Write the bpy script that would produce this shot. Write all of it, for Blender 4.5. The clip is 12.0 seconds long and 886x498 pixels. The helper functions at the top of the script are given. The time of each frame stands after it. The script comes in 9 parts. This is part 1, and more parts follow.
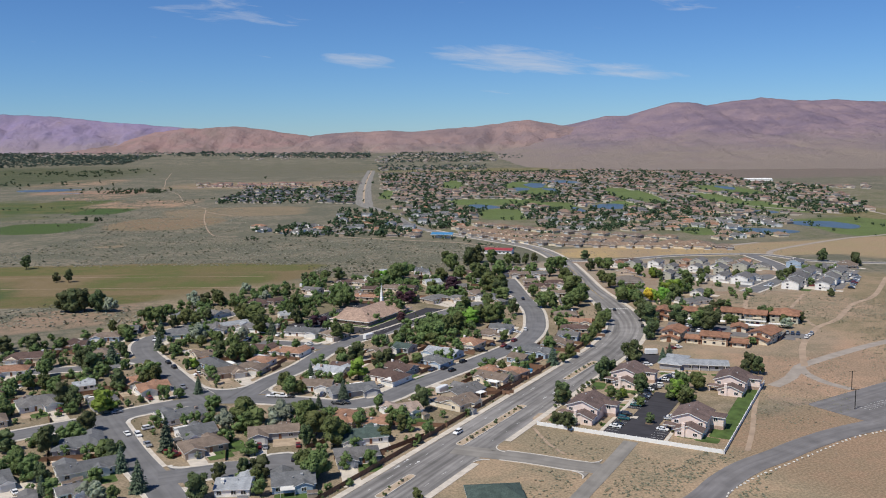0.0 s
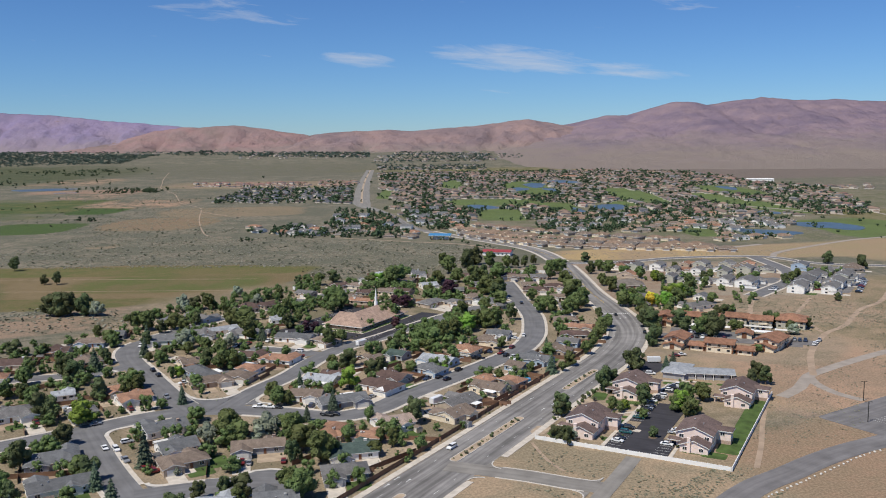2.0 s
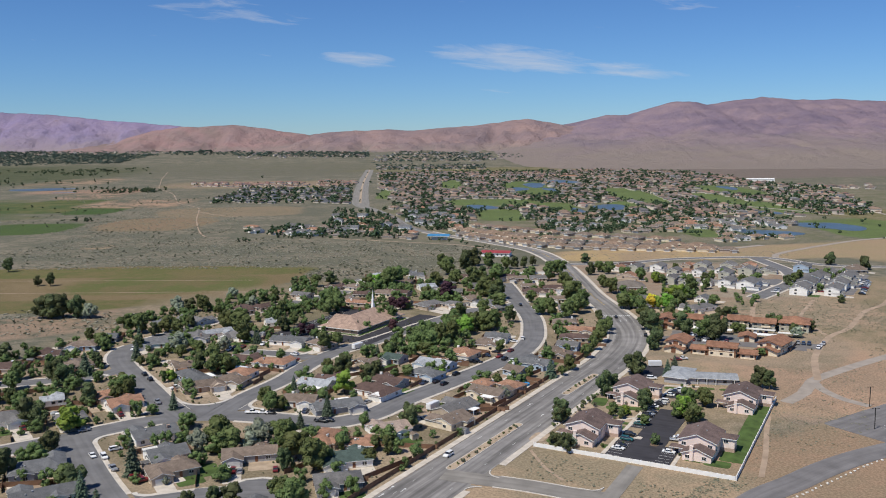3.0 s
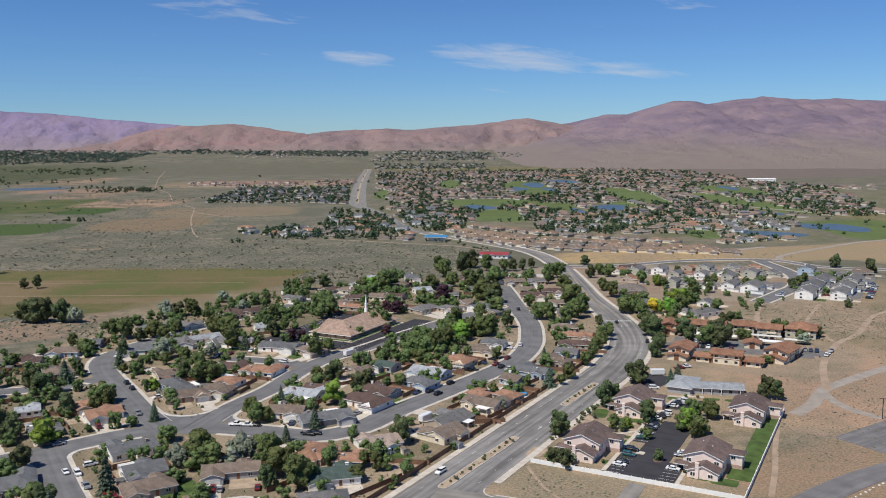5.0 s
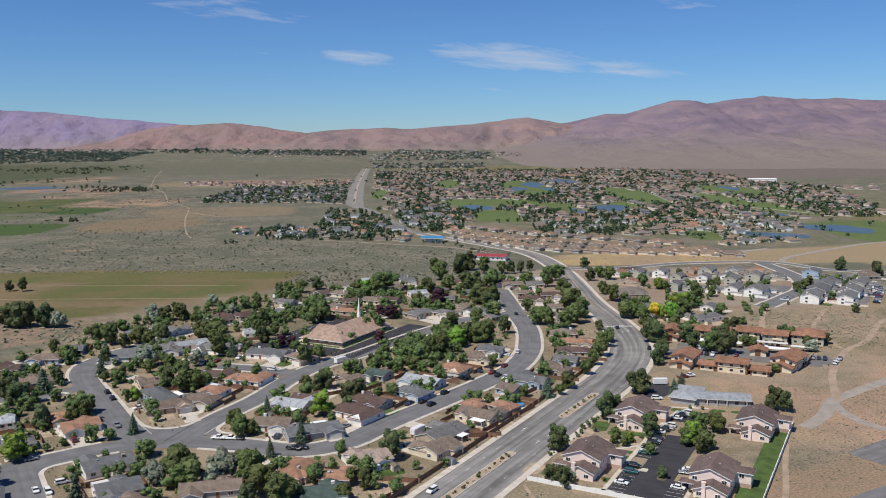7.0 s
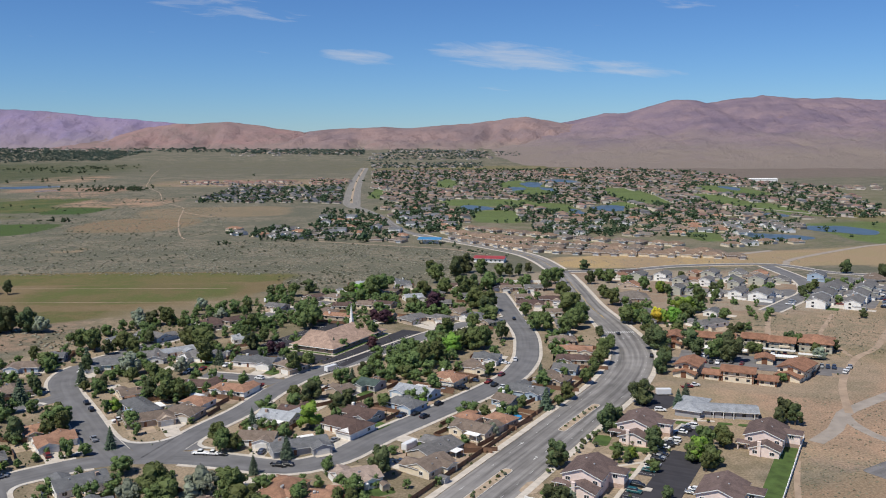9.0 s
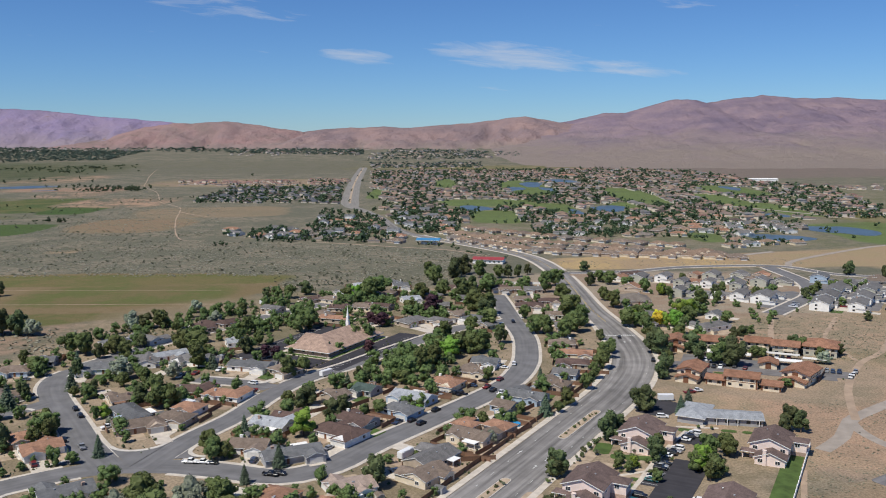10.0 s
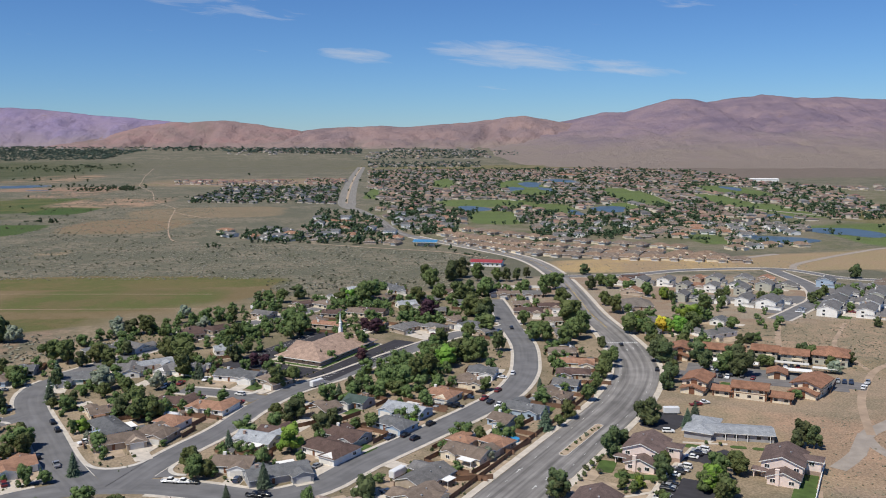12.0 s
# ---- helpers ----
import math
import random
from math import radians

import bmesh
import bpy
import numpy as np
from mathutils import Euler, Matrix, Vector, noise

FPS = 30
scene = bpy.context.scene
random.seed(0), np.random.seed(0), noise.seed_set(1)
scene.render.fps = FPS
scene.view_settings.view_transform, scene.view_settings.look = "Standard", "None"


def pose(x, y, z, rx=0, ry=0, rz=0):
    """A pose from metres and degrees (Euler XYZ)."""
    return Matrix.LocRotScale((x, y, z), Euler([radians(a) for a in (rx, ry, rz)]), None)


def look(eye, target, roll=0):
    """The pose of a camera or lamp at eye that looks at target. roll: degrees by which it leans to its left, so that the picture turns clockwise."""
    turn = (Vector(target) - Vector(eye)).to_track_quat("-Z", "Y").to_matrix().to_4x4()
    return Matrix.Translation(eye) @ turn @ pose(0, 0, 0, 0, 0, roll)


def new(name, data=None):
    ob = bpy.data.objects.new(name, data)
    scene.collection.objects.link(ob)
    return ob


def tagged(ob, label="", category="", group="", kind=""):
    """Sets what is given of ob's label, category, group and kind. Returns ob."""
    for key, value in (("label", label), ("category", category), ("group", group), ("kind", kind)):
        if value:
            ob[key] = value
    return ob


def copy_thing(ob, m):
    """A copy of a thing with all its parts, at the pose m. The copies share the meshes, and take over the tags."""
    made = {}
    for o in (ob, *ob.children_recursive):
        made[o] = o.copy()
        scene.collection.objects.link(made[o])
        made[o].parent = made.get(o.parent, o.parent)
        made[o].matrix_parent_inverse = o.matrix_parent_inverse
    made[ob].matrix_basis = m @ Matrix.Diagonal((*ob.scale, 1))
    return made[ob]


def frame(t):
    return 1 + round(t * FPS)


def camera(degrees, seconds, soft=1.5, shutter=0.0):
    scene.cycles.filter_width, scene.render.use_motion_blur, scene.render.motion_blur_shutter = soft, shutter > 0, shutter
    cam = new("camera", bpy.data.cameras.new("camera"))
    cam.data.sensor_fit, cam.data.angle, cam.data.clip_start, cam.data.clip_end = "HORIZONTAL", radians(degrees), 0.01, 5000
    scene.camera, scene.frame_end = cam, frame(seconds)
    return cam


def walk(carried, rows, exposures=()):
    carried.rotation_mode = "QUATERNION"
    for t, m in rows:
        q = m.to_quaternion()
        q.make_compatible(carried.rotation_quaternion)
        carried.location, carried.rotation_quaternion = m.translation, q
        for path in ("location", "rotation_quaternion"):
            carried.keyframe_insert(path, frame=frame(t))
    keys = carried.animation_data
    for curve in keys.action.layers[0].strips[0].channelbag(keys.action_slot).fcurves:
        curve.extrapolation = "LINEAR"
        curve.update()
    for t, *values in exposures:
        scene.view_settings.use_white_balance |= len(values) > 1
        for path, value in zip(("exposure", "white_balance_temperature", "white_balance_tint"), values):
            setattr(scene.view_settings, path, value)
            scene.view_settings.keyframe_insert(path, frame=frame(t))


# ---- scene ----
# The camera: a drone 115 m up that glides forward over the suburb.
cam = camera(54.0, 12.0, 1.02)
PATH = [
    (0.0, 0.00, 0.00, 115.00, 0.000, -7.436, -0.631),
    (1.0, 1.19, 8.20, 115.08, 0.000, -7.458, -0.595),
    (2.0, 2.42, 16.39, 115.12, -0.003, -7.481, -0.559),
    (3.0, 3.68, 24.57, 115.14, -0.011, -7.504, -0.525),
    (4.0, 4.96, 32.77, 115.13, -0.023, -7.528, -0.491),
    (5.0, 6.22, 40.97, 115.13, -0.039, -7.552, -0.458),
    (6.0, 7.45, 49.19, 115.13, -0.059, -7.576, -0.426),
    (7.0, 8.64, 57.45, 115.14, -0.084, -7.600, -0.395),
    (8.0, 9.76, 65.74, 115.18, -0.112, -7.625, -0.365),
    (9.0, 10.80, 74.07, 115.26, -0.145, -7.650, -0.336),
    (10.0, 11.73, 82.46, 115.38, -0.181, -7.675, -0.307),
    (11.0, 12.54, 90.91, 115.56, -0.222, -7.701, -0.279),
    (12.0, 13.21, 99.43, 115.82, -0.267, -7.727, -0.252),
]


def eye(x, y, z, yaw, pitch, lean):
    return pose(x, y, z, 0, 0, yaw) @ pose(0, 0, 0, 90 + pitch) @ pose(0, 0, 0, 0, 0, lean)


walk(cam, [(t, eye(*row)) for t, *row in PATH])

# ---- daylight ----
SUN_TO = Vector((-0.40, -0.36, 0.84)).normalized()
sun = new("sun", bpy.data.lights.new("sun", "SUN"))
sun.data.energy, sun.data.angle, sun.data.color = 4.4, radians(0.55), (1.0, 0.95, 0.84)
sun.matrix_world = look(SUN_TO * 400, (0, 0, 0))
world = bpy.data.worlds.new("sky")
scene.world = world
world.use_nodes = True
wn, wl = world.node_tree.nodes, world.node_tree.links
wn.clear()


def wnode(kind, **values):
    n = wn.new(kind)
    for k, v in values.items():
        n.inputs[k].default_value = v
    return n


sky = wn.new("ShaderNodeTexSky")
sky.sky_type, sky.sun_disc = "NISHITA", False
sky.sun_elevation = math.asin(SUN_TO.z)
sky.sun_rotation = math.atan2(SUN_TO.x, SUN_TO.y)
sky.altitude, sky.air_density, sky.dust_density, sky.ozone_density = 1400, 1.0, 0.0, 4.0
way = wn.new("ShaderNodeTexCoord")
split = wn.new("ShaderNodeSeparateXYZ")
wl.new(way.outputs["Generated"], split.inputs[0])


def wmath(op, a, b=0.0):
    n = wn.new("ShaderNodeMath")
    n.operation = op
    for i, v in enumerate((a, b)):
        if isinstance(v, (int, float)):
            n.inputs[i].default_value = v
        else:
            wl.new(v, n.inputs[i])
    return n.outputs[0]


# Thin cirrus streaks: soft ellipses in bearing and height, torn up by stretched noise.
bearing = wmath("DIVIDE", split.outputs["X"], wmath("MAXIMUM", split.outputs["Y"], 0.05))
rise = wmath("DIVIDE", split.outputs["Z"], wmath("MAXIMUM", split.outputs["Y"], 0.05))
flat = wn.new("ShaderNodeCombineXYZ")
wl.new(wmath("MULTIPLY", bearing, 1.0), flat.inputs[0])
wl.new(wmath("MULTIPLY", wmath("ADD", rise, wmath("MULTIPLY", bearing, 0.10)), 7.5), flat.inputs[1])
wisp = wnode("ShaderNodeTexNoise", Scale=14.0, Detail=9.0, Roughness=0.62, Distortion=0.6)
wl.new(flat.outputs[0], wisp.inputs["Vector"])
cover = None
for cx, cz, rx, rz, k in ((0.085, 0.084, 0.110, 0.017, 1.0), (-0.09, 0.084, 0.050, 0.011, 0.95), (0.215, 0.070, 0.075, 0.011, 0.9),
                          (-0.235, 0.140, 0.110, 0.018, 0.55), (0.27, 0.145, 0.050, 0.014, 0.5), (0.215, 0.155, 0.030, 0.010, 0.5),
                          (0.085, 0.046, 0.050, 0.006, 0.35), (0.30, 0.052, 0.030, 0.006, 0.35), (-0.21, 0.091, 0.035, 0.006, 0.3),
                          (0.5, 0.155, 0.05, 0.010, 0.4), (-0.9, 0.3, 0.3, 0.05, 0.5), (0.9, 0.4, 0.4, 0.06, 0.5)):
    a = wmath("POWER", wmath("DIVIDE", wmath("SUBTRACT", bearing, cx), rx), 2.0)
    tilt = wmath("ADD", rise, wmath("MULTIPLY", wmath("SUBTRACT", bearing, cx), 0.09))
    b = wmath("POWER", wmath("DIVIDE", wmath("SUBTRACT", tilt, cz), rz), 2.0)
    m = wmath("MULTIPLY", wmath("POWER", wmath("MAXIMUM", wmath("SUBTRACT", 1.0, wmath("ADD", a, b)), 0.0), 0.7), k)
    cover = m if cover is None else wmath("MAXIMUM", cover, m)
torn = wmath("SUBTRACT", wmath("ADD", wisp.outputs[0], wmath("MULTIPLY", cover, 0.44)), 0.67)
amount = wmath("MULTIPLY", wmath("MINIMUM", wmath("MAXIMUM", wmath("MULTIPLY", torn, 2.3), 0.0), 1.0), 0.70)
cloudy = wn.new("ShaderNodeMix")
cloudy.data_type = "RGBA"
wl.new(amount, cloudy.inputs[0])
tint = wn.new("ShaderNodeMix")
tint.data_type, tint.blend_type = "RGBA", "MULTIPLY"
tint.inputs[0].default_value = 1.0
tint.inputs[7].default_value = (0.560, 0.836, 1.20, 1)
wl.new(sky.outputs[0], tint.inputs[6])
wl.new(tint.outputs[2], cloudy.inputs[6])
cloudy.inputs[7].default_value = (7.6, 7.9, 8.6, 1)
back = wnode("ShaderNodeBackground", Strength=0.078)
wl.new(cloudy.outputs[2], back.inputs[0])
wl.new(back.outputs[0], wn.new("ShaderNodeOutputWorld").inputs[0])
scene.view_settings.exposure = 0.0

# ---- materials ----


def mat(name, colour, rough=0.85, vary=0.25, scale=1.5, fine=12.0, bump=0.15, metal=0.0, per_object=0.0, second=None, spec=0.3):
    """A surface with broad stains and fine grain, both at real size, and a colour that may differ from object to object."""
    m = bpy.data.materials.new(name)
    m.use_nodes = True
    n, l = m.node_tree.nodes, m.node_tree.links
    b = n["Principled BSDF"]
    b.inputs["Roughness"].default_value, b.inputs["Metallic"].default_value = rough, metal
    b.inputs["Specular IOR Level"].default_value = spec
    co = n.new("ShaderNodeTexCoord")
    broad, grain = n.new("ShaderNodeTexNoise"), n.new("ShaderNodeTexNoise")
    broad.inputs["Scale"].default_value, broad.inputs["Detail"].default_value = 1.0 / scale, 4
    grain.inputs["Scale"].default_value, grain.inputs["Detail"].default_value = fine, 3
    for t in (broad, grain):
        l.new(co.outputs["Object"], t.inputs["Vector"])
    mix = n.new("ShaderNodeMix")
    mix.data_type = "RGBA"
    c2 = second or tuple(c * (1 - vary) for c in colour)
    mix.inputs[6].default_value = (*(min(1, c * (1 + vary * 0.5)) for c in colour), 1)
    mix.inputs[7].default_value = (*c2, 1)
    ramp = n.new("ShaderNodeMapRange")
    ramp.inputs[1].default_value, ramp.inputs[2].default_value = 0.35, 0.65
    l.new(broad.outputs[0], ramp.inputs[0])
    l.new(ramp.outputs[0], mix.inputs[0])
    hsv = n.new("ShaderNodeHueSaturation")
    l.new(mix.outputs[2], hsv.inputs["Color"])
    val = n.new("ShaderNodeMath")
    val.operation = "MULTIPLY_ADD"
    l.new(grain.outputs[0], val.inputs[0])
    val.inputs[1].default_value, val.inputs[2].default_value = vary, 1 - vary * 0.5
    out = val.outputs[0]
    if per_object:
        info = n.new("ShaderNodeObjectInfo")
        each = n.new("ShaderNodeMath")
        each.operation = "MULTIPLY_ADD"
        l.new(info.outputs["Random"], each.inputs[0])
        each.inputs[1].default_value, each.inputs[2].default_value = per_object, 1 - per_object * 0.5
        both = n.new("ShaderNodeMath")
        both.operation = "MULTIPLY"
        l.new(out, both.inputs[0]), l.new(each.outputs[0], both.inputs[1])
        out = both.outputs[0]
    l.new(out, hsv.inputs["Value"])
    l.new(hsv.outputs[0], b.inputs["Base Color"])
    if bump:
        bp = n.new("ShaderNodeBump")
        bp.inputs["Strength"].default_value, bp.inputs["Distance"].default_value = bump, 0.05
        l.new(grain.outputs[0], bp.inputs["Height"])
        l.new(bp.outputs[0], b.inputs["Normal"])
    return m


def roof_mat(name, colour, second=None):
    """Shingles: courses a quarter of a metre high, single tabs that differ, and weather streaks down the slope."""
    m = mat(name, colour, 0.9, 0.22, 2.5, 5.0, 0.35, per_object=0.25, second=second, spec=0.15)
    n, l = m.node_tree.nodes, m.node_tree.links
    b = n["Principled BSDF"]
    hsv = b.inputs["Base Color"].links[0].from_node
    co = n.new("ShaderNodeTexCoord")
    bricks = n.new("ShaderNodeTexBrick")
    bricks.inputs["Scale"].default_value = 1.0
    bricks.inputs["Brick Width"].default_value, bricks.inputs["Row Height"].default_value = 0.55, 0.28
    bricks.inputs["Mortar Size"].default_value = 0.018
    bricks.inputs["Color1"].default_value, bricks.inputs["Color2"].default_value = (0.82, 0.82, 0.82, 1), (1.12, 1.1, 1.08, 1)
    bricks.inputs["Mortar"].default_value = (0.55, 0.55, 0.55, 1)
    l.new(co.outputs["UV"], bricks.inputs["Vector"])
    mul = n.new("ShaderNodeMix")
    mul.data_type, mul.blend_type = "RGBA", "MULTIPLY"
    mul.inputs[0].default_value = 0.8
    l.new(hsv.outputs[0], mul.inputs[6]), l.new(bricks.outputs[0], mul.inputs[7])
    l.new(mul.outputs[2], b.inputs["Base Color"])
    return m


def leaf_mat(name, colour, colour2):
    """Foliage: each clump has its own green, each tree too; a raised tone stands in for light let through."""
    m = bpy.data.materials.new(name)
    m.use_nodes = True
    n, l = m.node_tree.nodes, m.node_tree.links
    b = n["Principled BSDF"]
    b.inputs["Roughness"].default_value, b.inputs["Specular IOR Level"].default_value = 0.7, 0.2
    geo, info, co = n.new("ShaderNodeNewGeometry"), n.new("ShaderNodeObjectInfo"), n.new("ShaderNodeTexCoord")
    noise_ = n.new("ShaderNodeTexNoise")
    noise_.inputs["Scale"].default_value, noise_.inputs["Detail"].default_value = 3.2, 4
    l.new(co.outputs["Object"], noise_.inputs["Vector"])
    mix = n.new("ShaderNodeMix")
    mix.data_type = "RGBA"
    mix.inputs[6].default_value, mix.inputs[7].default_value = (*colour, 1), (*colour2, 1)
    calm = n.new("ShaderNodeMapRange")
    calm.inputs[3].default_value, calm.inputs[4].default_value = 0.15, 0.80
    l.new(geo.outputs["Random Per Island"], calm.inputs[0])
    l.new(calm.outputs[0], mix.inputs[0])
    hsv = n.new("ShaderNodeHueSaturation")
    l.new(mix.outputs[2], hsv.inputs["Color"])
    v = n.new("ShaderNodeMath")
    v.operation = "MULTIPLY_ADD"
    l.new(info.outputs["Random"], v.inputs[0])
    v.inputs[1].default_value, v.inputs[2].default_value = 0.60, 0.48
    v2 = n.new("ShaderNodeMath")
    v2.operation = "ADD"
    l.new(v.outputs[0], v2.inputs[0]), l.new(noise_.outputs[0], v2.inputs[1])
    l.new(v2.outputs[0], hsv.inputs["Value"])
    hue = n.new("ShaderNodeMath")
    hue.operation = "MULTIPLY_ADD"
    l.new(info.outputs["Random"], hue.inputs[0])
    hue.inputs[1].default_value, hue.inputs[2].default_value = 0.06, 0.465
    l.new(hue.outputs[0], hsv.inputs["Hue"])
    l.new(hsv.outputs[0], b.inputs["Base Color"])
    return m


SLATE = roof_mat("slate_shingle", (0.150, 0.154, 0.162))
GREY_ROOF = roof_mat("grey_shingle", (0.17, 0.165, 0.165))
BROWN_ROOF = roof_mat("brown_shingle", (0.21, 0.165, 0.135))
DARK_ROOF = roof_mat("dark_brown_shingle", (0.125, 0.085, 0.075))
TERRACOTTA = roof_mat("terracotta_tile", (0.33, 0.19, 0.13))
ORANGE_ROOF = roof_mat("orange_brown_tile", (0.30, 0.16, 0.105))
PINK_ROOF = roof_mat("pink_beige_shingle", (0.38, 0.30, 0.26))
PALE_ROOF = roof_mat("pale_grey_shingle", (0.36, 0.38, 0.41))
GREEN_ROOF = roof_mat("dark_green_shingle", (0.075, 0.105, 0.095))
TAUPE_ROOF = roof_mat("taupe_shingle", (0.20, 0.175, 0.155))
CONDO_ROOF = roof_mat("mauve_brown_shingle", (0.165, 0.12, 0.11))
CHURCH_ROOF = roof_mat("pinkish_tan_shingle", (0.40, 0.285, 0.225))
GOLF_ROOF = roof_mat("sandy_brown_tile", (0.265, 0.190, 0.140))
RED_METAL = mat("red_metal_roofing", (0.32, 0.055, 0.06), 0.5, 0.15, 4, 3, 0.05)
BLUE_METAL = mat("blue_metal_roofing", (0.06, 0.22, 0.42), 0.45, 0.12, 4, 3, 0.05)
WHITE_WALL = mat("white_painted_siding", (0.84, 0.82, 0.78), 0.8, 0.10, 2, 8, 0.1)
CREAM_WALL = mat("cream_stucco", (0.74, 0.64, 0.49), 0.9, 0.12, 2, 8, 0.2)
TAN_WALL = mat("tan_stucco", (0.46, 0.37, 0.29), 0.9, 0.14, 2, 8, 0.2)
BLUE_WALL = mat("pale_blue_siding", (0.37, 0.46, 0.56), 0.8, 0.12, 2, 8, 0.1)
GREY_WALL = mat("grey_siding", (0.36, 0.36, 0.37), 0.8, 0.12, 2, 8, 0.1)
RED_WALL = mat("brick_red_siding", (0.38, 0.16, 0.12), 0.85, 0.15, 2, 8, 0.15)
SAGE_WALL = mat("grey_beige_stucco", (0.46, 0.45, 0.38), 0.9, 0.12, 2, 8, 0.2)
PINK_WALL = mat("pink_stucco", (0.83, 0.68, 0.61), 0.9, 0.10, 2, 8, 0.2)
TRIM = mat("white_trim", (0.84, 0.83, 0.80), 0.6, 0.06, 2, 10, 0.03)
GLASS = mat("window_glass", (0.03, 0.035, 0.045), 0.08, 0.2, 2, 2, 0.0, spec=0.6)
DOOR_PAINT = mat("garage_door_paint", (0.70, 0.68, 0.64), 0.6, 0.08, 2, 6, 0.05, per_object=0.2)
WOOD_DOOR = mat("stained_door", (0.20, 0.09, 0.05), 0.6, 0.2, 1, 10, 0.1)
BRICK = mat("chimney_brick", (0.42, 0.30, 0.24), 0.9, 0.25, 0.8, 6, 0.3, per_object=0.3)
VENT = mat("galvanised_vent", (0.5, 0.5, 0.5), 0.45, 0.15, 1, 8, 0.05, metal=0.5)
FENCE_WOOD = mat("brown_fence_board", (0.20, 0.115, 0.075), 0.9, 0.35, 3, 6, 0.3, per_object=0.35)
CONCRETE = mat("pale_concrete", (0.56, 0.50, 0.43), 0.9, 0.16, 3, 6, 0.15)
KERB = mat("kerb_concrete", (0.56, 0.52, 0.47), 0.9, 0.15, 3, 6, 0.15)
ROCK = mat("white_boulder", (0.66, 0.63, 0.58), 0.9, 0.25, 0.6, 5, 0.4)
BARK = mat("bark", (0.12, 0.09, 0.07), 0.95, 0.3, 0.5, 8, 0.5)
WATER = mat("pond_water", (0.080, 0.112, 0.135), 0.32, 0.2, 60, 0.8, 0.10, spec=0.28)
LAWN = mat("mown_lawn", (0.072, 0.115, 0.030), 0.95, 0.35, 5, 3, 0.4)
GRAVEL = mat("tan_gravel", (0.42, 0.325, 0.235), 0.95, 0.25, 4, 4, 0.3)
MULCH = mat("brown_mulch", (0.165, 0.118, 0.082), 0.95, 0.3, 2, 5, 0.4)
PALE_DIRT = mat("pale_gravel_track", (0.33, 0.285, 0.245), 0.95, 0.15, 6, 2, 0.3)
DIRT = mat("bare_dirt", (0.37, 0.275, 0.200), 0.95, 0.2, 6, 2, 0.3)
PLAYGROUND_BLUE = mat("blue_plastic", (0.04, 0.30, 0.62), 0.4, 0.1, 2, 5, 0)
PAINT_WHITE = mat("road_paint", (0.68, 0.68, 0.66), 0.8, 0.35, 1.5, 6, 0.05)
PAINT_YELLOW = mat("yellow_road_paint", (0.62, 0.42, 0.07), 0.8, 0.35, 1.5, 6, 0.05)
TYRE = mat("tyre_rubber", (0.02, 0.02, 0.02), 0.9, 0.2, 1, 10, 0)
CAR_WHITE = mat("white_car_paint", (0.78, 0.78, 0.78), 0.25, 0.04, 3, 4, 0, spec=0.5)
CAR_BLACK = mat("black_car_paint", (0.015, 0.016, 0.02), 0.25, 0.1, 3, 4, 0, spec=0.5)
CAR_SILVER = mat("silver_car_paint", (0.38, 0.39, 0.41), 0.3, 0.05, 3, 4, 0, metal=0.4)
CAR_RED = mat("red_car_paint", (0.17, 0.020, 0.024), 0.3, 0.05, 3, 4, 0, spec=0.5)
CAR_BLUE = mat("blue_car_paint", (0.03, 0.05, 0.10), 0.3, 0.05, 3, 4, 0, spec=0.5)
CAR_TEAL = mat("teal_car_paint", (0.02, 0.10, 0.11), 0.3, 0.05, 3, 4, 0, spec=0.5)
LEAVES = {
    "green": leaf_mat("green_leaves", (0.053, 0.076, 0.026), (0.106, 0.130, 0.045)),
    "dark": leaf_mat("dark_green_leaves", (0.040, 0.056, 0.025), (0.084, 0.100, 0.041)),
    "spruce": leaf_mat("spruce_needles", (0.042, 0.066, 0.040), (0.088, 0.116, 0.076)),
    "silver": leaf_mat("silver_green_leaves", (0.125, 0.150, 0.105), (0.210, 0.230, 0.170)),
    "plum": leaf_mat("plum_leaves", (0.030, 0.014, 0.019), (0.062, 0.028, 0.036)),
    "lime": leaf_mat("fresh_green_leaves", (0.075, 0.150, 0.020), (0.150, 0.230, 0.040)),
    "yellow": leaf_mat("yellow_leaves", (0.330, 0.280, 0.020), (0.500, 0.400, 0.040)),
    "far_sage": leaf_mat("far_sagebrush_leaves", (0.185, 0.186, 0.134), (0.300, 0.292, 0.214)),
    "far": leaf_mat("far_tree_leaves", (0.023, 0.040, 0.021), (0.050, 0.072, 0.034)),
    "scrub": leaf_mat("grey_green_scrub_leaves", (0.068, 0.078, 0.050), (0.125, 0.132, 0.086)),
    # leaf green shifted to blue, distance haze put into the colour
    "valley": leaf_mat("haze_blued_leaves", (0.042, 0.068, 0.056), (0.078, 0.108, 0.088)),
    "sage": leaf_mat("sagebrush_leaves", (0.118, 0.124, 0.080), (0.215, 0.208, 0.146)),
}


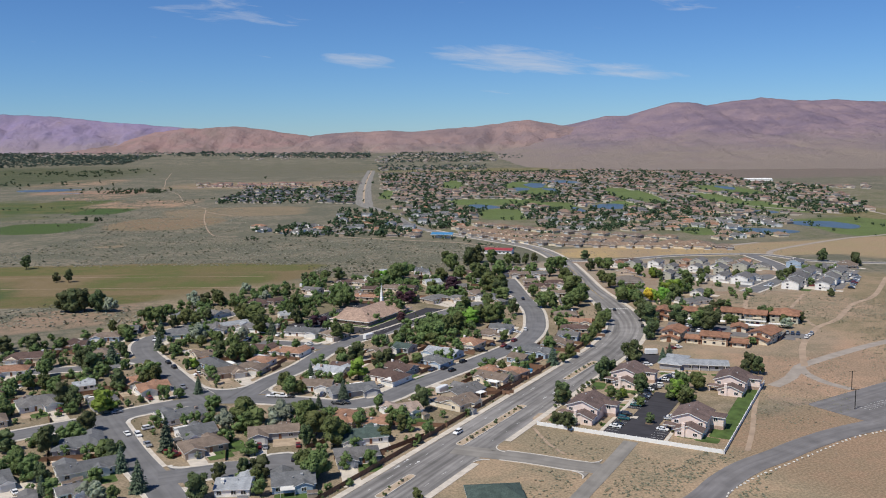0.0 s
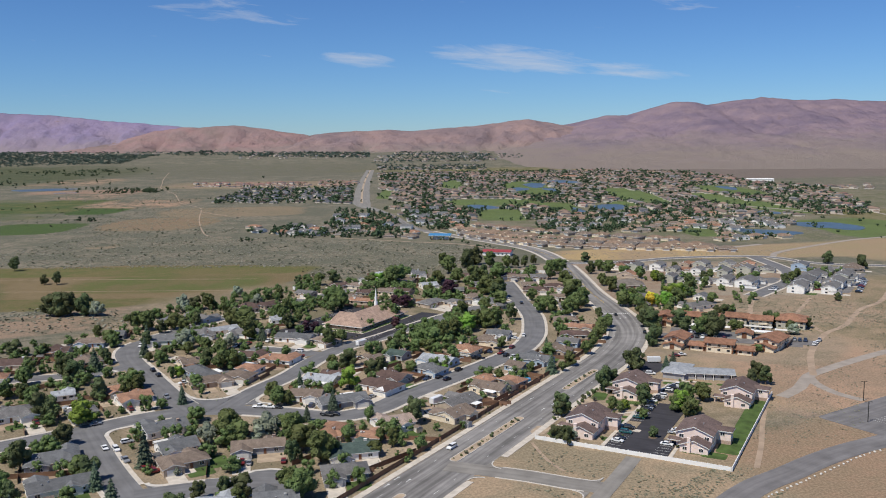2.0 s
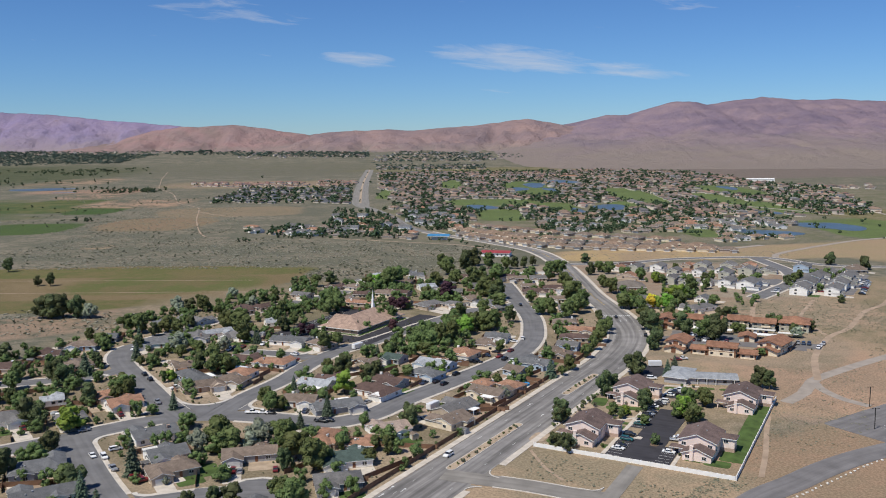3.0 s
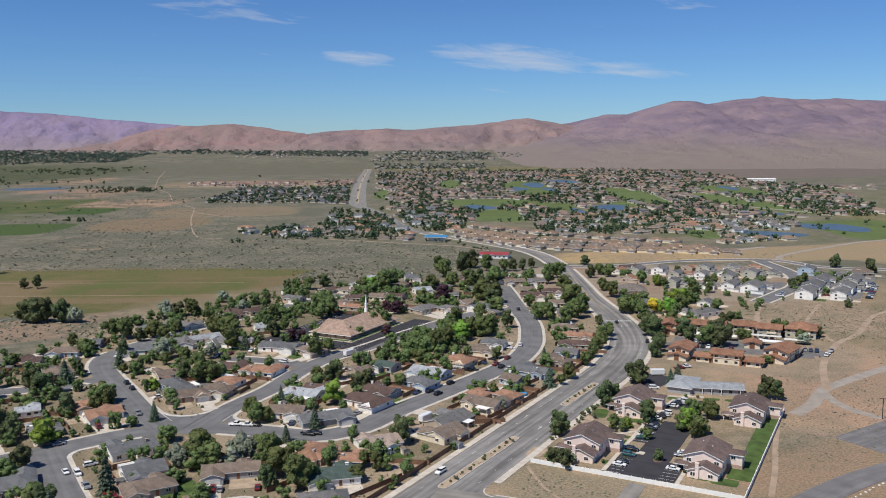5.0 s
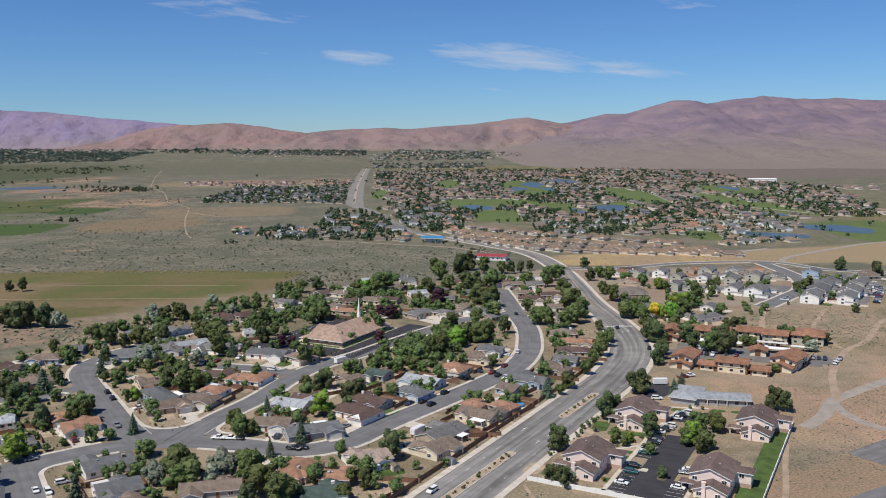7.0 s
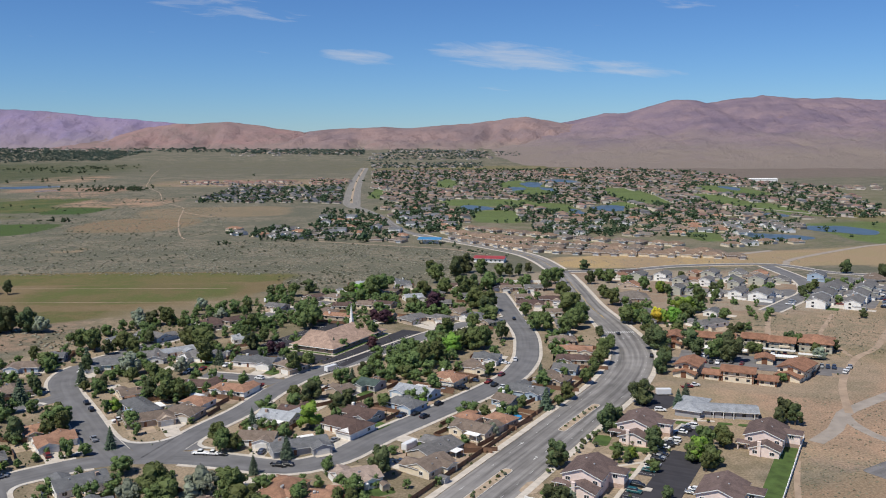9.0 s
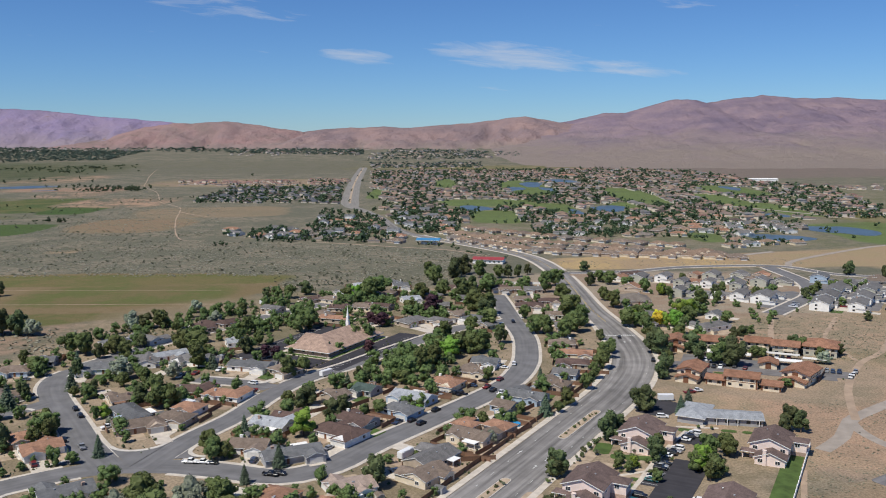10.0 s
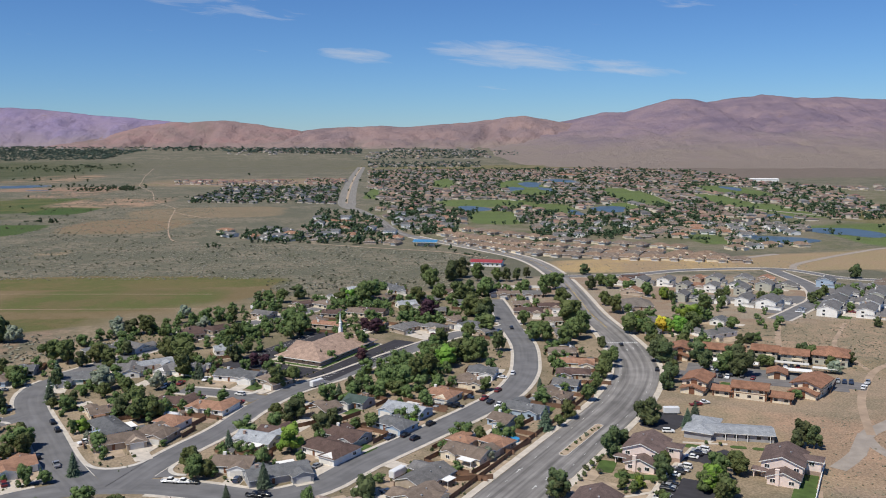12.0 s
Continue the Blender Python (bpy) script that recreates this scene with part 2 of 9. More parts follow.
def asphalt(name, colour, streaks):
    """Worn asphalt: paler and darker bands along the lanes, patches, cracks and grain. U runs along the road, V across it, in metres."""
    m = mat(name, colour, 0.92, 0.16, 7, 3, 0.2, spec=0.2)
    n, l = m.node_tree.nodes, m.node_tree.links
    b = n["Principled BSDF"]
    hsv = b.inputs["Base Color"].links[0].from_node
    uv = n.new("ShaderNodeTexCoord")
    squash = n.new("ShaderNodeMapping")
    squash.inputs["Scale"].default_value = (0.010, 0.30, 1)
    l.new(uv.outputs["UV"], squash.inputs[0])
    band = n.new("ShaderNodeTexNoise")
    band.inputs["Scale"].default_value, band.inputs["Detail"].default_value = 1.6, 5
    l.new(squash.outputs[0], band.inputs["Vector"])
    rng = n.new("ShaderNodeMapRange")
    rng.inputs[1].default_value, rng.inputs[2].default_value = 0.35, 0.65
    rng.inputs[3].default_value, rng.inputs[4].default_value = 1 - streaks, 1 + streaks
    l.new(band.outputs[0], rng.inputs[0])
    mul = n.new("ShaderNodeMix")
    mul.data_type, mul.blend_type = "RGBA", "MULTIPLY"
    mul.inputs[0].default_value = 1.0
    l.new(hsv.outputs[0], mul.inputs[6]), l.new(rng.outputs[0], mul.inputs[7])
    l.new(mul.outputs[2], b.inputs["Base Color"])
    return m


BOULEVARD = asphalt("worn_asphalt", (0.215, 0.203, 0.195), 0.34)
STREET = asphalt("street_asphalt", (0.165, 0.162, 0.166), 0.12)
LOT = asphalt("fresh_asphalt", (0.050, 0.048, 0.055), 0.12)
FAR_ASPHALT = asphalt("sunlit_asphalt", (0.235, 0.220, 0.200), 0.12)
STUB = asphalt("weathered_asphalt", (0.235, 0.218, 0.198), 0.10)
PALE_LOT = asphalt("faded_asphalt", (0.180, 0.170, 0.170), 0.15)


def terrain_mat():
    """Desert ground cover: sage flats, bare earth, hay fields and watered grass, in soft uneven patches."""
    m = bpy.data.materials.new("desert_ground")
    m.use_nodes = True
    n, l = m.node_tree.nodes, m.node_tree.links
    b = n["Principled BSDF"]
    b.inputs["Roughness"].default_value, b.inputs["Specular IOR Level"].default_value = 0.95, 0.1
    geo = n.new("ShaderNodeNewGeometry")

    def tex(scale, detail=5, rough=0.6):
        t = n.new("ShaderNodeTexNoise")
        t.inputs["Scale"].default_value, t.inputs["Detail"].default_value, t.inputs["Roughness"].default_value = scale, detail, rough
        l.new(geo.outputs["Position"], t.inputs["Vector"])
        return t

    def op(kind, a, c=0.0):
        q = n.new("ShaderNodeMath")
        q.operation = kind
        for i, v in enumerate((a, c)):
            if isinstance(v, (int, float)):
                q.inputs[i].default_value = v
            else:
                l.new(v, q.inputs[i])
        return q.outputs[0]

    def blend(f, a, c):
        q = n.new("ShaderNodeMix")
        q.data_type = "RGBA"
        l.new(f, q.inputs[0])
        for i, v in ((6, a), (7, c)):
            if isinstance(v, tuple):
                q.inputs[i].default_value = (*v, 1)
            else:
                l.new(v, q.inputs[i])
        return q.outputs[2]

    def step(v, lo, hi):
        q = n.new("ShaderNodeMapRange")
        q.interpolation_type = "SMOOTHSTEP"
        q.inputs[1].default_value, q.inputs[2].default_value = lo, hi
        l.new(v, q.inputs[0])
        return q.outputs[0]

    huge, big, mid, fine, wobble = tex(0.004), tex(0.018), tex(0.12), tex(1.1, 4), tex(0.012, 6, 0.65)
    pos = n.new("ShaderNodeSeparateXYZ")
    l.new(geo.outputs["Position"], pos.inputs[0])
    col = blend(step(big.outputs[0], 0.40, 0.62), (0.136, 0.133, 0.097), (0.216, 0.188, 0.140))
    col = blend(step(mid.outputs[0], 0.46, 0.60), col, (0.126, 0.123, 0.090))

    def patch(cx, cy, rx, ry, turn, soft, colour, other, col):
        c, s = math.cos(radians(turn)), math.sin(radians(turn))
        dx, dy = op("SUBTRACT", pos.outputs[0], cx), op("SUBTRACT", pos.outputs[1], cy)
        u = op("DIVIDE", op("ADD", op("MULTIPLY", dx, c), op("MULTIPLY", dy, s)), rx)
        v = op("DIVIDE", op("SUBTRACT", op("MULTIPLY", dy, c), op("MULTIPLY", dx, s)), ry)
        r = op("ADD", op("POWER", op("ABSOLUTE", u), 4.0), op("POWER", op("ABSOLUTE", v), 4.0))
        r = op("ADD", r, op("MULTIPLY", op("SUBTRACT", wobble.outputs[0], 0.5), 2.2))
        inside = op("SUBTRACT", 1.0, step(r, 1.0 - soft, 1.0 + soft))
        two = blend(step(op("ADD", op("MULTIPLY", big.outputs[0], 0.6), op("MULTIPLY", mid.outputs[0], 0.4)), 0.42, 0.58), colour, other)
        return blend(inside, col, two)

    for row in PATCHES:
        col = patch(*row, col)
    speck = step(fine.outputs[0], 0.36, 0.66)
    dark = n.new("ShaderNodeMix")
    dark.data_type, dark.blend_type = "RGBA", "MULTIPLY"
    dark.inputs[0].default_value = 1.0
    l.new(col, dark.inputs[6])
    tone = n.new("ShaderNodeMapRange")
    tone.inputs[3].default_value, tone.inputs[4].default_value = 0.78, 1.18
    l.new(speck, tone.inputs[0])
    l.new(tone.outputs[0], dark.inputs[7])
    l.new(dark.outputs[2], b.inputs["Base Color"])
    bp = n.new("ShaderNodeBump")
    bp.inputs["Strength"].default_value, bp.inputs["Distance"].default_value = 0.5, 0.3
    l.new(fine.outputs[0], bp.inputs["Height"])
    l.new(bp.outputs[0], b.inputs["Normal"])
    return m


SAGE_C, EARTH_C, TAN_C, DRY_C = (0.118, 0.118, 0.085), (0.270, 0.195, 0.140), (0.320, 0.235, 0.150), (0.210, 0.178, 0.105)
GREEN_C, OLIVE_C, GOLF_C = (0.070, 0.100, 0.038), (0.125, 0.122, 0.052), (0.125, 0.165, 0.060)
# centre x and y, half sizes, turn, softness, two colours
PATCHES = [
    (-1400, 1250, 760, 420, 0, 0.5, GREEN_C, OLIVE_C),
    (-1259, 2702, 220, 330, 0, 0.5, (0.062, 0.080, 0.040), GREEN_C),
    (-653, 1498, 95, 150, 0, 0.35, GREEN_C, OLIVE_C),
    (-530, 1132, 60, 72, 0, 0.3, (0.070, 0.105, 0.034), GREEN_C),
    (-545, 1413, 40, 80, 0, 0.3, (0.058, 0.098, 0.030), GREEN_C),
    (-324, 1363, 110, 88, 8, 0.35, (0.235, 0.182, 0.122), (0.200, 0.165, 0.110)),
    (-378, 1182, 72, 84, 0, 0.3, (0.225, 0.160, 0.105), (0.205, 0.165, 0.105)),
    (-529, 1551, 85, 105, 0, 0.8, (0.360, 0.240, 0.165), SAGE_C),
    (-690, 1780, 60, 120, 0, 0.9, (0.330, 0.225, 0.160), SAGE_C),
    (-951, 2308, 95, 180, 0, 0.8, (0.350, 0.240, 0.165), SAGE_C),
    (-430, 2120, 230, 150, 0, 0.5, (0.265, 0.195, 0.145), DRY_C),
    (-361, 943, 16, 22, 0, 0.8, (0.300, 0.225, 0.150), SAGE_C),
    (-760, 1900, 130, 60, 15, 0.7, (0.300, 0.190, 0.135), EARTH_C),
    (-298, 692, 192, 100, 4, 0.12, (0.172, 0.132, 0.070), (0.198, 0.150, 0.086)),
    (-290, 762, 180, 26, 2, 0.35, (0.118, 0.122, 0.046), (0.155, 0.130, 0.060)),
    (-215, 700, 75, 40, 8, 0.6, (0.112, 0.122, 0.044), (0.150, 0.125, 0.060)),
    (-280, 612, 150, 22, 2, 0.5, (0.110, 0.115, 0.044), (0.150, 0.125, 0.060)),
    (-420, 640, 90, 60, 20, 0.5, GREEN_C, OLIVE_C),
    (-230, 560, 70, 34, 30, 0.5, EARTH_C, SAGE_C),
    (-40, 470, 175, 200, 0, 0.4, (0.315, 0.246, 0.172), (0.205, 0.168, 0.112)),
    (-30, 640, 110, 80, 10, 0.5, (0.260, 0.210, 0.145), (0.165, 0.145, 0.092)),
    (-60, 320, 170, 100, 0, 0.4, (0.315, 0.246, 0.172), (0.205, 0.168, 0.112)),
    (100, 270, 110, 60, 0, 0.5, (0.355, 0.262, 0.175), (0.265, 0.215, 0.145)),
    (170, 300, 60, 60, 30, 0.5, (0.300, 0.205, 0.138), (0.265, 0.195, 0.130)),
    (160, 372, 22, 9, 33, 0.4, (0.150, 0.132, 0.125), (0.180, 0.150, 0.130)),
    (220, 460, 110, 110, 0, 0.5, (0.370, 0.264, 0.180), (0.285, 0.225, 0.148)),
    (200, 610, 60, 60, 0, 0.5, (0.320, 0.225, 0.155), EARTH_C),
    (330, 560, 120, 120, 20, 0.5, (0.300, 0.225, 0.150), (0.215, 0.178, 0.112)),
    (185, 425, 40, 60, 0, 0.6, (0.380, 0.255, 0.175), (0.300, 0.215, 0.150)),
    (205, 575, 80, 50, 0, 0.6, (0.355, 0.255, 0.178), (0.250, 0.205, 0.140)),
    (160, 490, 60, 45, -25, 0.4, (0.325, 0.245, 0.175), (0.245, 0.198, 0.138)),
    (260, 850, 160, 38, 5, 0.4, TAN_C, (0.400, 0.290, 0.150)),
    (480, 880, 120, 70, 25, 0.5, TAN_C, (0.300, 0.235, 0.140)),
    (400, 870, 130, 50, 10, 0.4, TAN_C, (0.300, 0.235, 0.140)),
    (525, 1060, 75, 110, 0, 0.35, GOLF_C, (0.110, 0.140, 0.055)),
    (180, 700, 120, 90, 0, 0.4, (0.300, 0.250, 0.190), EARTH_C),
    (260, 1500, 330, 560, -12, 0.35, (0.205, 0.178, 0.128), (0.132, 0.134, 0.078)),
    (560, 1650, 300, 400, 20, 0.4, (0.205, 0.178, 0.128), (0.132, 0.134, 0.078)),
    (640, 1180, 80, 160, 30, 0.5, OLIVE_C, DRY_C),
    (250, 1960, 60, 40, 0, 0.5, TAN_C, EARTH_C),
    (300, 2900, 900, 120, 0, 0.6, OLIVE_C, DRY_C),
    (900, 2500, 700, 300, 10, 0.6, (0.185, 0.145, 0.125), (0.165, 0.138, 0.115)),
    (-1100, 2900, 900, 330, 0, 0.6, (0.150, 0.140, 0.105), (0.135, 0.130, 0.090)),
    (-2000, 2600, 1000, 600, 0, 0.6, (0.070, 0.085, 0.045), (0.105, 0.105, 0.060)),
]
GREENS = [(25, 2061, 24, 168), (89, 1500, 81, 71), (88, 1267, 35, 91), (187, 1907, 50, 247), (359, 1662, 41, 208), (185, 1401, 30, 87), (298, 1441, 25, 60), (574, 1774, 54, 149),
          (478, 1538, 39, 147), (500, 1395, 38, 86), (513, 1310, 23, 71), (490, 1053, 45, 106), (303, 1023, 21, 45), (-107, 1736, 16, 134)]
PONDS = [(212, 1992, 24, 95), (165, 1851, 17, 63), (292, 2122, 33, 72), (229, 1826, 14, 62), (65, 1401, 27, 41), (207, 1331, 11, 37), (266, 1385, 27, 50), (596, 1832, 14, 71),
         (469, 1262, 14, 29), (477, 1079, 33, 48), (379, 1013, 35, 30)]
PATCHES += [(gx, gy, rx * 0.98, ry * 0.98, 0, 0.45, GOLF_C, (0.110, 0.140, 0.055)) for gx, gy, rx, ry in GREENS]
GROUND = terrain_mat()

# ---- building blocks ----


def mesh_of(name, verts, faces, material, uv=None):
    me = bpy.data.meshes.new(name)
    me.from_pydata([tuple(map(float, v)) for v in verts], [], faces)
    if uv is not None:
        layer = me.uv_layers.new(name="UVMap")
        for loop in me.loops:
            layer.data[loop.index].uv = uv[loop.vertex_index]
    me.materials.append(material)
    me.update()
    return me


def part(name, me, parent, m=None, label=""):
    """One mesh as a part under a thing or under a part."""
    ob = new(name, me)
    ob.parent = parent
    if m is not None:
        ob.matrix_basis = m
    if label:
        ob["label"] = label
    return ob


def boxes(*rows):
    """Vertices and faces of upright boxes, each x0, x1, y0, y1, z0, z1."""
    v, f = [], []
    for x0, x1, y0, y1, z0, z1 in rows:
        k = len(v)
        v += [(x0, y0, z0), (x1, y0, z0), (x1, y1, z0), (x0, y1, z0), (x0, y0, z1), (x1, y0, z1), (x1, y1, z1), (x0, y1, z1)]
        f += [(k, k + 3, k + 2, k + 1), (k + 4, k + 5, k + 6, k + 7), (k, k + 1, k + 5, k + 4), (k + 1, k + 2, k + 6, k + 5),
              (k + 2, k + 3, k + 7, k + 6), (k + 3, k, k + 4, k + 7)]
    return v, f


def box_mesh(name, material, *rows):
    return mesh_of(name, *boxes(*rows), material)


def bevelled(name, material, rows, width=0.04, segments=1):
    me = box_mesh(name, material, *rows)
    bm = bmesh.new()
    bm.from_mesh(me)
    bmesh.ops.bevel(bm, geom=bm.edges[:], offset=width, segments=segments, affect="EDGES")
    bm.to_mesh(me)
    bm.free()
    return me


PITCH = 0.36


def roof_uv(me):
    """Shingle courses run level: U along the eave, V up the slope."""
    layer = me.uv_layers.new(name="UVMap")
    for p in me.polygons:
        nrm = p.normal
        flat_ = Vector((nrm.x, nrm.y, 0))
        along = Vector((-flat_.y, flat_.x, 0)).normalized() if flat_.length > 0.05 else Vector((1, 0, 0))
        up = nrm.cross(along)
        for li in p.loop_indices:
            co = me.vertices[me.loops[li].vertex_index].co
            layer.data[li].uv = (co.dot(along), co.dot(up))


def roof_mesh(L, W, h, kind, material, over=0.5, thick=0.2, pitch=PITCH, gable_over=0.35, edge=None):
    """A gable or hip roof, ridge along x, over walls L by W with plate height h."""
    hw, hl = W / 2 + over, L / 2 + (gable_over if kind == "gable" else over)
    z0, z1 = h - over * pitch, h + W / 2 * pitch
    r = hl if kind == "gable" else max(hl - hw * 0.95, 0.3)
    top = [(-hl, -hw, z0), (hl, -hw, z0), (hl, hw, z0), (-hl, hw, z0), (-r, 0, z1), (r, 0, z1)]
    v = [(x, y, z + thick) for x, y, z in top] + top
    f = [(0, 1, 5, 4), (2, 3, 4, 5), (1, 2, 5), (3, 0, 4)]
    if kind == "gable":
        f = f[:2]
        g = [(6, 10, 11, 7), (8, 11, 10, 9), (1, 7, 11, 5), (5, 11, 8, 2), (0, 4, 10, 6), (4, 3, 9, 10), (0, 6, 7, 1), (2, 8, 9, 3)]
    else:
        g = [(6, 10, 11, 7), (8, 11, 10, 9), (7, 11, 8), (9, 10, 6), (0, 6, 7, 1), (1, 7, 8, 2), (2, 8, 9, 3), (3, 9, 6, 0)]
    me = mesh_of("roof", v, f + g, material)
    me.materials.append(edge or TRIM)
    for p in me.polygons:
        p.material_index = 1 if p.index >= len(f) else 0
    roof_uv(me)
    return me


def wall_mesh(L, W, h, kind, material, pitch=PITCH):
    """Outer walls, closed at the top; a gable house's end walls run up into the gable."""
    a, b = L / 2, W / 2
    v = [(-a, -b, 0), (a, -b, 0), (a, b, 0), (-a, b, 0), (-a, -b, h), (a, -b, h), (a, b, h), (-a, b, h)]
    f = [(0, 1, 5, 4), (2, 3, 7, 6)]
    if kind == "gable":
        z = h + b * pitch
        v += [(-a, 0, z), (a, 0, z)]
        f += [(1, 2, 6, 9, 5), (3, 0, 4, 8, 7), (4, 5, 9, 8), (6, 7, 8, 9)]
    else:
        f += [(1, 2, 6, 5), (3, 0, 4, 7), (4, 5, 6, 7)]
    return mesh_of("wall", v, f, material)


def smooth(points, spacing=6.0):
    """A Catmull-Rom line through plan points, evenly resampled."""
    p = [np.array(q, float) for q in points]
    p = [2 * p[0] - p[1]] + p + [2 * p[-1] - p[-2]]
    out = []
    for a, b, c, d in zip(p, p[1:], p[2:], p[3:]):
        k = max(2, int(np.linalg.norm(c[:2] - b[:2]) / spacing))
        for i in range(k):
            t = i / k
            out.append(0.5 * (2 * b + (c - a) * t + (2 * a - 5 * b + 4 * c - d) * t * t + (3 * b - a - 3 * c + d) * t ** 3))
    out.append(p[-2])
    return np.array(out)


def sideways(line):
    d = np.gradient(line[:, :2], axis=0)
    d /= np.linalg.norm(d, axis=1)[:, None] + 1e-9
    return np.stack([d[:, 1], -d[:, 0]], 1)  # to the right of the way


ROAD_LINES = []


def lift(y):
    """Height of the plain, which rises gently towards the foot of the hills."""
    return np.where(y > 3000, 115 * (1 - y / (3000 + (np.maximum(y, 3000) - 3000) * 3.13)), 0.0)


def strip(name, line, widths, z, material, label, kind="structure", category="road"):
    """A flat band along a line, with its sides let down into the ground."""
    side = sideways(line)
    w = np.broadcast_to(np.asarray(widths, float), (len(line),))
    s = np.concatenate([[0], np.cumsum(np.linalg.norm(np.diff(line[:, :2], axis=0), axis=1))])
    v, uv = [], []
    for i, (p, q) in enumerate(zip(line, side)):
        zz = float(lift(p[1])) + z
        for k in (-0.5, 0.5):
            v.append((p[0] + q[0] * k * w[i], p[1] + q[1] * k * w[i], zz))
            uv.append((s[i], k * w[i]))
    f = [(2 * i, 2 * i + 1, 2 * i + 3, 2 * i + 2) for i in range(len(line) - 1)]
    n = len(v)
    v += [(x, y, zz - z - 0.3) for x, y, zz in v]
    uv += uv
    f += [(2 * i + 2, 2 * i + 2 + n, 2 * i + n, 2 * i) for i in range(len(line) - 1)]
    f += [(2 * i + 1, 2 * i + 1 + n, 2 * i + 3 + n, 2 * i + 3) for i in range(len(line) - 1)]
    return tagged(new(name, mesh_of(name, v, f, material, uv)), label, category, kind=kind)


def road(name, points, width, z, material, label, spacing=5.0):
    line = smooth(points, spacing)
    w = np.full(len(line), width) if not isinstance(width, (list, tuple)) else np.interp(line[:, 1], width[0], width[1])
    ROAD_LINES.append((name, line, w))
    strip(name, line, w, z, material, label)
    return line


def clear_of_roads(x, y, gap=0.0, but=None):
    for name, line, w in ROAD_LINES:
        if name == but:
            continue
        d = np.hypot(line[:, 0] - x, line[:, 1] - y)
        i = int(np.argmin(d))
        if d[i] < w[i] / 2 + gap + 1.2:
            return False
    return True


def pavements(name, side_width=1.6, label="pale concrete pavement and kerb along the street"):
    """Kerb and pavement on both sides of a road, left out where another road joins."""
    line, w = next((l, w) for n, l, w in ROAD_LINES if n == name)
    side = sideways(line)
    for k in (-1, 1):
        run = []
        runs = []
        for p, q, ww in zip(line, side, w):
            c = p[:2] + q * k * (ww / 2 + side_width / 2)
            if clear_of_roads(c[0], c[1], 0.2, name):
                run.append(c)
            else:
                runs.append(run)
                run = []
        runs.append(run)
        for r in runs:
            if len(r) > 2:
                strip("pavement", np.array(r), side_width, 0.14, CONCRETE, label, category="pavement")
                off = sideways(np.array(r)) * -k * (side_width / 2 - 0.02)
                strip("kerb", np.array(r) + off, 0.28, 0.165, KERB, "raised concrete kerb", category="kerb")


# ---- ground ----
xs = np.concatenate([np.arange(-6000, -800, 200), np.arange(-800, 801, 80), np.arange(1000, 6001, 200)])
ys = np.concatenate([np.arange(-2500, 0, 250), np.arange(0, 1300, 60), np.arange(1300, 4951, 75)])
gv = [(x, y, float(lift(y))) for y in ys for x in xs]
nx = len(xs)
gf = [(j * nx + i, j * nx + i + 1, (j + 1) * nx + i + 1, (j + 1) * nx + i) for j in range(len(ys) - 1) for i in range(nx - 1)]
tagged(new("ground", mesh_of("ground", gv, gf, GROUND)), "dry desert plain of sage, earth and hay fields", "ground", kind="structure")


def mountain_mat(name, low, high, patchc, foot, z0, z1):
    """Bare rock and scree: a paler fan at the foot, a main colour above, darker and redder patches, fine gullies."""
    m = mat(name, low, 0.95, 0.22, 160, 0.05, 0.0, second=high, spec=0.05)
    n, l = m.node_tree.nodes, m.node_tree.links
    b = n["Principled BSDF"]
    prev = b.inputs["Base Color"].links[0].from_socket
    geo, sep = n.new("ShaderNodeNewGeometry"), n.new("ShaderNodeSeparateXYZ")
    l.new(geo.outputs["Position"], sep.inputs[0])

    def field(scale, rough, lo, hi):
        t, r = n.new("ShaderNodeTexNoise"), n.new("ShaderNodeMapRange")
        t.inputs["Scale"].default_value, t.inputs["Detail"].default_value, t.inputs["Roughness"].default_value = scale, 7, rough
        l.new(geo.outputs["Position"], t.inputs["Vector"])
        r.inputs[1].default_value, r.inputs[2].default_value = lo, hi
        l.new(t.outputs[0], r.inputs[0])
        return r.outputs[0]

    def over(f, under, colour):
        x = n.new("ShaderNodeMix")
        x.data_type = "RGBA"
        l.new(f, x.inputs[0]), l.new(under, x.inputs[6])
        x.inputs[7].default_value = (*colour, 1)
        return x.outputs[2]

    col = over(field(0.0038, 0.62, 0.47, 0.70), prev, patchc)
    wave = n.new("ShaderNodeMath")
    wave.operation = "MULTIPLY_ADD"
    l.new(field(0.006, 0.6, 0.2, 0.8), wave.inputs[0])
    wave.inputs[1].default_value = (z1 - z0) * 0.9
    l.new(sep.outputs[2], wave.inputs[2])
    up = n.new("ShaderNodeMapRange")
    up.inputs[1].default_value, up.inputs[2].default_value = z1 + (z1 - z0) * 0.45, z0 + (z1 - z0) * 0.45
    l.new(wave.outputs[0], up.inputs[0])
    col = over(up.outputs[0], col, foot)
    col = over(field(0.0062, 0.7, 0.62, 0.78), col, (0.270, 0.185, 0.150))
    l.new(col, b.inputs["Base Color"])
    t2 = n.new("ShaderNodeTexNoise")
    t2.inputs["Scale"].default_value, t2.inputs["Detail"].default_value, t2.inputs["Roughness"].default_value = 0.016, 9, 0.68
    l.new(geo.outputs["Position"], t2.inputs["Vector"])
    bp = n.new("ShaderNodeBump")
    bp.inputs["Strength"].default_value, bp.inputs["Distance"].default_value = 1.0, 20.0
    l.new(t2.outputs[0], bp.inputs["Height"])
    l.new(bp.outputs[0], b.inputs["Normal"])
    return m


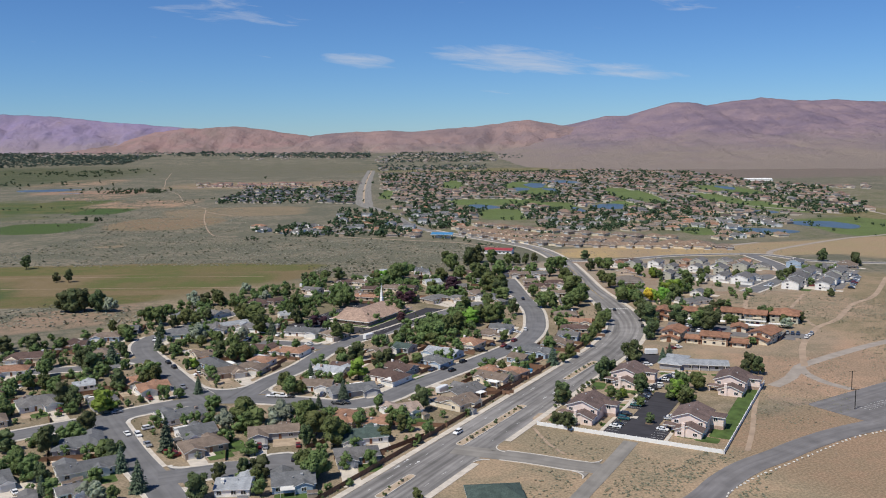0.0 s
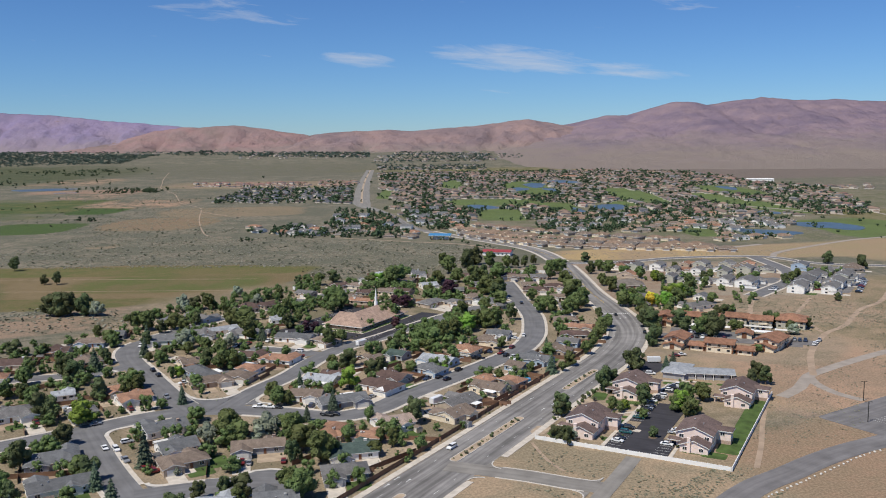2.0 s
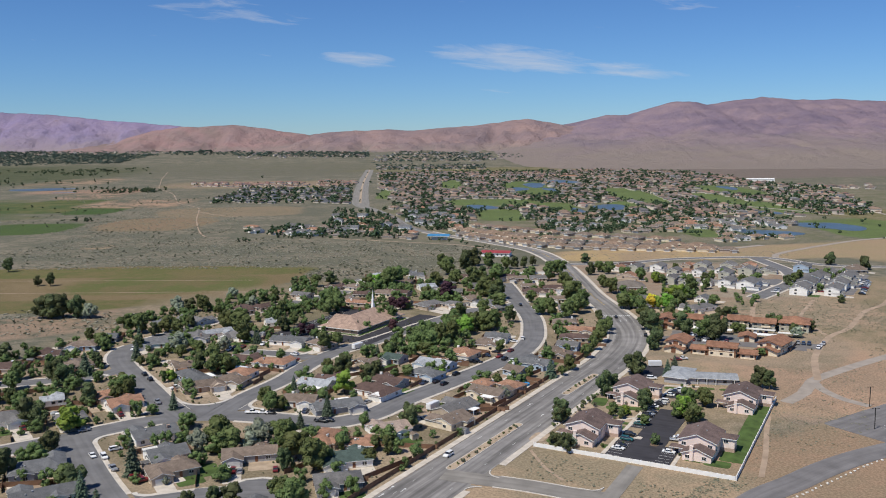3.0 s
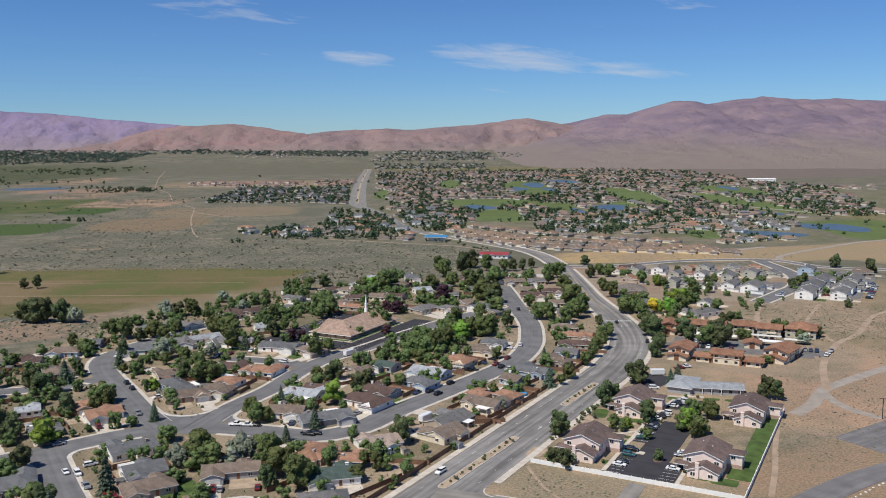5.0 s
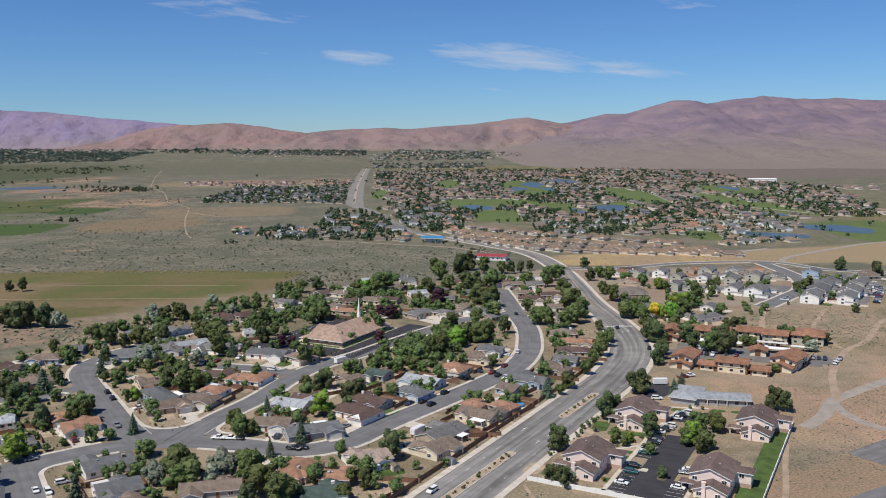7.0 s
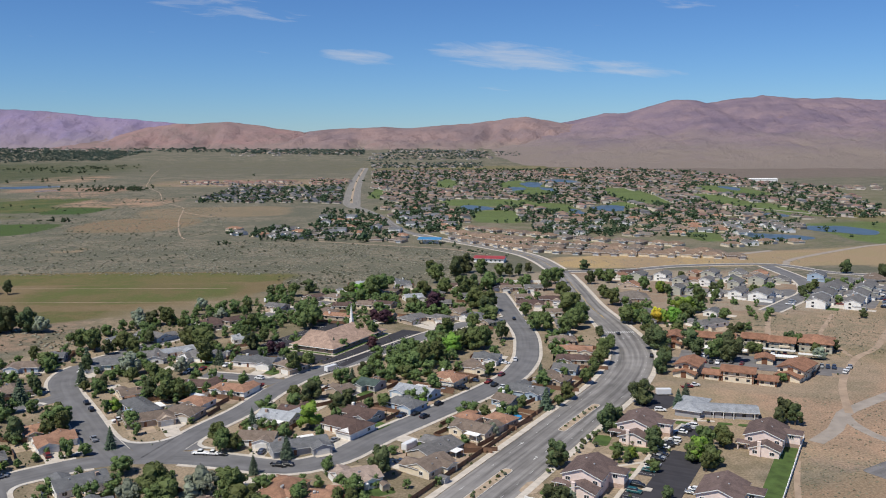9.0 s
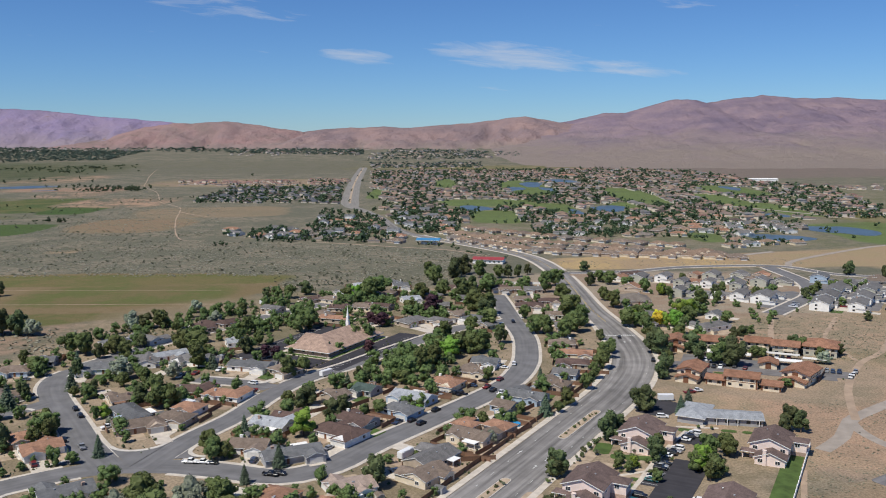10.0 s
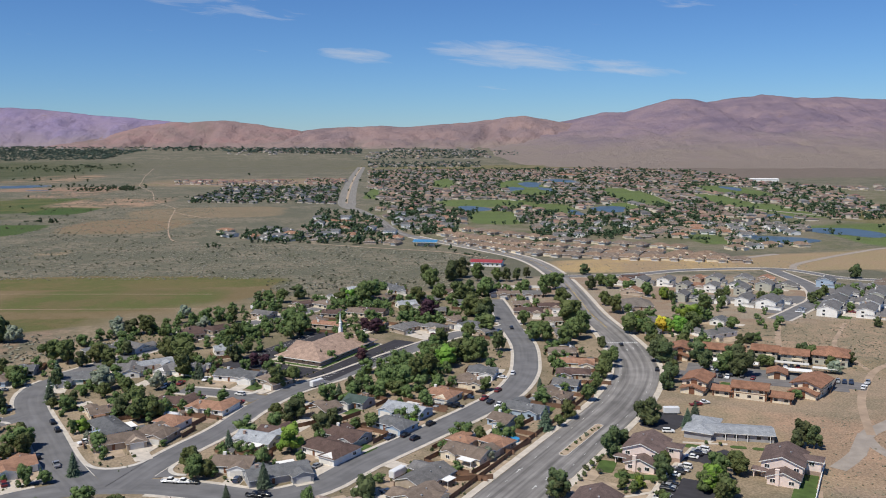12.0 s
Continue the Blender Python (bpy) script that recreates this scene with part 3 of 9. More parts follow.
def range_of_hills(name, label, crest, y_foot, y_crest, material, power, rough, seed, step=24, x0=None, x1=None, fan=1.0):
    """A hillside: the crest's heights along x, a concave slope down to its foot, gullies cut by ridged noise."""
    cx, cz = [c[0] for c in crest], [c[1] for c in crest]
    x0, x1 = x0 or cx[0], x1 or cx[-1]
    gx = np.arange(x0, x1 + step, step)
    rows = np.concatenate([np.linspace(0, 1, 64), np.linspace(1.0, 1.05, 4)[1:]])
    v = []
    for s in rows:
        y = y_foot + (y_crest - y_foot) * s
        for x in gx:
            base = float(lift(np.array(y)))
            top = np.interp(x, cx, cz)
            k = s ** power if s <= 1 else max(0.0, 1 - (s - 1) * 12)
            gully = 1 - abs(noise.fractal(Vector((x / 150 + seed, y / 420, seed)), 0.75, 2.2, 6)) * 2
            ridge = noise.fractal(Vector((x / 70, y / 150, seed + 3)), 0.7, 2.2, 5)
            env = s ** fan * (1 - s) * 2.6 + 0.05 * s
            z = (base - 4) * (1 - k) + top * k + rough * env * (gully - 0.55) * (top - 60) + rough * 16 * ridge * s ** fan * (0.35 if s > 0.97 else 1)
            v.append((x, y, z))
    n = len(gx)
    f = [(j * n + i, j * n + i + 1, (j + 1) * n + i + 1, (j + 1) * n + i) for j in range(len(rows) - 1) for i in range(n - 1)]
    me = mesh_of(name, v, f, material)
    for p in me.polygons:
        p.use_smooth = True
    return tagged(new(name, me), label, "mountain", kind="structure")


# PURPLE has pale lilac distance haze mixed into its rock colour.
PURPLE = mountain_mat("haze_tinted_slope", (0.225, 0.185, 0.300), (0.270, 0.215, 0.295), (0.185, 0.162, 0.262), (0.280, 0.232, 0.255), 40, 150)
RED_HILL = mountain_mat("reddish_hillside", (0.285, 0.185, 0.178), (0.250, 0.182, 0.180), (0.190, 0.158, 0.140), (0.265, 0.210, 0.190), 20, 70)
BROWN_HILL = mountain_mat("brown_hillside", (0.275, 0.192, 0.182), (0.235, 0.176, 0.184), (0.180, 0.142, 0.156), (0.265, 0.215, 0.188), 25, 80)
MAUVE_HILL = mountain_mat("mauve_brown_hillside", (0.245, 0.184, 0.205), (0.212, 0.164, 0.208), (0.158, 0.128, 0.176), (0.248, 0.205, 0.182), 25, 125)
range_of_hills("mountain_far_west", "far haze-tinted mauve mountain range at the edge of the valley",
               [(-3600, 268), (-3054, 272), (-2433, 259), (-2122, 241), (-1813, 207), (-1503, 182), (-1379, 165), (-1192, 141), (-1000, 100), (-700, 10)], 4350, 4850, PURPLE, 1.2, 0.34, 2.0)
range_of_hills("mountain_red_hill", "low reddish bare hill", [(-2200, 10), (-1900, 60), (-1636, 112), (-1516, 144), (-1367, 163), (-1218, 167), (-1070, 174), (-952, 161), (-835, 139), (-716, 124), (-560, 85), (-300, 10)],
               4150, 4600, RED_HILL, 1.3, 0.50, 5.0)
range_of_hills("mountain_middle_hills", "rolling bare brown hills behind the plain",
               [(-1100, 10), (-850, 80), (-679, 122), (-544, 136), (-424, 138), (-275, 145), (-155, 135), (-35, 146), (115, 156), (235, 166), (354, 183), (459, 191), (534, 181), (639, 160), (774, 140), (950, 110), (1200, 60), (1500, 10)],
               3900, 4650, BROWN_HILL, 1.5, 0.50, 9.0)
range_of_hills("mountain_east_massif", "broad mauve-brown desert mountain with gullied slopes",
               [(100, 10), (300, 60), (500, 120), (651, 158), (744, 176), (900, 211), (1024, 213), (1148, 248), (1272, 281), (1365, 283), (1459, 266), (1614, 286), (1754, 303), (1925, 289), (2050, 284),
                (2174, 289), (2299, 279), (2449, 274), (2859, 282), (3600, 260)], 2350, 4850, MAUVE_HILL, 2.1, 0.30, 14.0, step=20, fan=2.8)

# ---- roads ----
main = road("road_boulevard", [(-150, 40), (-90, 140), (-50, 215), (-13, 279), (18, 332), (64, 412), (92, 462), (108, 505), (113, 545), (113, 590), (110, 640), (110, 690),
            (110, 740), (108, 790), (101, 850), (88, 895), (62, 940), (27, 992), (0, 1030), (-37, 1107), (-69, 1260), (-99, 1361)],
            ([0, 540, 600, 900, 1000, 1350], [24, 21, 16, 14, 12, 12]), 0.03, BOULEVARD, "worn grey four-lane asphalt road with a planted median", 8.0)
far_line = road("road_far_boulevard", [(-92, 1345), (-110, 1395), (-128, 1450), (-148, 1635), (-190, 2169), (-242, 3000)], ([1340, 1400, 1500, 1700, 3000], [12, 16, 30, 30, 26]), 0.034, FAR_ASPHALT, "pale straight road across the plain", 14.0)
strip("median", far_line[far_line[:, 1] > 1500], 4, 0.15, GRAVEL, "planted median of the straight road", category="median")
road("road_middle_street", [(-183, 319), (-148, 344), (-113, 370), (-87, 374), (-66, 370), (-43, 364), (-27, 373), (-14, 393), (5, 418), (30, 452), (44, 475), (53, 502), (57, 528),
     (59, 563), (56, 605), (53, 663), (51, 692)], 12.5, 0.045, STREET, "grey asphalt residential street")
road("road_west_street", [(-103, 371), (-107, 376), (-122, 396), (-137, 420), (-158, 453), (-168, 473), (-170, 490), (-163, 508)], 12.5, 0.049, STREET, "grey asphalt residential street")
road("road_west_branch", [(-158, 448), (-166, 436), (-180, 430), (-205, 423), (-245, 412)], 10, 0.053, STREET, "grey asphalt side street")
road("road_church_street", [(-92, 372), (-84, 400), (-72, 428), (-64, 457), (-53, 481), (-35, 504), (-15, 535), (8, 568), (27, 591), (57, 606)], 11, 0.057, STREET, "grey asphalt street past the church")
road("road_short_branch", [(-66, 468), (-82, 476), (-104, 482)], 10, 0.061, STREET, "grey asphalt cul-de-sac")
road("road_south_street", [(-141, 350), (-117, 310), (-99, 283), (-86, 262), (-70, 230)], 11.5, 0.065, STREET, "grey asphalt residential street")
road("road_court", [(-98, 284), (-77, 291), (-62, 293)], 13, 0.069, STREET, "grey asphalt cul-de-sac with a round end")
road("road_north_street", [(-168, 505), (-152, 537), (-144, 553), (-134, 572), (-122, 587), (-112, 606), (-97, 625), (-84, 640), (-66, 664)], 10, 0.073, STREET, "grey asphalt residential street")
road("road_stub", [(3, 309), (31, 298.5), (43, 292.5), (55, 288)], 9.4, 0.077, STUB, "unused asphalt stub road")
road("road_stub_lane", [(20, 223), (42.3, 264), (50.5, 278.7), (60, 296), (70, 315)], 5.6, 0.081, STUB, "unused asphalt stub road")
road("road_lot_drive", [(36, 215), (60, 240), (82, 263), (92, 276), (105, 289), (119, 299), (134, 310.5), (152, 322), (176, 334), (230, 362)], 10.5, 0.085, PALE_LOT, "grey asphalt drive edged with white boulders")
road("road_cross_street", [(112, 786), (164, 791), (223, 815), (299, 816), (332, 771), (388, 753), (470, 745)], 9, 0.089, STREET, "grey asphalt street")
road("road_white_house_court", [(222, 622), (250, 655), (274, 687), (290, 740), (290, 812)], 12, 0.093, STREET, "grey asphalt court between white houses")
for n_ in ("road_middle_street", "road_west_street", "road_west_branch", "road_church_street", "road_short_branch", "road_south_street", "road_court", "road_north_street", "road_white_house_court", "road_cross_street"):
    pavements(n_)
pavements("road_stub", 0.45, "pale concrete kerb")


def kerb_return(px, py, tx, ty, half, dx, dy, width, radius, sides=(1, -1), kerb=1.7, paving=None):
    """The rounded corners where a side street, running off along d, meets a through road along t: an asphalt fillet and a curved pavement."""
    P, t, d = Vector((px, py)), Vector((tx, ty)).normalized(), Vector((dx, dy)).normalized()
    m = Vector((-t.y, t.x))
    m = m if m.dot(d) > 0 else -m
    for s in sides:
        n = Vector((-d.y, d.x)) * s
        ts = t if t.dot(n) > 0 else -t
        u = (half - (n * width).dot(m)) / d.dot(m)
        K = P + n * width + d * u
        ang = d.angle(ts)
        c = K + (d + ts).normalized() * radius / math.sin(ang / 2)
        a0, a1 = K + d * radius / math.tan(ang / 2) - c, K + ts * radius / math.tan(ang / 2) - c
        w0 = math.atan2(a0.y, a0.x)
        w1 = (math.atan2(a1.y, a1.x) - w0 + math.pi) % (2 * math.pi) - math.pi
        arc = [Vector((math.cos(w0 + w1 * i / 10), math.sin(w0 + w1 * i / 10))) * radius for i in range(11)]
        v = [(*K, 0.172)] + [(*(c + q), 0.172) for q in arc]
        tagged(new("road_corner", mesh_of("road_corner", v, [(0, i + 1, i + 2) if s < 0 else (0, i + 2, i + 1) for i in range(10)], paving or STREET)), "rounded asphalt corner of a street", "road", kind="structure")
        v = [(*(c + q * f_), z_) for q in arc for f_, z_ in ((1.0, 0.13), (1.0, 0.2), (1 - kerb / radius, 0.2), (1 - kerb / radius, 0.1))]
        f = [(4 * i + j, 4 * i + j + 1, 4 * i + j + 5, 4 * i + j + 4) for i in range(10) for j in range(3)]
        tagged(new("pavement", mesh_of("pavement", v, f, KERB)), "curved pale concrete kerb at a street corner", "pavement", kind="structure")


kerb_return(-141, 350, 35, 26, 6.25, 24, -40, 5.75, 7)
kerb_return(-104, 372, 26, 4, 6.25, -15, 20, 6.25, 7, (1,))
kerb_return(-91.7, 373, 26, 4, 6.25, 8, 28, 5.5, 7, (-1,))
kerb_return(-95.3, 360.4, 8, 28, 5.5, -15, 20, 6.25, 12, (-1,))
kerb_return(-160, 450, -21, 33, 6.25, -22, -16, 5, 6)
kerb_return(-66, 464, 7, 27, 5.5, -16, 8, 5, 6)
kerb_return(-98, 284, 18, -27, 5.75, 21, 7, 6.5, 6)
kerb_return(56, 606, 3, 40, 6.25, -30, -15, 5.5, 7)
kerb_return(54, 287.5, 11, 19, 2.8, -17, 7, 4.7, 5, kerb=0.5, paving=STUB)
kerb_return(3, 308, 31, 53, 12, 22, -9, 4.5, 5, kerb=0.5, paving=STUB)
near = main[(main[:, 1] < 1060)]
edge = sideways(near)
wid = np.interp(near[:, 1], [0, 540, 600, 900, 1000], [24, 21, 16, 14, 12])
for k in (-1, 1):
    run = []
    for p, q, w in zip(near[:, :2], edge, wid):
        c = p + q * k * (w / 2 + 1.5)
        if clear_of_roads(c[0], c[1], 1.5, "road_boulevard"):
            run.append(c)
        if len(run) > 2 and (run[-1] is not c or p[1] == near[-1, 1]):
            strip("pavement", np.array(run), 2.6, 0.12, CONCRETE, "pale dusty shoulder and pavement beside the boulevard", category="pavement")
        if not run or run[-1] is not c:
            run = []


def painted(line, offset, width, dash, gap, material, label, lo, hi):
    """Lane paint: one mesh of thin bars along the road."""
    side = sideways(line)
    v, f = [], []
    run = 0.0
    for a, b, q in zip(line, line[1:], side):
        seg = np.linalg.norm((b - a)[:2])
        m = int(max(1, round(seg / 2)))
        for i in range(m):
            c0, c1 = a + (b - a) * i / m, a + (b - a) * (i + 1) / m
            run += seg / m
            if (dash and run % (dash + gap) > dash) or not lo < c0[1] < hi:
                continue
            k = len(v)
            for c in (c0, c1):
                for s in (-0.5, 0.5):
                    v.append((c[0] + q[0] * (offset + s * width), c[1] + q[1] * (offset + s * width), 0.036))
            f.append((k, k + 1, k + 3, k + 2))
    tagged(new("lane_marking", mesh_of("lane_marking", v, f, material)), label, "road marking", kind="structure")


fine_line = smooth([tuple(p[:2]) for p in main[main[:, 1] < 1060][::2]], 3.0)
for off in (-7.2, 7.2):
    painted(fine_line, off * 1.0, 0.13, 2, 10, PAINT_WHITE, "dashed white lane line", 120, 560)
for off in (-0.2, 0.2):
    painted(fine_line, off, 0.14, 0, 0, PAINT_YELLOW, "double yellow centre line", 600, 1050)


TRACKS = []
TRACK_LINES = []


def dirt_track(points, width, label):
    TRACKS.append(label)
    TRACK_LINES.append((smooth(points, 4), width))
    strip("dirt_track", smooth(points, 8), width, 0.02 + 0.004 * len(TRACKS), PALE_DIRT if "gravel" in label else DIRT, label, category="track")


dirt_track([(150, 385), (163.7, 399), (175, 417), (186.3, 427), (212.5, 446.8), (243, 467), (310, 505)], 5.8, "pale gravel road across the waste ground")
dirt_track([(176, 420), (173.5, 406.6), (174.5, 396), (177.2, 387.3), (183, 379)], 4.6, "pale gravel road across the waste ground")
dirt_track([(178, 418), (186, 440), (198, 467), (222, 505), (242, 525), (274, 572), (303, 602), (352, 681)], 3.4, "dirt track over the waste ground")
dirt_track([(221, 508), (224, 535), (227, 558), (245, 590), (258, 612)], 2.4, "narrow dirt path")
dirt_track([(193, 545), (197, 558), (208, 588), (225, 629)], 3.2, "narrow dirt path")
dirt_track([(-120, 1000), (-40, 960), (20, 930), (55, 890)], 3, "dirt track through the sage")
dirt_track([(-241, 1014), (-268, 1022), (-294, 1083), (-330, 1200), (-351, 1276), (-372, 1360), (-394, 1437), (-430, 1500), (-463, 1558), (-545, 1794), (-633, 1985), (-700, 2200), (-776, 2451), (-900, 2900)], 1.7, "dirt track through the sage")
dirt_track([(-420, 667), (-287, 666), (-148, 665)], 0.9, "pale fence line across the hay field")
dirt_track([(-480, 724), (-331, 722), (-150, 717)], 0.8, "pale fence line across the hay field")
dirt_track([(-372, 1365), (-340, 1320), (-299, 1280), (-260, 1275)], 2, "dirt track through the sage")
dirt_track([(35.2, 331), (38.6, 314), (43.3, 303)], 1.2, "narrow dirt path")
dirt_track([(136, 367), (128, 348), (120, 327), (110, 304)], 2.0, "narrow dirt path")


def slab(name, x, y, w, d, turn, z, material, label, category="pavement", r=0.0):
    """A flat sheet with slightly rounded corners, its sides let into the ground."""
    out = []
    r = max(r, 0.4)
    for sx, sy, a0 in ((1, 1, 0), (-1, 1, 90), (-1, -1, 180), (1, -1, 270)):
        for i in range(4):
            a = radians(a0 + i * 30)
            out.append((sx * (w / 2 - r) + r * math.cos(a), sy * (d / 2 - r) + r * math.sin(a)))
    n = len(out)
    v = [(px, py, z) for px, py in out] + [(px, py, -0.2) for px, py in out]
    f = [tuple(range(n))] + [(i, i + n, (i + 1) % n + n, (i + 1) % n) for i in range(n)]
    ob = new(name, mesh_of(name, v, f, material, [(px, py) for px, py, _ in v]))
    ob.matrix_basis = pose(x, y, 0, 0, 0, turn)
    return tagged(ob, label, category, kind="structure")


ROAD_LINES.append(("court_bulb", np.array([[-58.0, 296.0], [-57.9, 296.0]]), np.array([21.0, 21.0])))
slab("road_court_end", -58, 296, 24, 24, 0, 0.176, KERB, "pale kerb ring of a round cul-de-sac", "kerb", 11.9)
slab("road_court_end", -58, 296, 21, 21, 0, 0.182, STREET, "round asphalt end of a cul-de-sac", "road", 10.4)
slab("road_court_end", -72, 293.2, 12, 12.6, 8, 0.186, STREET, "asphalt mouth of a round cul-de-sac", "road")

# ---- medians, crossing, arrows, car park by the drive ----


def island(x0, y0, x1, y1, width):
    """A raised planted median: concrete kerb ring, gravel bed."""
    a = math.degrees(math.atan2(y1 - y0, x1 - x0))
    ln = math.hypot(x1 - x0, y1 - y0)
    slab("median_kerb", (x0 + x1) / 2, (y0 + y1) / 2, ln, width, a, 0.17, KERB, "concrete kerb of a road median", "median", width * 0.45)
    slab("median_bed", (x0 + x1) / 2, (y0 + y1) / 2, ln - 0.6, width - 0.6, a, 0.20, GRAVEL, "tan gravel bed in a road median", "median", width * 0.4)


island(5, 313, 34, 361, 3.8), island(57, 399, 77, 432, 3.6), island(-22, 266, -11, 285, 3.2), island(-60, 200, -34, 246, 3.4)


def stripes(name, x, y, turn, rows, label, z=0.036):
    ob = tagged(new(name, box_mesh(name, PAINT_WHITE, *[(a, b, c, d, 0, 0.012) for a, b, c, d in rows])), label, "road marking", kind="structure")
    ob.matrix_basis = pose(x, y, z, 0, 0, turn)


stripes("crosswalk", 113, 566, 0, [(-9.5 + i * 1.2, -8.9 + i * 1.2, -1.4, 1.4) for i in range(16)], "white zebra crossing over the boulevard")
for x_, y_, a_ in ((44, 371, 60), (49, 378, 60), (117, 553, 85), (113, 550, 85), (-14, 298, 60), (-10, 296, 60), (-17, 292, 60), (40, 385, 60)):
    stripes("road_arrow", x_, y_, a_, [(-1.6, 0.8, -0.12, 0.12), (0.8, 1.2, -0.5, 0.5), (1.2, 1.6, -0.28, 0.28)], "worn white turn arrow")
slab("car_park", 197, 366, 82, 33, 33, 0.10, PALE_LOT, "faded asphalt car park with white bay lines", "car park", 2)
for k_, (x_, y_) in enumerate(((183, 356), (198, 365), (212, 375), (193, 350))):
    stripes("bay_lines", x_, y_, 36, [(-9 + i * 2.7, -8.88 + i * 2.7, -2.5, 2.5) for i in range(8)], "white painted parking bay lines", 0.104)

# ---- houses ----
WINDOW_FRAME = box_mesh("window", TRIM, (-0.85, 0.85, -0.04, 0.07, -0.68, -0.58), (-0.85, 0.85, -0.04, 0.07, 0.58, 0.68), (-0.85, -0.75, -0.04, 0.07, -0.58, 0.58),
                        (0.75, 0.85, -0.04, 0.07, -0.58, 0.58), (-0.04, 0.04, -0.04, 0.05, -0.58, 0.58))
WINDOW_PANE = box_mesh("pane", GLASS, (-0.75, 0.75, -0.03, 0.02, -0.58, 0.58))


def grooved(name, material, length, outline, along="x"):
    """A plate with grooves: an outline in two axes drawn out along the third."""
    n = len(outline)
    h = length / 2
    v = [(-h, a, b) if along == "x" else (a, b, 0.05) for a, b in outline] + [(h, a, b) if along == "x" else (a, b, length) for a, b in outline]
    f = [tuple(range(n)), tuple(range(2 * n - 1, n - 1, -1))] + [(i, n + i, n + (i + 1) % n, (i + 1) % n) for i in range(n)]
    return mesh_of(name, v, f, material)


groove = [(-0.05, 0.0), (0.04, 0.0)]
for z_ in (0.54, 1.08, 1.62):
    groove += [(0.04, z_ - 0.03), (0.005, z_ - 0.02), (0.005, z_ + 0.02), (0.04, z_ + 0.03)]
GARAGE_DOOR = grooved("garage_door", DOOR_PAINT, 4.9, groove + [(0.04, 2.2), (-0.05, 2.2)])
FRONT_DOOR = box_mesh("door", WOOD_DOOR, (-0.5, 0.5, -0.05, 0.05, 0.1, 2.1))
CHIMNEYS = [bevelled("chimney", BRICK, [(-0.5, 0.5, -0.4, 0.4, 0, 2.4), (-0.58, 0.58, -0.48, 0.48, 2.4, 2.58)], 0.02)]
CHIMNEYS.append(bevelled("chimney", WHITE_WALL, [(-0.55, 0.55, -0.4, 0.4, 0, 2.4), (-0.62, 0.62, -0.47, 0.47, 2.4, 2.55)], 0.02))
ROOF_VENT = bevelled("roof_vent", VENT, [(-0.18, 0.18, -0.18, 0.18, -0.3, 0.35), (-0.26, 0.26, -0.26, 0.26, 0.35, 0.42)], 0.02)
SWAMP_COOLER = bevelled("cooler", VENT, [(-0.45, 0.45, -0.45, 0.45, -0.5, 0.75)], 0.05)
rng = random.Random(11)


def window(parent, x, y, z, turn):
    """A window on a wall; walls that no street sees stay blank, and far windows are single panes."""
    m = parent.matrix_basis @ pose(x, y, z, 0, 0, turn)
    out, to = m.to_3x3() @ Vector((0, 1, 0)), Vector((6, 50, 115)) - m.translation
    if out.dot(to) < -12:
        return
    if to.length > 385:
        part("window", WINDOW_PANE, parent, pose(x, y, z, 0, 0, turn))
        return
    w = part("window", WINDOW_FRAME, parent, pose(x, y, z, 0, 0, turn))
    part("pane", WINDOW_PANE, w)


COLOUR = {SLATE: "slate-grey", GREY_ROOF: "grey", BROWN_ROOF: "brown", DARK_ROOF: "dark brown", TERRACOTTA: "terracotta", ORANGE_ROOF: "orange-brown", PINK_ROOF: "pinkish beige",
          PALE_ROOF: "pale grey", GREEN_ROOF: "dark green", TAUPE_ROOF: "taupe", GOLF_ROOF: "sandy brown",
          WHITE_WALL: "white", CREAM_WALL: "cream", TAN_WALL: "tan", BLUE_WALL: "pale blue", GREY_WALL: "grey", RED_WALL: "brick-red", SAGE_WALL: "grey-beige"}


YARDS = []
DRIVES = []


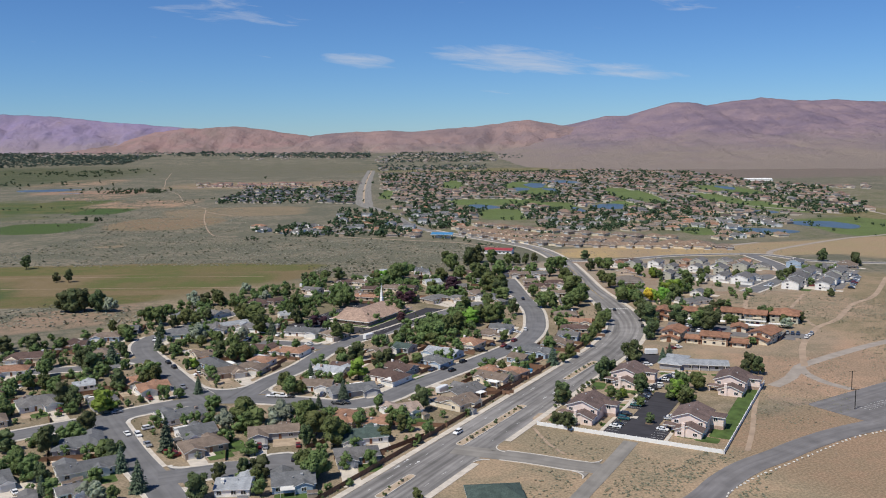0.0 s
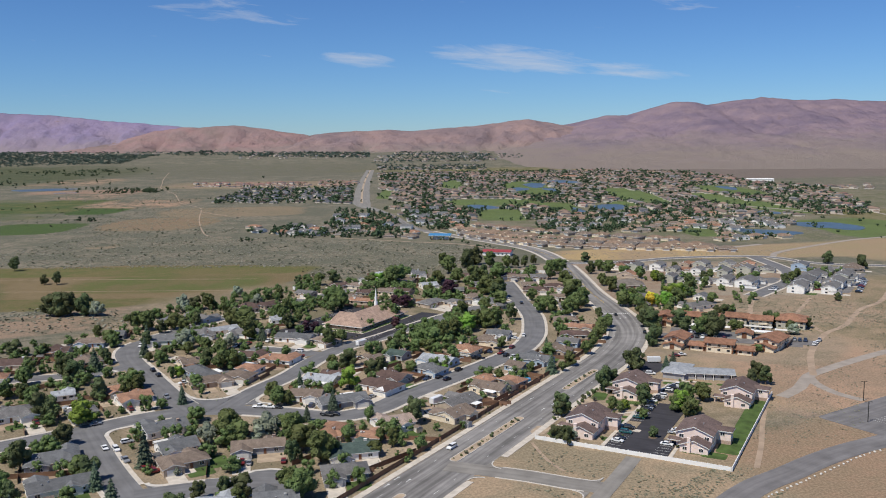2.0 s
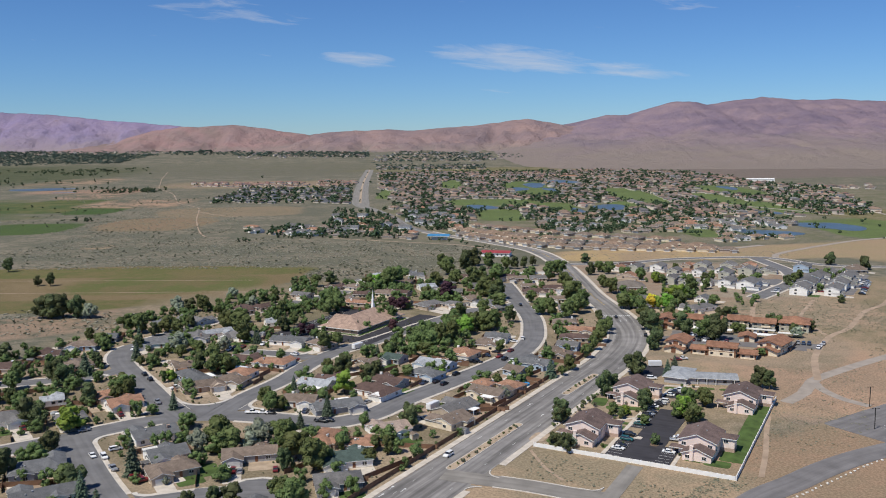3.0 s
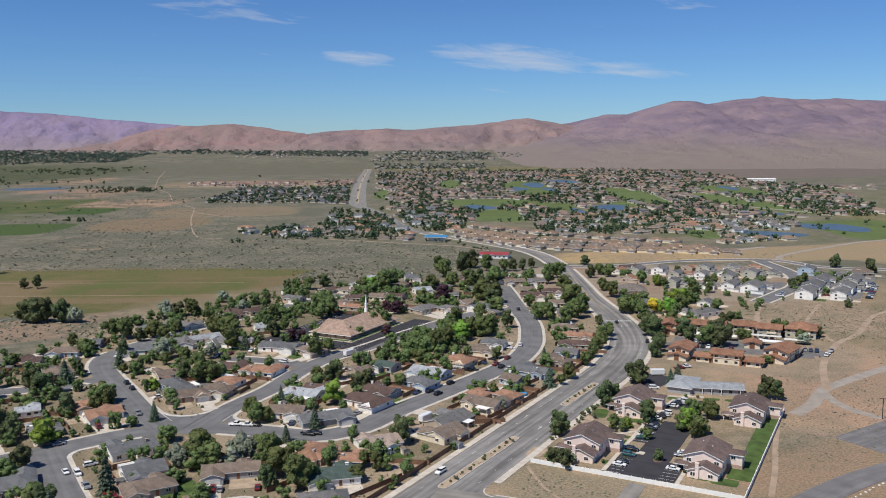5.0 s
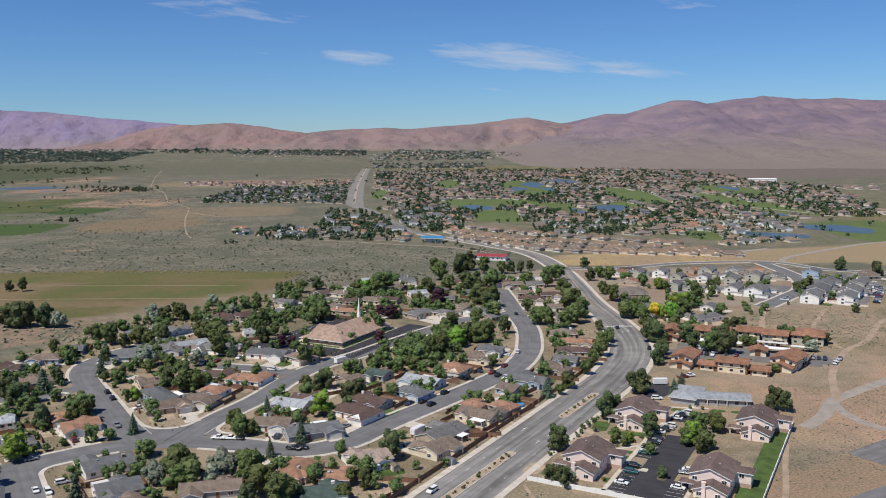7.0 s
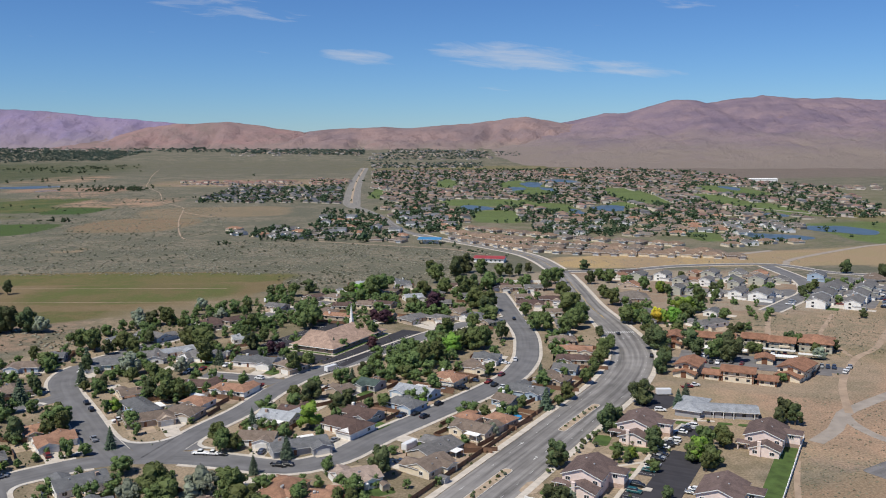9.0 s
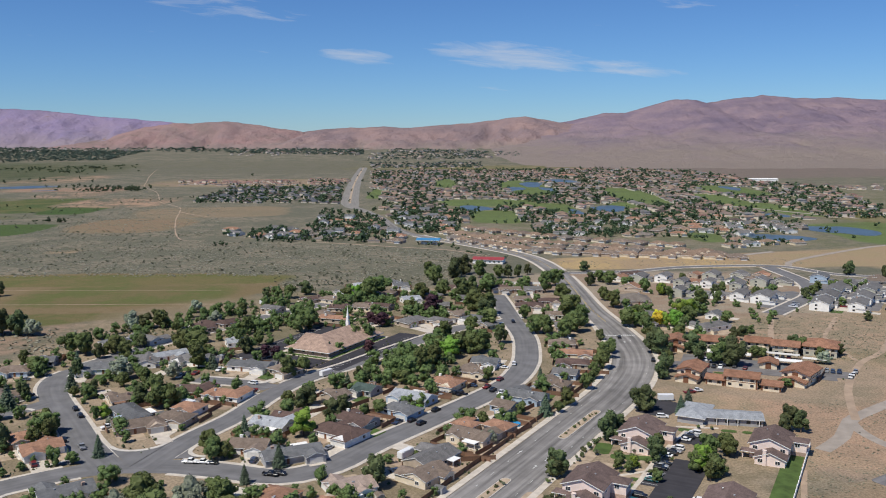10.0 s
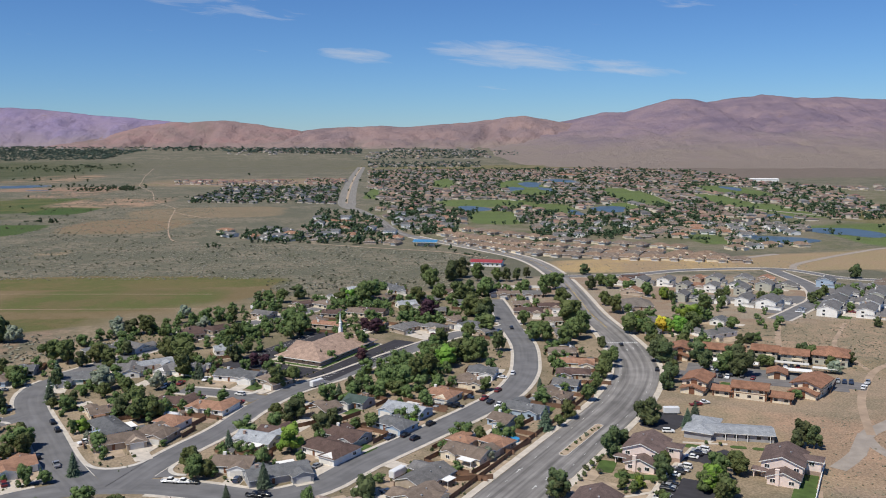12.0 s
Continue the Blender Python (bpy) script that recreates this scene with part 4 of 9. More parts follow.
def house(x, y, turn, L, W, kind, storeys, roof, wall, drive):
    """A detached house, front towards +y: a main block with ridge along x and a garage wing under its own gable."""
    h = 2.7 if storeys == 1 else 4.9
    one = "two-storey" if storeys == 2 else "single-storey"
    e = tagged(new("house"), f"{one} {COLOUR[wall]} house under a {COLOUR[roof]} {kind} roof", "house", "houses of the suburb")
    e.matrix_basis = pose(x, y, 0, 0, 0, turn)
    part("wall", wall_mesh(L, W, h, kind, wall), e)
    part("roof", roof_mesh(L, W, h, kind, roof), e)
    part("foundation", box_mesh("foundation", CONCRETE, (-L / 2 - 0.06, L / 2 + 0.06, -W / 2 - 0.06, W / 2 + 0.06, -0.3, 0.22)), e)
    s = rng.choice((-1, 1))
    ww, reach = min(7.0, L * 0.5), rng.uniform(2.6, 4.2)
    wx, long_ = s * (L / 2 - ww / 2 - 0.15), W / 2 + reach
    hh = 2.62
    part("garage_wall", wall_mesh(long_, ww, hh, "gable", wall), e, pose(wx, long_ / 2, 0, 0, 0, 90))
    style = "gable" if kind == "gable" or rng.random() < 0.6 else "hip"
    part("garage_roof", roof_mesh(long_ + (3.0 if style == "hip" else 0), ww, hh, style, roof), e, pose(wx, long_ / 2 - (1.5 if style == "hip" else 0), 0, 0, 0, 90))
    part("garage_door", GARAGE_DOOR, e, pose(wx, long_ + 0.03, 0.02) @ Matrix.Diagonal((min(1, ww / 6.0), 1, 1, 1)))
    fx = -s * L * 0.12
    part("door", FRONT_DOOR, e, pose(fx, W / 2 + 0.03, 0.1))
    for k in range(storeys):
        z = 1.5 + 2.35 * k
        window(e, -s * L * 0.33, W / 2 + 0.03, z, 0)
        if k:
            window(e, s * L * 0.25, W / 2 + 0.03, z, 0)
        for q in (-0.36, 0.05, 0.33):
            window(e, q * L, -W / 2 - 0.03, z, 180)
        window(e, L / 2 + 0.03, -W * 0.15, z, -90)
        window(e, -L / 2 - 0.03, -W * 0.15, z, 90)
    if y < 560 and L > 12 and rng.random() < 0.75:
        cw, cr, cx = rng.uniform(5.0, 6.5), rng.uniform(1.2, 2.6), -s * L * rng.uniform(0.12, 0.28)
        cl = W / 2 + cr
        part("cross_wall", wall_mesh(cl, cw, h, "gable", wall), e, pose(cx, -cl / 2, 0, 0, 0, 90))
        part("cross_roof", roof_mesh(cl, cw, h - 0.05, "gable", roof), e, pose(cx, -cl / 2, 0, 0, 0, 90))
        window(e, cx, -cl - 0.03, 1.5, 180)
    if y < 500 and rng.random() < 0.45:
        pw, px = rng.uniform(4.5, 7.0), s * L * rng.uniform(0.1, 0.25)
        part("patio_roof", box_mesh("patio_roof", rng.choice((TRIM, DOOR_PAINT, FENCE_WOOD)), (px - pw / 2, px + pw / 2, -W / 2 - 3.4, -W / 2 - 0.2, 2.35, 2.5), (px - pw / 2, px - pw / 2 + 0.14, -W / 2 - 3.3, -W / 2 - 3.16, 0, 2.35),
             (px + pw / 2 - 0.14, px + pw / 2, -W / 2 - 3.3, -W / 2 - 3.16, 0, 2.35)), e, label="flat patio cover on posts")
    for i in range(rng.choice((1, 2, 2)) if y < 520 else 0):
        px, py = rng.uniform(-0.3, 0.3) * L, rng.uniform(-0.3, -0.12) * W
        part("roof_vent", ROOF_VENT, e, pose(px, py, h + 0.2 + (W / 2 - abs(py)) * PITCH))
    if rng.random() < 0.45:
        part("chimney", rng.choice(CHIMNEYS), e, pose(-s * L * 0.3, -W * 0.2, h - 0.2))
    elif rng.random() < 0.4:
        part("cooler", SWAMP_COOLER, e, pose(-s * L * 0.2, -W * 0.18, h + 0.1 + W * 0.32 * PITCH))
    c, sn = math.cos(radians(turn)), math.sin(radians(turn))
    YARDS.append((x, y, turn, L, W))
    DRIVES.append((x, y, turn, wx, long_))
    ln = 2.0
    while ln < 15 and clear_of_roads(x + wx * c - (long_ + ln) * sn, y + wx * sn + (long_ + ln) * c, 0.2):
        ln += 0.5
    ln = drive + 2 if ln >= 15 else ln
    cy = long_ + ln / 2
    if y < 640:
        for px, py, w_, d_ in ((-s * L * 0.24, W / 2 + min(ln, 6) * 0.5 + 1.0, L * 0.55, min(ln, 7) + 1.5), (rng.uniform(-0.12, 0.12) * L, -W / 2 - 4.4, L * rng.uniform(0.8, 1.15), 8.4)):
            gx, gy = x + px * c - py * sn, y + px * sn + py * c
            what = rng.choice(("lawn", "gravel", "gravel", "gravel", "earth", "earth", "patio"))
            if clear_of_roads(gx, gy, d_ / 2):
                slab({"lawn": "lawn", "gravel": "gravel_yard", "earth": "bare_yard", "patio": "patio"}[what], gx, gy, w_, d_, turn, 0.035 + rng.random() * 0.03, {"lawn": LAWN, "gravel": GRAVEL, "earth": DIRT, "patio": CONCRETE}[what],
                     {"lawn": "small green garden lawn", "gravel": "tan gravel garden bed", "earth": "bare tan earth garden", "patio": "pale concrete garden patio"}[what], "garden", 1.0)
    slab("driveway", x + wx * c - cy * sn, y + wx * sn + cy * c, 6.2, ln, turn, 0.11 + rng.random() * 0.012, CONCRETE, "pale concrete driveway in front of a garage", "driveway")
    return e


def apartment(x, y, turn, L, W, style, storeys, wall):
    """An apartment block, front towards -y: deep eaves with dark fascias, timber panels, rows of windows; a gabled front has a lower gabled porch before it."""
    h = 2.8 if storeys == 1 else 5.1
    what = {"front": "gable-fronted", "long": "long gabled", "hip": "hip-roofed"}[style]
    e = tagged(new("apartment_building"), f"{'two' if storeys == 2 else 'one'}-storey {what} {COLOUR[wall]} stucco block under an orange-brown roof", "apartment building", "orange-roofed apartments")
    e.matrix_basis = pose(x, y, 0, 0, 0, turn)
    kind = "hip" if style == "hip" else "gable"
    size, q_ = ((W, L), pose(0, 0, 0, 0, 0, 90)) if style == "front" else ((L, W), Matrix())
    part("wall", wall_mesh(*size, h, kind, wall, 0.32), e, q_)
    part("roof", roof_mesh(*size, h, kind, ORANGE_ROOF, 0.9, 0.26, 0.32, 0.9, edge=WOOD_DOOR), e, q_)
    front = -W / 2
    if style == "front":
        part("timber_panel", box_mesh("timber_panel", WOOD_DOOR, (-1.3, 1.3, -0.08, 0.02, 0.2, h + 0.5)), e, pose(0, front, 0))
        if storeys == 2:
            part("porch_wall", wall_mesh(4.0, L * 0.94, 2.3, "gable", wall, 0.32), e, pose(0, front - 2.0, 0, 0, 0, 90))
            part("porch_roof", roof_mesh(4.4, L * 0.94, 2.3, "gable", ORANGE_ROOF, 0.7, 0.24, 0.32, 0.7, edge=WOOD_DOOR), e, pose(0, front - 2.0, 0, 0, 0, 90))
            part("porch_panel", box_mesh("porch_panel", WOOD_DOOR, (-1.2, 1.2, -0.08, 0.02, 0.1, 3.0)), e, pose(0, front - 4.0, 0))
    elif style == "hip" or wall is SAGE_WALL:
        part("balcony", box_mesh("balcony", CREAM_WALL, (-L * 0.2, L * 0.2, -1.4, 0, 2.55, 3.45), (-L * 0.2, -L * 0.2 + 0.2, -1.4, -1.2, 0, 2.55), (L * 0.2 - 0.2, L * 0.2, -1.4, -1.2, 0, 2.55)), e, pose(L * 0.12, front, 0))
    else:
        for sx in (-0.47, 0.47):
            part("timber_panel", box_mesh("timber_panel", WOOD_DOOR, (-0.35, 0.35, -0.1, 0.02, 0.1, h - 0.1)), e, pose(sx * L, front, 0))
    if storeys == 2:
        part("trim_band", box_mesh("trim_band", WOOD_DOOR if wall is CREAM_WALL else TAN_WALL, (-L / 2 - 0.05, L / 2 + 0.05, -W / 2 - 0.05, W / 2 + 0.05, 2.62, 2.9)), e)
    n = max(2, int(L / 3.6))
    for k in range(storeys):
        for i in range(n):
            px = -L / 2 + (i + 0.5) * L / n
            if style != "front" or abs(px) > 1.9 and k:
                window(e, px, front - 0.03, 1.5 + 2.4 * k, 180)
        for py in (-0.25, 0.2):
            window(e, L / 2 + 0.03, py * W, 1.5 + 2.4 * k, -90)
            window(e, -L / 2 - 0.03, py * W, 1.5 + 2.4 * k, 90)
    return e


def carport(x, y, turn, L):
    """An open carport: a thin pale flat roof on steel posts."""
    e = tagged(new("carport"), "open carport with a thin white flat roof", "carport", "carports")
    e.matrix_basis = pose(x, y, 0, 0, 0, turn)
    part("roof", bevelled("roof", DOOR_PAINT, [(-L / 2, L / 2, -1.9, 1.9, 2.35, 2.55)], 0.05), e)
    for sx in np.linspace(-0.46, 0.46, max(3, int(L / 5))):
        part("post", box_mesh("post", VENT, (-0.08, 0.08, -0.08, 0.08, 0, 2.35)), e, pose(sx * L, 1.6, 0))
    return e


def condo(x, y, turn):
    """A pink two-storey condominium: tall gable block, a low gabled wing before it, a side block, chimney, entrance porch."""
    e = tagged(new("condominium"), "pink stucco two-storey condominium with mauve-brown gabled roofs", "condominium", "pink condominiums")
    e.matrix_basis = pose(x, y, 0, 0, 0, turn)
    up = pose(0, 0, 0, 0, 0, 90)
    part("wall", wall_mesh(16, 13, 5.3, "gable", PINK_WALL), e, pose(0, 6, 0) @ up)
    part("roof", roof_mesh(16, 13, 5.3, "gable", CONDO_ROOF, 0.7, 0.28, 0.38, 0.6), e, pose(0, 6, 0) @ up)
    part("wing_wall", wall_mesh(7, 10, 2.7, "gable", PINK_WALL), e, pose(1.2, -4.5, 0) @ up)
    part("wing_roof", roof_mesh(7, 10, 2.7, "gable", CONDO_ROOF, 0.6, 0.26, 0.38, 0.6), e, pose(1.2, -4.5, 0) @ up)
    part("side_wall", wall_mesh(6, 5, 5.1, "hip", PINK_WALL), e, pose(8.6, 9, 0))
    part("side_roof", roof_mesh(8, 5, 5.1, "hip", CONDO_ROOF, 0.6, 0.26, 0.34), e, pose(7.8, 9, 0))
    part("brick_base", box_mesh("brick_base", BRICK, (5.55, 11.66, 6.44, 11.56, 0, 1.5)), e)
    part("porch_roof", roof_mesh(5, 3.5, 2.6, "hip", CONDO_ROOF, 0.4, 0.22, 0.3), e, pose(-6.5, -2, 0))
    for px, py in ((-8.5, -3.4), (-8.5, -0.6), (-4.6, -3.4)):
        part("post", box_mesh("post", PINK_WALL, (-0.18, 0.18, -0.18, 0.18, 0, 2.6)), e, pose(px, py, 0))
    part("chimney", bevelled("chimney", PINK_WALL, [(-0.6, 0.6, -0.45, 0.45, 0, 5.4), (-0.7, 0.7, -0.55, 0.55, 5.4, 5.6)], 0.03), e, pose(-0.6, -8.1, 0))
    part("garage_door", GARAGE_DOOR, e, pose(6.23, -4.5, 0, 0, 0, -90) @ Matrix.Diagonal((0.6, 1, 1, 1)))
    for px, py, z, a in ((-2, -8.03, 1.5, 180), (3.8, -8.03, 1.5, 180), (-4.5, -2.03, 1.5, 180), (4.6, -2.03, 4.0, 180), (-4.6, -2.03, 4.0, 180), (-6.53, 3, 4.0, 90), (-6.53, 9, 4.0, 90), (-6.53, 6, 1.5, 90),
                         (6.53, 2, 4.0, -90), (11.63, 9, 3.6, -90), (8.6, 6.47, 3.9, 180), (-3, 14.03, 4, 0), (3, 14.03, 4, 0), (-3, 14.03, 1.5, 0), (3, 14.03, 1.5, 0)):
        window(e, px, py, z, a)
    for px, py in ((2, 5), (-2, 9)):
        part("roof_vent", ROOF_VENT, e, pose(px, py, 5.5 + (6.5 - abs(px)) * 0.38))
    return e


house(-154.7, 496.5, -171, 20.3, 11.0, "gable", 1, SLATE, WHITE_WALL, 6.6)
house(-187.4, 510.3, -171, 9.5, 9.0, "gable", 1, SLATE, GREY_WALL, 14.0)
house(-97.2, 637.9, 151, 13.9, 9.0, "gable", 1, GREY_ROOF, TAN_WALL, 5.4)
house(-62.7, 617.6, -22, 14.0, 9.0, "hip", 1, BROWN_ROOF, TAN_WALL, 14.0)
house(-47.2, 721.9, -155, 12.7, 9.0, "gable", 1, PALE_ROOF, WHITE_WALL, 14.0)
house(-37.9, 641.7, -21, 12.7, 10.0, "gable", 1, BROWN_ROOF, CREAM_WALL, 5.0)
house(-8.7, 666.9, -159, 12.5, 10.0, "gable", 1, PALE_ROOF, WHITE_WALL, 5.0)
house(5.0, 681.3, -25, 15.2, 9.0, "hip", 1, GREY_ROOF, TAN_WALL, 14.0)
house(12.0, 645.6, -1, 10.9, 9.0, "gable", 1, GREY_ROOF, TAN_WALL, 14.0)
house(32.8, 709.3, 180, 12.1, 9.0, "gable", 1, SLATE, WHITE_WALL, 14.0)
house(33.1, 603.4, 143, 14.7, 10.0, "hip", 1, SLATE, WHITE_WALL, 4.0)
house(55.9, 708.7, 180, 14.4, 9.0, "hip", 1, DARK_ROOF, TAN_WALL, 7.5)
house(67.3, 664.9, -177, 10.9, 9.0, "gable", 1, BROWN_ROOF, TAN_WALL, 2.0)
house(78.5, 701.4, -180, 13.1, 9.0, "gable", 1, GREY_ROOF, TAN_WALL, 14.0)
house(-76.1, 669.2, 47, 11.3, 9.0, "gable", 1, DARK_ROOF, TAN_WALL, 2.0)
house(-63.8, 668.3, -32, 14.9, 9.0, "hip", 1, BROWN_ROOF, CREAM_WALL, 14.0)
house(-56.0, 694.4, 45, 10.5, 9.0, "gable", 1, GREY_ROOF, WHITE_WALL, 14.0)
house(-28.0, 691.5, 166, 14.8, 9.0, "hip", 1, BROWN_ROOF, TAN_WALL, 14.0)
house(-18.0, 719.9, -167, 11.1, 9.0, "gable", 1, SLATE, WHITE_WALL, 5.0)
house(18.8, 709.7, -175, 14.0, 9.0, "hip", 1, DARK_ROOF, TAN_WALL, 14.0)
house(21.3, 617.9, -138, 9.5, 9.0, "gable", 1, BROWN_ROOF, TAN_WALL, 14.0)
house(30.0, 669.6, 0, 11.3, 9.0, "gable", 1, GREY_ROOF, WHITE_WALL, 13.3)
house(-54.9, 638.5, -13, 10.6, 9.0, "gable", 1, DARK_ROOF, TAN_WALL, 14.0)
house(85.3, 657.5, 177, 14.6, 9.0, "hip", 1, DARK_ROOF, TAN_WALL, 14.0)
house(82.3, 613.9, 177, 10.3, 9.0, "gable", 1, BROWN_ROOF, CREAM_WALL, 14.0)
house(85.1, 583.5, 178, 12.2, 9.0, "hip", 1, GREY_ROOF, TAN_WALL, 14.0)
house(143.6, 611.6, 153, 9.5, 10.0, "gable", 1, GREY_ROOF, WHITE_WALL, 5.0)
house(-166.9, 548.8, 45, 14.5, 10.0, "hip", 1, SLATE, GREY_WALL, 2.0)
house(-152.2, 556.1, -36, 20.5, 10.0, "gable", 1, GREY_ROOF, BLUE_WALL, 9.8)
house(-128.4, 520.7, -143, 17.2, 8.0, "gable", 1, PALE_ROOF, WHITE_WALL, 14.0)
house(-112.2, 511.1, 164, 20.0, 11.0, "hip", 1, GREY_ROOF, WHITE_WALL, 14.0)
house(-126.4, 445.8, 33, 9.5, 9.0, "gable", 1, BROWN_ROOF, CREAM_WALL, 13.6)
house(-116.1, 427.5, 130, 20.8, 10.0, "hip", 1, SLATE, BLUE_WALL, 11.9)
house(-107.2, 412.3, -151, 18.5, 10.0, "hip", 1, BROWN_ROOF, TAN_WALL, 11.0)
house(-95.1, 420.7, 164, 14.2, 9.0, "hip", 1, BROWN_ROOF, TAN_WALL, 5.7)
house(-100.0, 458.2, -13, 17.4, 10.0, "hip", 1, DARK_ROOF, RED_WALL, 11.4)
house(-93.2, 433.7, 160, 11.7, 9.0, "hip", 1, TERRACOTTA, WHITE_WALL, 9.5)
house(-82.8, 451.7, -19, 18.1, 10.0, "hip", 1, TERRACOTTA, WHITE_WALL, 2.8)
house(-134.4, 387.6, -145, 14.2, 10.0, "gable", 1, TERRACOTTA, WHITE_WALL, 5.3)
house(-128.7, 591.6, 44, 12.8, 9.0, "hip", 1, DARK_ROOF, TAN_WALL, 3.7)
house(-115.4, 597.2, 51, 15.6, 9.0, "hip", 1, DARK_ROOF, TAN_WALL, 10.2)
house(-101.0, 548.1, 23, 9.5, 9.0, "gable", 1, PALE_ROOF, WHITE_WALL, 5.0)
house(-58.0, 389.0, 173, 14.3, 10.0, "gable", 1, BROWN_ROOF, WHITE_WALL, 10.1)
house(-41.8, 380.2, -155, 21.0, 10.0, "gable", 1, SLATE, GREY_WALL, 3.8)
house(-54.7, 412.9, -24, 15.9, 10.0, "gable", 1, PALE_ROOF, WHITE_WALL, 14.0)
house(-50.9, 420.7, -22, 9.7, 8.0, "gable", 1, DARK_ROOF, TAN_WALL, 14.0)
house(-27.1, 403.1, 146, 21.0, 11.0, "hip", 1, DARK_ROOF, WHITE_WALL, 5.7)
house(-22.3, 416.9, 148, 17.4, 9.0, "gable", 1, DARK_ROOF, GREY_WALL, 11.3)
house(-4.4, 429.2, 146, 15.6, 9.0, "hip", 1, SLATE, BLUE_WALL, 2.0)
house(-0.2, 446.3, 147, 18.5, 10.0, "gable", 1, PALE_ROOF, BLUE_WALL, 11.0)
house(14.3, 468.0, 150, 14.6, 9.0, "hip", 1, TERRACOTTA, CREAM_WALL, 12.5)
house(-63.5, 490.7, 144, 15.6, 9.0, "hip", 1, BROWN_ROOF, TAN_WALL, 2.0)
house(-81.7, 498.9, 165, 21.0, 10.0, "gable", 1, SLATE, WHITE_WALL, 12.4)
house(-33.8, 448.2, 51, 10.0, 9.0, "gable", 1, BROWN_ROOF, TAN_WALL, 14.0)
house(-21.3, 458.5, 149, 10.2, 9.0, "gable", 1, GREEN_ROOF, GREY_WALL, 14.0)
house(-5.9, 599.7, -138, 19.0, 10.0, "hip", 1, GREY_ROOF, TAN_WALL, 14.0)
house(10.5, 598.6, 147, 14.6, 9.0, "hip", 1, GREY_ROOF, TAN_WALL, 8.1)
house(-22.8, 604.7, 155, 9.5, 8.0, "gable", 1, TERRACOTTA, TAN_WALL, 14.0)
house(-53.2, 606.3, -20, 18.2, 8.0, "gable", 1, TERRACOTTA, TAN_WALL, 5.0)
house(8.4, 375.2, 52, 18.6, 11.0, "gable", 1, GREY_ROOF, TAN_WALL, 14.0)
house(6.8, 360.6, 52, 14.1, 10.0, "gable", 1, BROWN_ROOF, CREAM_WALL, 14.0)
house(34.0, 503.1, 163, 13.3, 9.0, "gable", 1, SLATE, WHITE_WALL, 8.7)
house(27.3, 486.3, -18, 14.4, 9.0, "hip", 1, BROWN_ROOF, CREAM_WALL, 9.8)
house(77.0, 539.9, 173, 14.0, 9.0, "hip", 1, BROWN_ROOF, TAN_WALL, 9.7)
house(80.2, 518.3, 169, 18.8, 8.0, "gable", 1, TERRACOTTA, CREAM_WALL, 14.0)
house(76.6, 499.7, 169, 15.7, 9.0, "hip", 1, DARK_ROOF, TAN_WALL, 14.0)
house(70.7, 481.8, 159, 11.6, 9.0, "gable", 1, GREY_ROOF, BLUE_WALL, 13.9)
house(62.7, 465.0, -28, 14.9, 9.0, "hip", 1, BROWN_ROOF, TAN_WALL, 11.9)
house(48.6, 446.5, -28, 17.5, 10.0, "gable", 1, SLATE, BLUE_WALL, 8.5)
house(38.7, 433.4, 142, 10.0, 9.0, "gable", 1, BROWN_ROOF, BLUE_WALL, 8.3)
house(21.4, 409.9, -35, 9.6, 7.0, "hip", 1, TERRACOTTA, TAN_WALL, 9.6)
house(34.4, 408.1, 141, 11.2, 8.0, "hip", 1, TERRACOTTA, TAN_WALL, 14.0)
house(23.3, 397.5, -36, 16.4, 10.0, "gable", 1, BROWN_ROOF, CREAM_WALL, 14.0)
house(39.7, 586.1, 44, 9.5, 8.0, "gable", 1, GREY_ROOF, TAN_WALL, 2.0)
house(-218.0, 445.8, -169, 21.0, 11.0, "hip", 1, DARK_ROOF, CREAM_WALL, 14.0)
house(-215.9, 419.2, -164, 18.8, 10.0, "hip", 1, TERRACOTTA, WHITE_WALL, 2.8)
house(-205.0, 472.5, 4, 13.7, 9.0, "gable", 1, DARK_ROOF, CREAM_WALL, 14.0)
house(-194.5, 492.3, -176, 15.5, 10.0, "hip", 1, BROWN_ROOF, BLUE_WALL, 13.5)
house(-181.8, 452.2, -55, 15.0, 8.0, "hip", 1, BROWN_ROOF, TAN_WALL, 11.9)
house(-176.6, 366.2, -146, 16.7, 13.0, "hip", 1, GREY_ROOF, WHITE_WALL, 14.0)
house(-108.3, 347.1, 38, 16.9, 11.0, "gable", 1, SLATE, WHITE_WALL, 10.1)
house(-96.7, 325.9, -147, 13.8, 11.0, "gable", 1, SLATE, WHITE_WALL, 12.8)
house(-90.4, 311.8, -151, 16.7, 10.0, "hip", 1, BROWN_ROOF, TAN_WALL, 11.0)
house(-137.5, 313.6, 25, 17.9, 12.0, "hip", 1, SLATE, GREY_WALL, 6.4)
house(-124.6, 290.1, 31, 19.8, 10.0, "gable", 1, SLATE, WHITE_WALL, 9.5)
house(-121.6, 270.0, -146, 9.5, 7.0, "gable", 1, GREY_ROOF, WHITE_WALL, 14.0)
house(-167.3, 392.0, 25, 9.5, 7.0, "gable", 1, PALE_ROOF, WHITE_WALL, 14.0)
house(-149.1, 367.7, -147, 11.2, 9.0, "hip", 1, GREY_ROOF, GREY_WALL, 10.8)
house(-145.9, 399.2, -144, 10.7, 8.0, "hip", 1, TERRACOTTA, TAN_WALL, 9.6)
house(-66.5, 325.8, -168, 19.2, 9.0, "gable", 1, BROWN_ROOF, GREY_WALL, 14.0)
house(-31.3, 320.1, -166, 17.5, 11.0, "gable", 1, GREEN_ROOF, WHITE_WALL, 14.0)
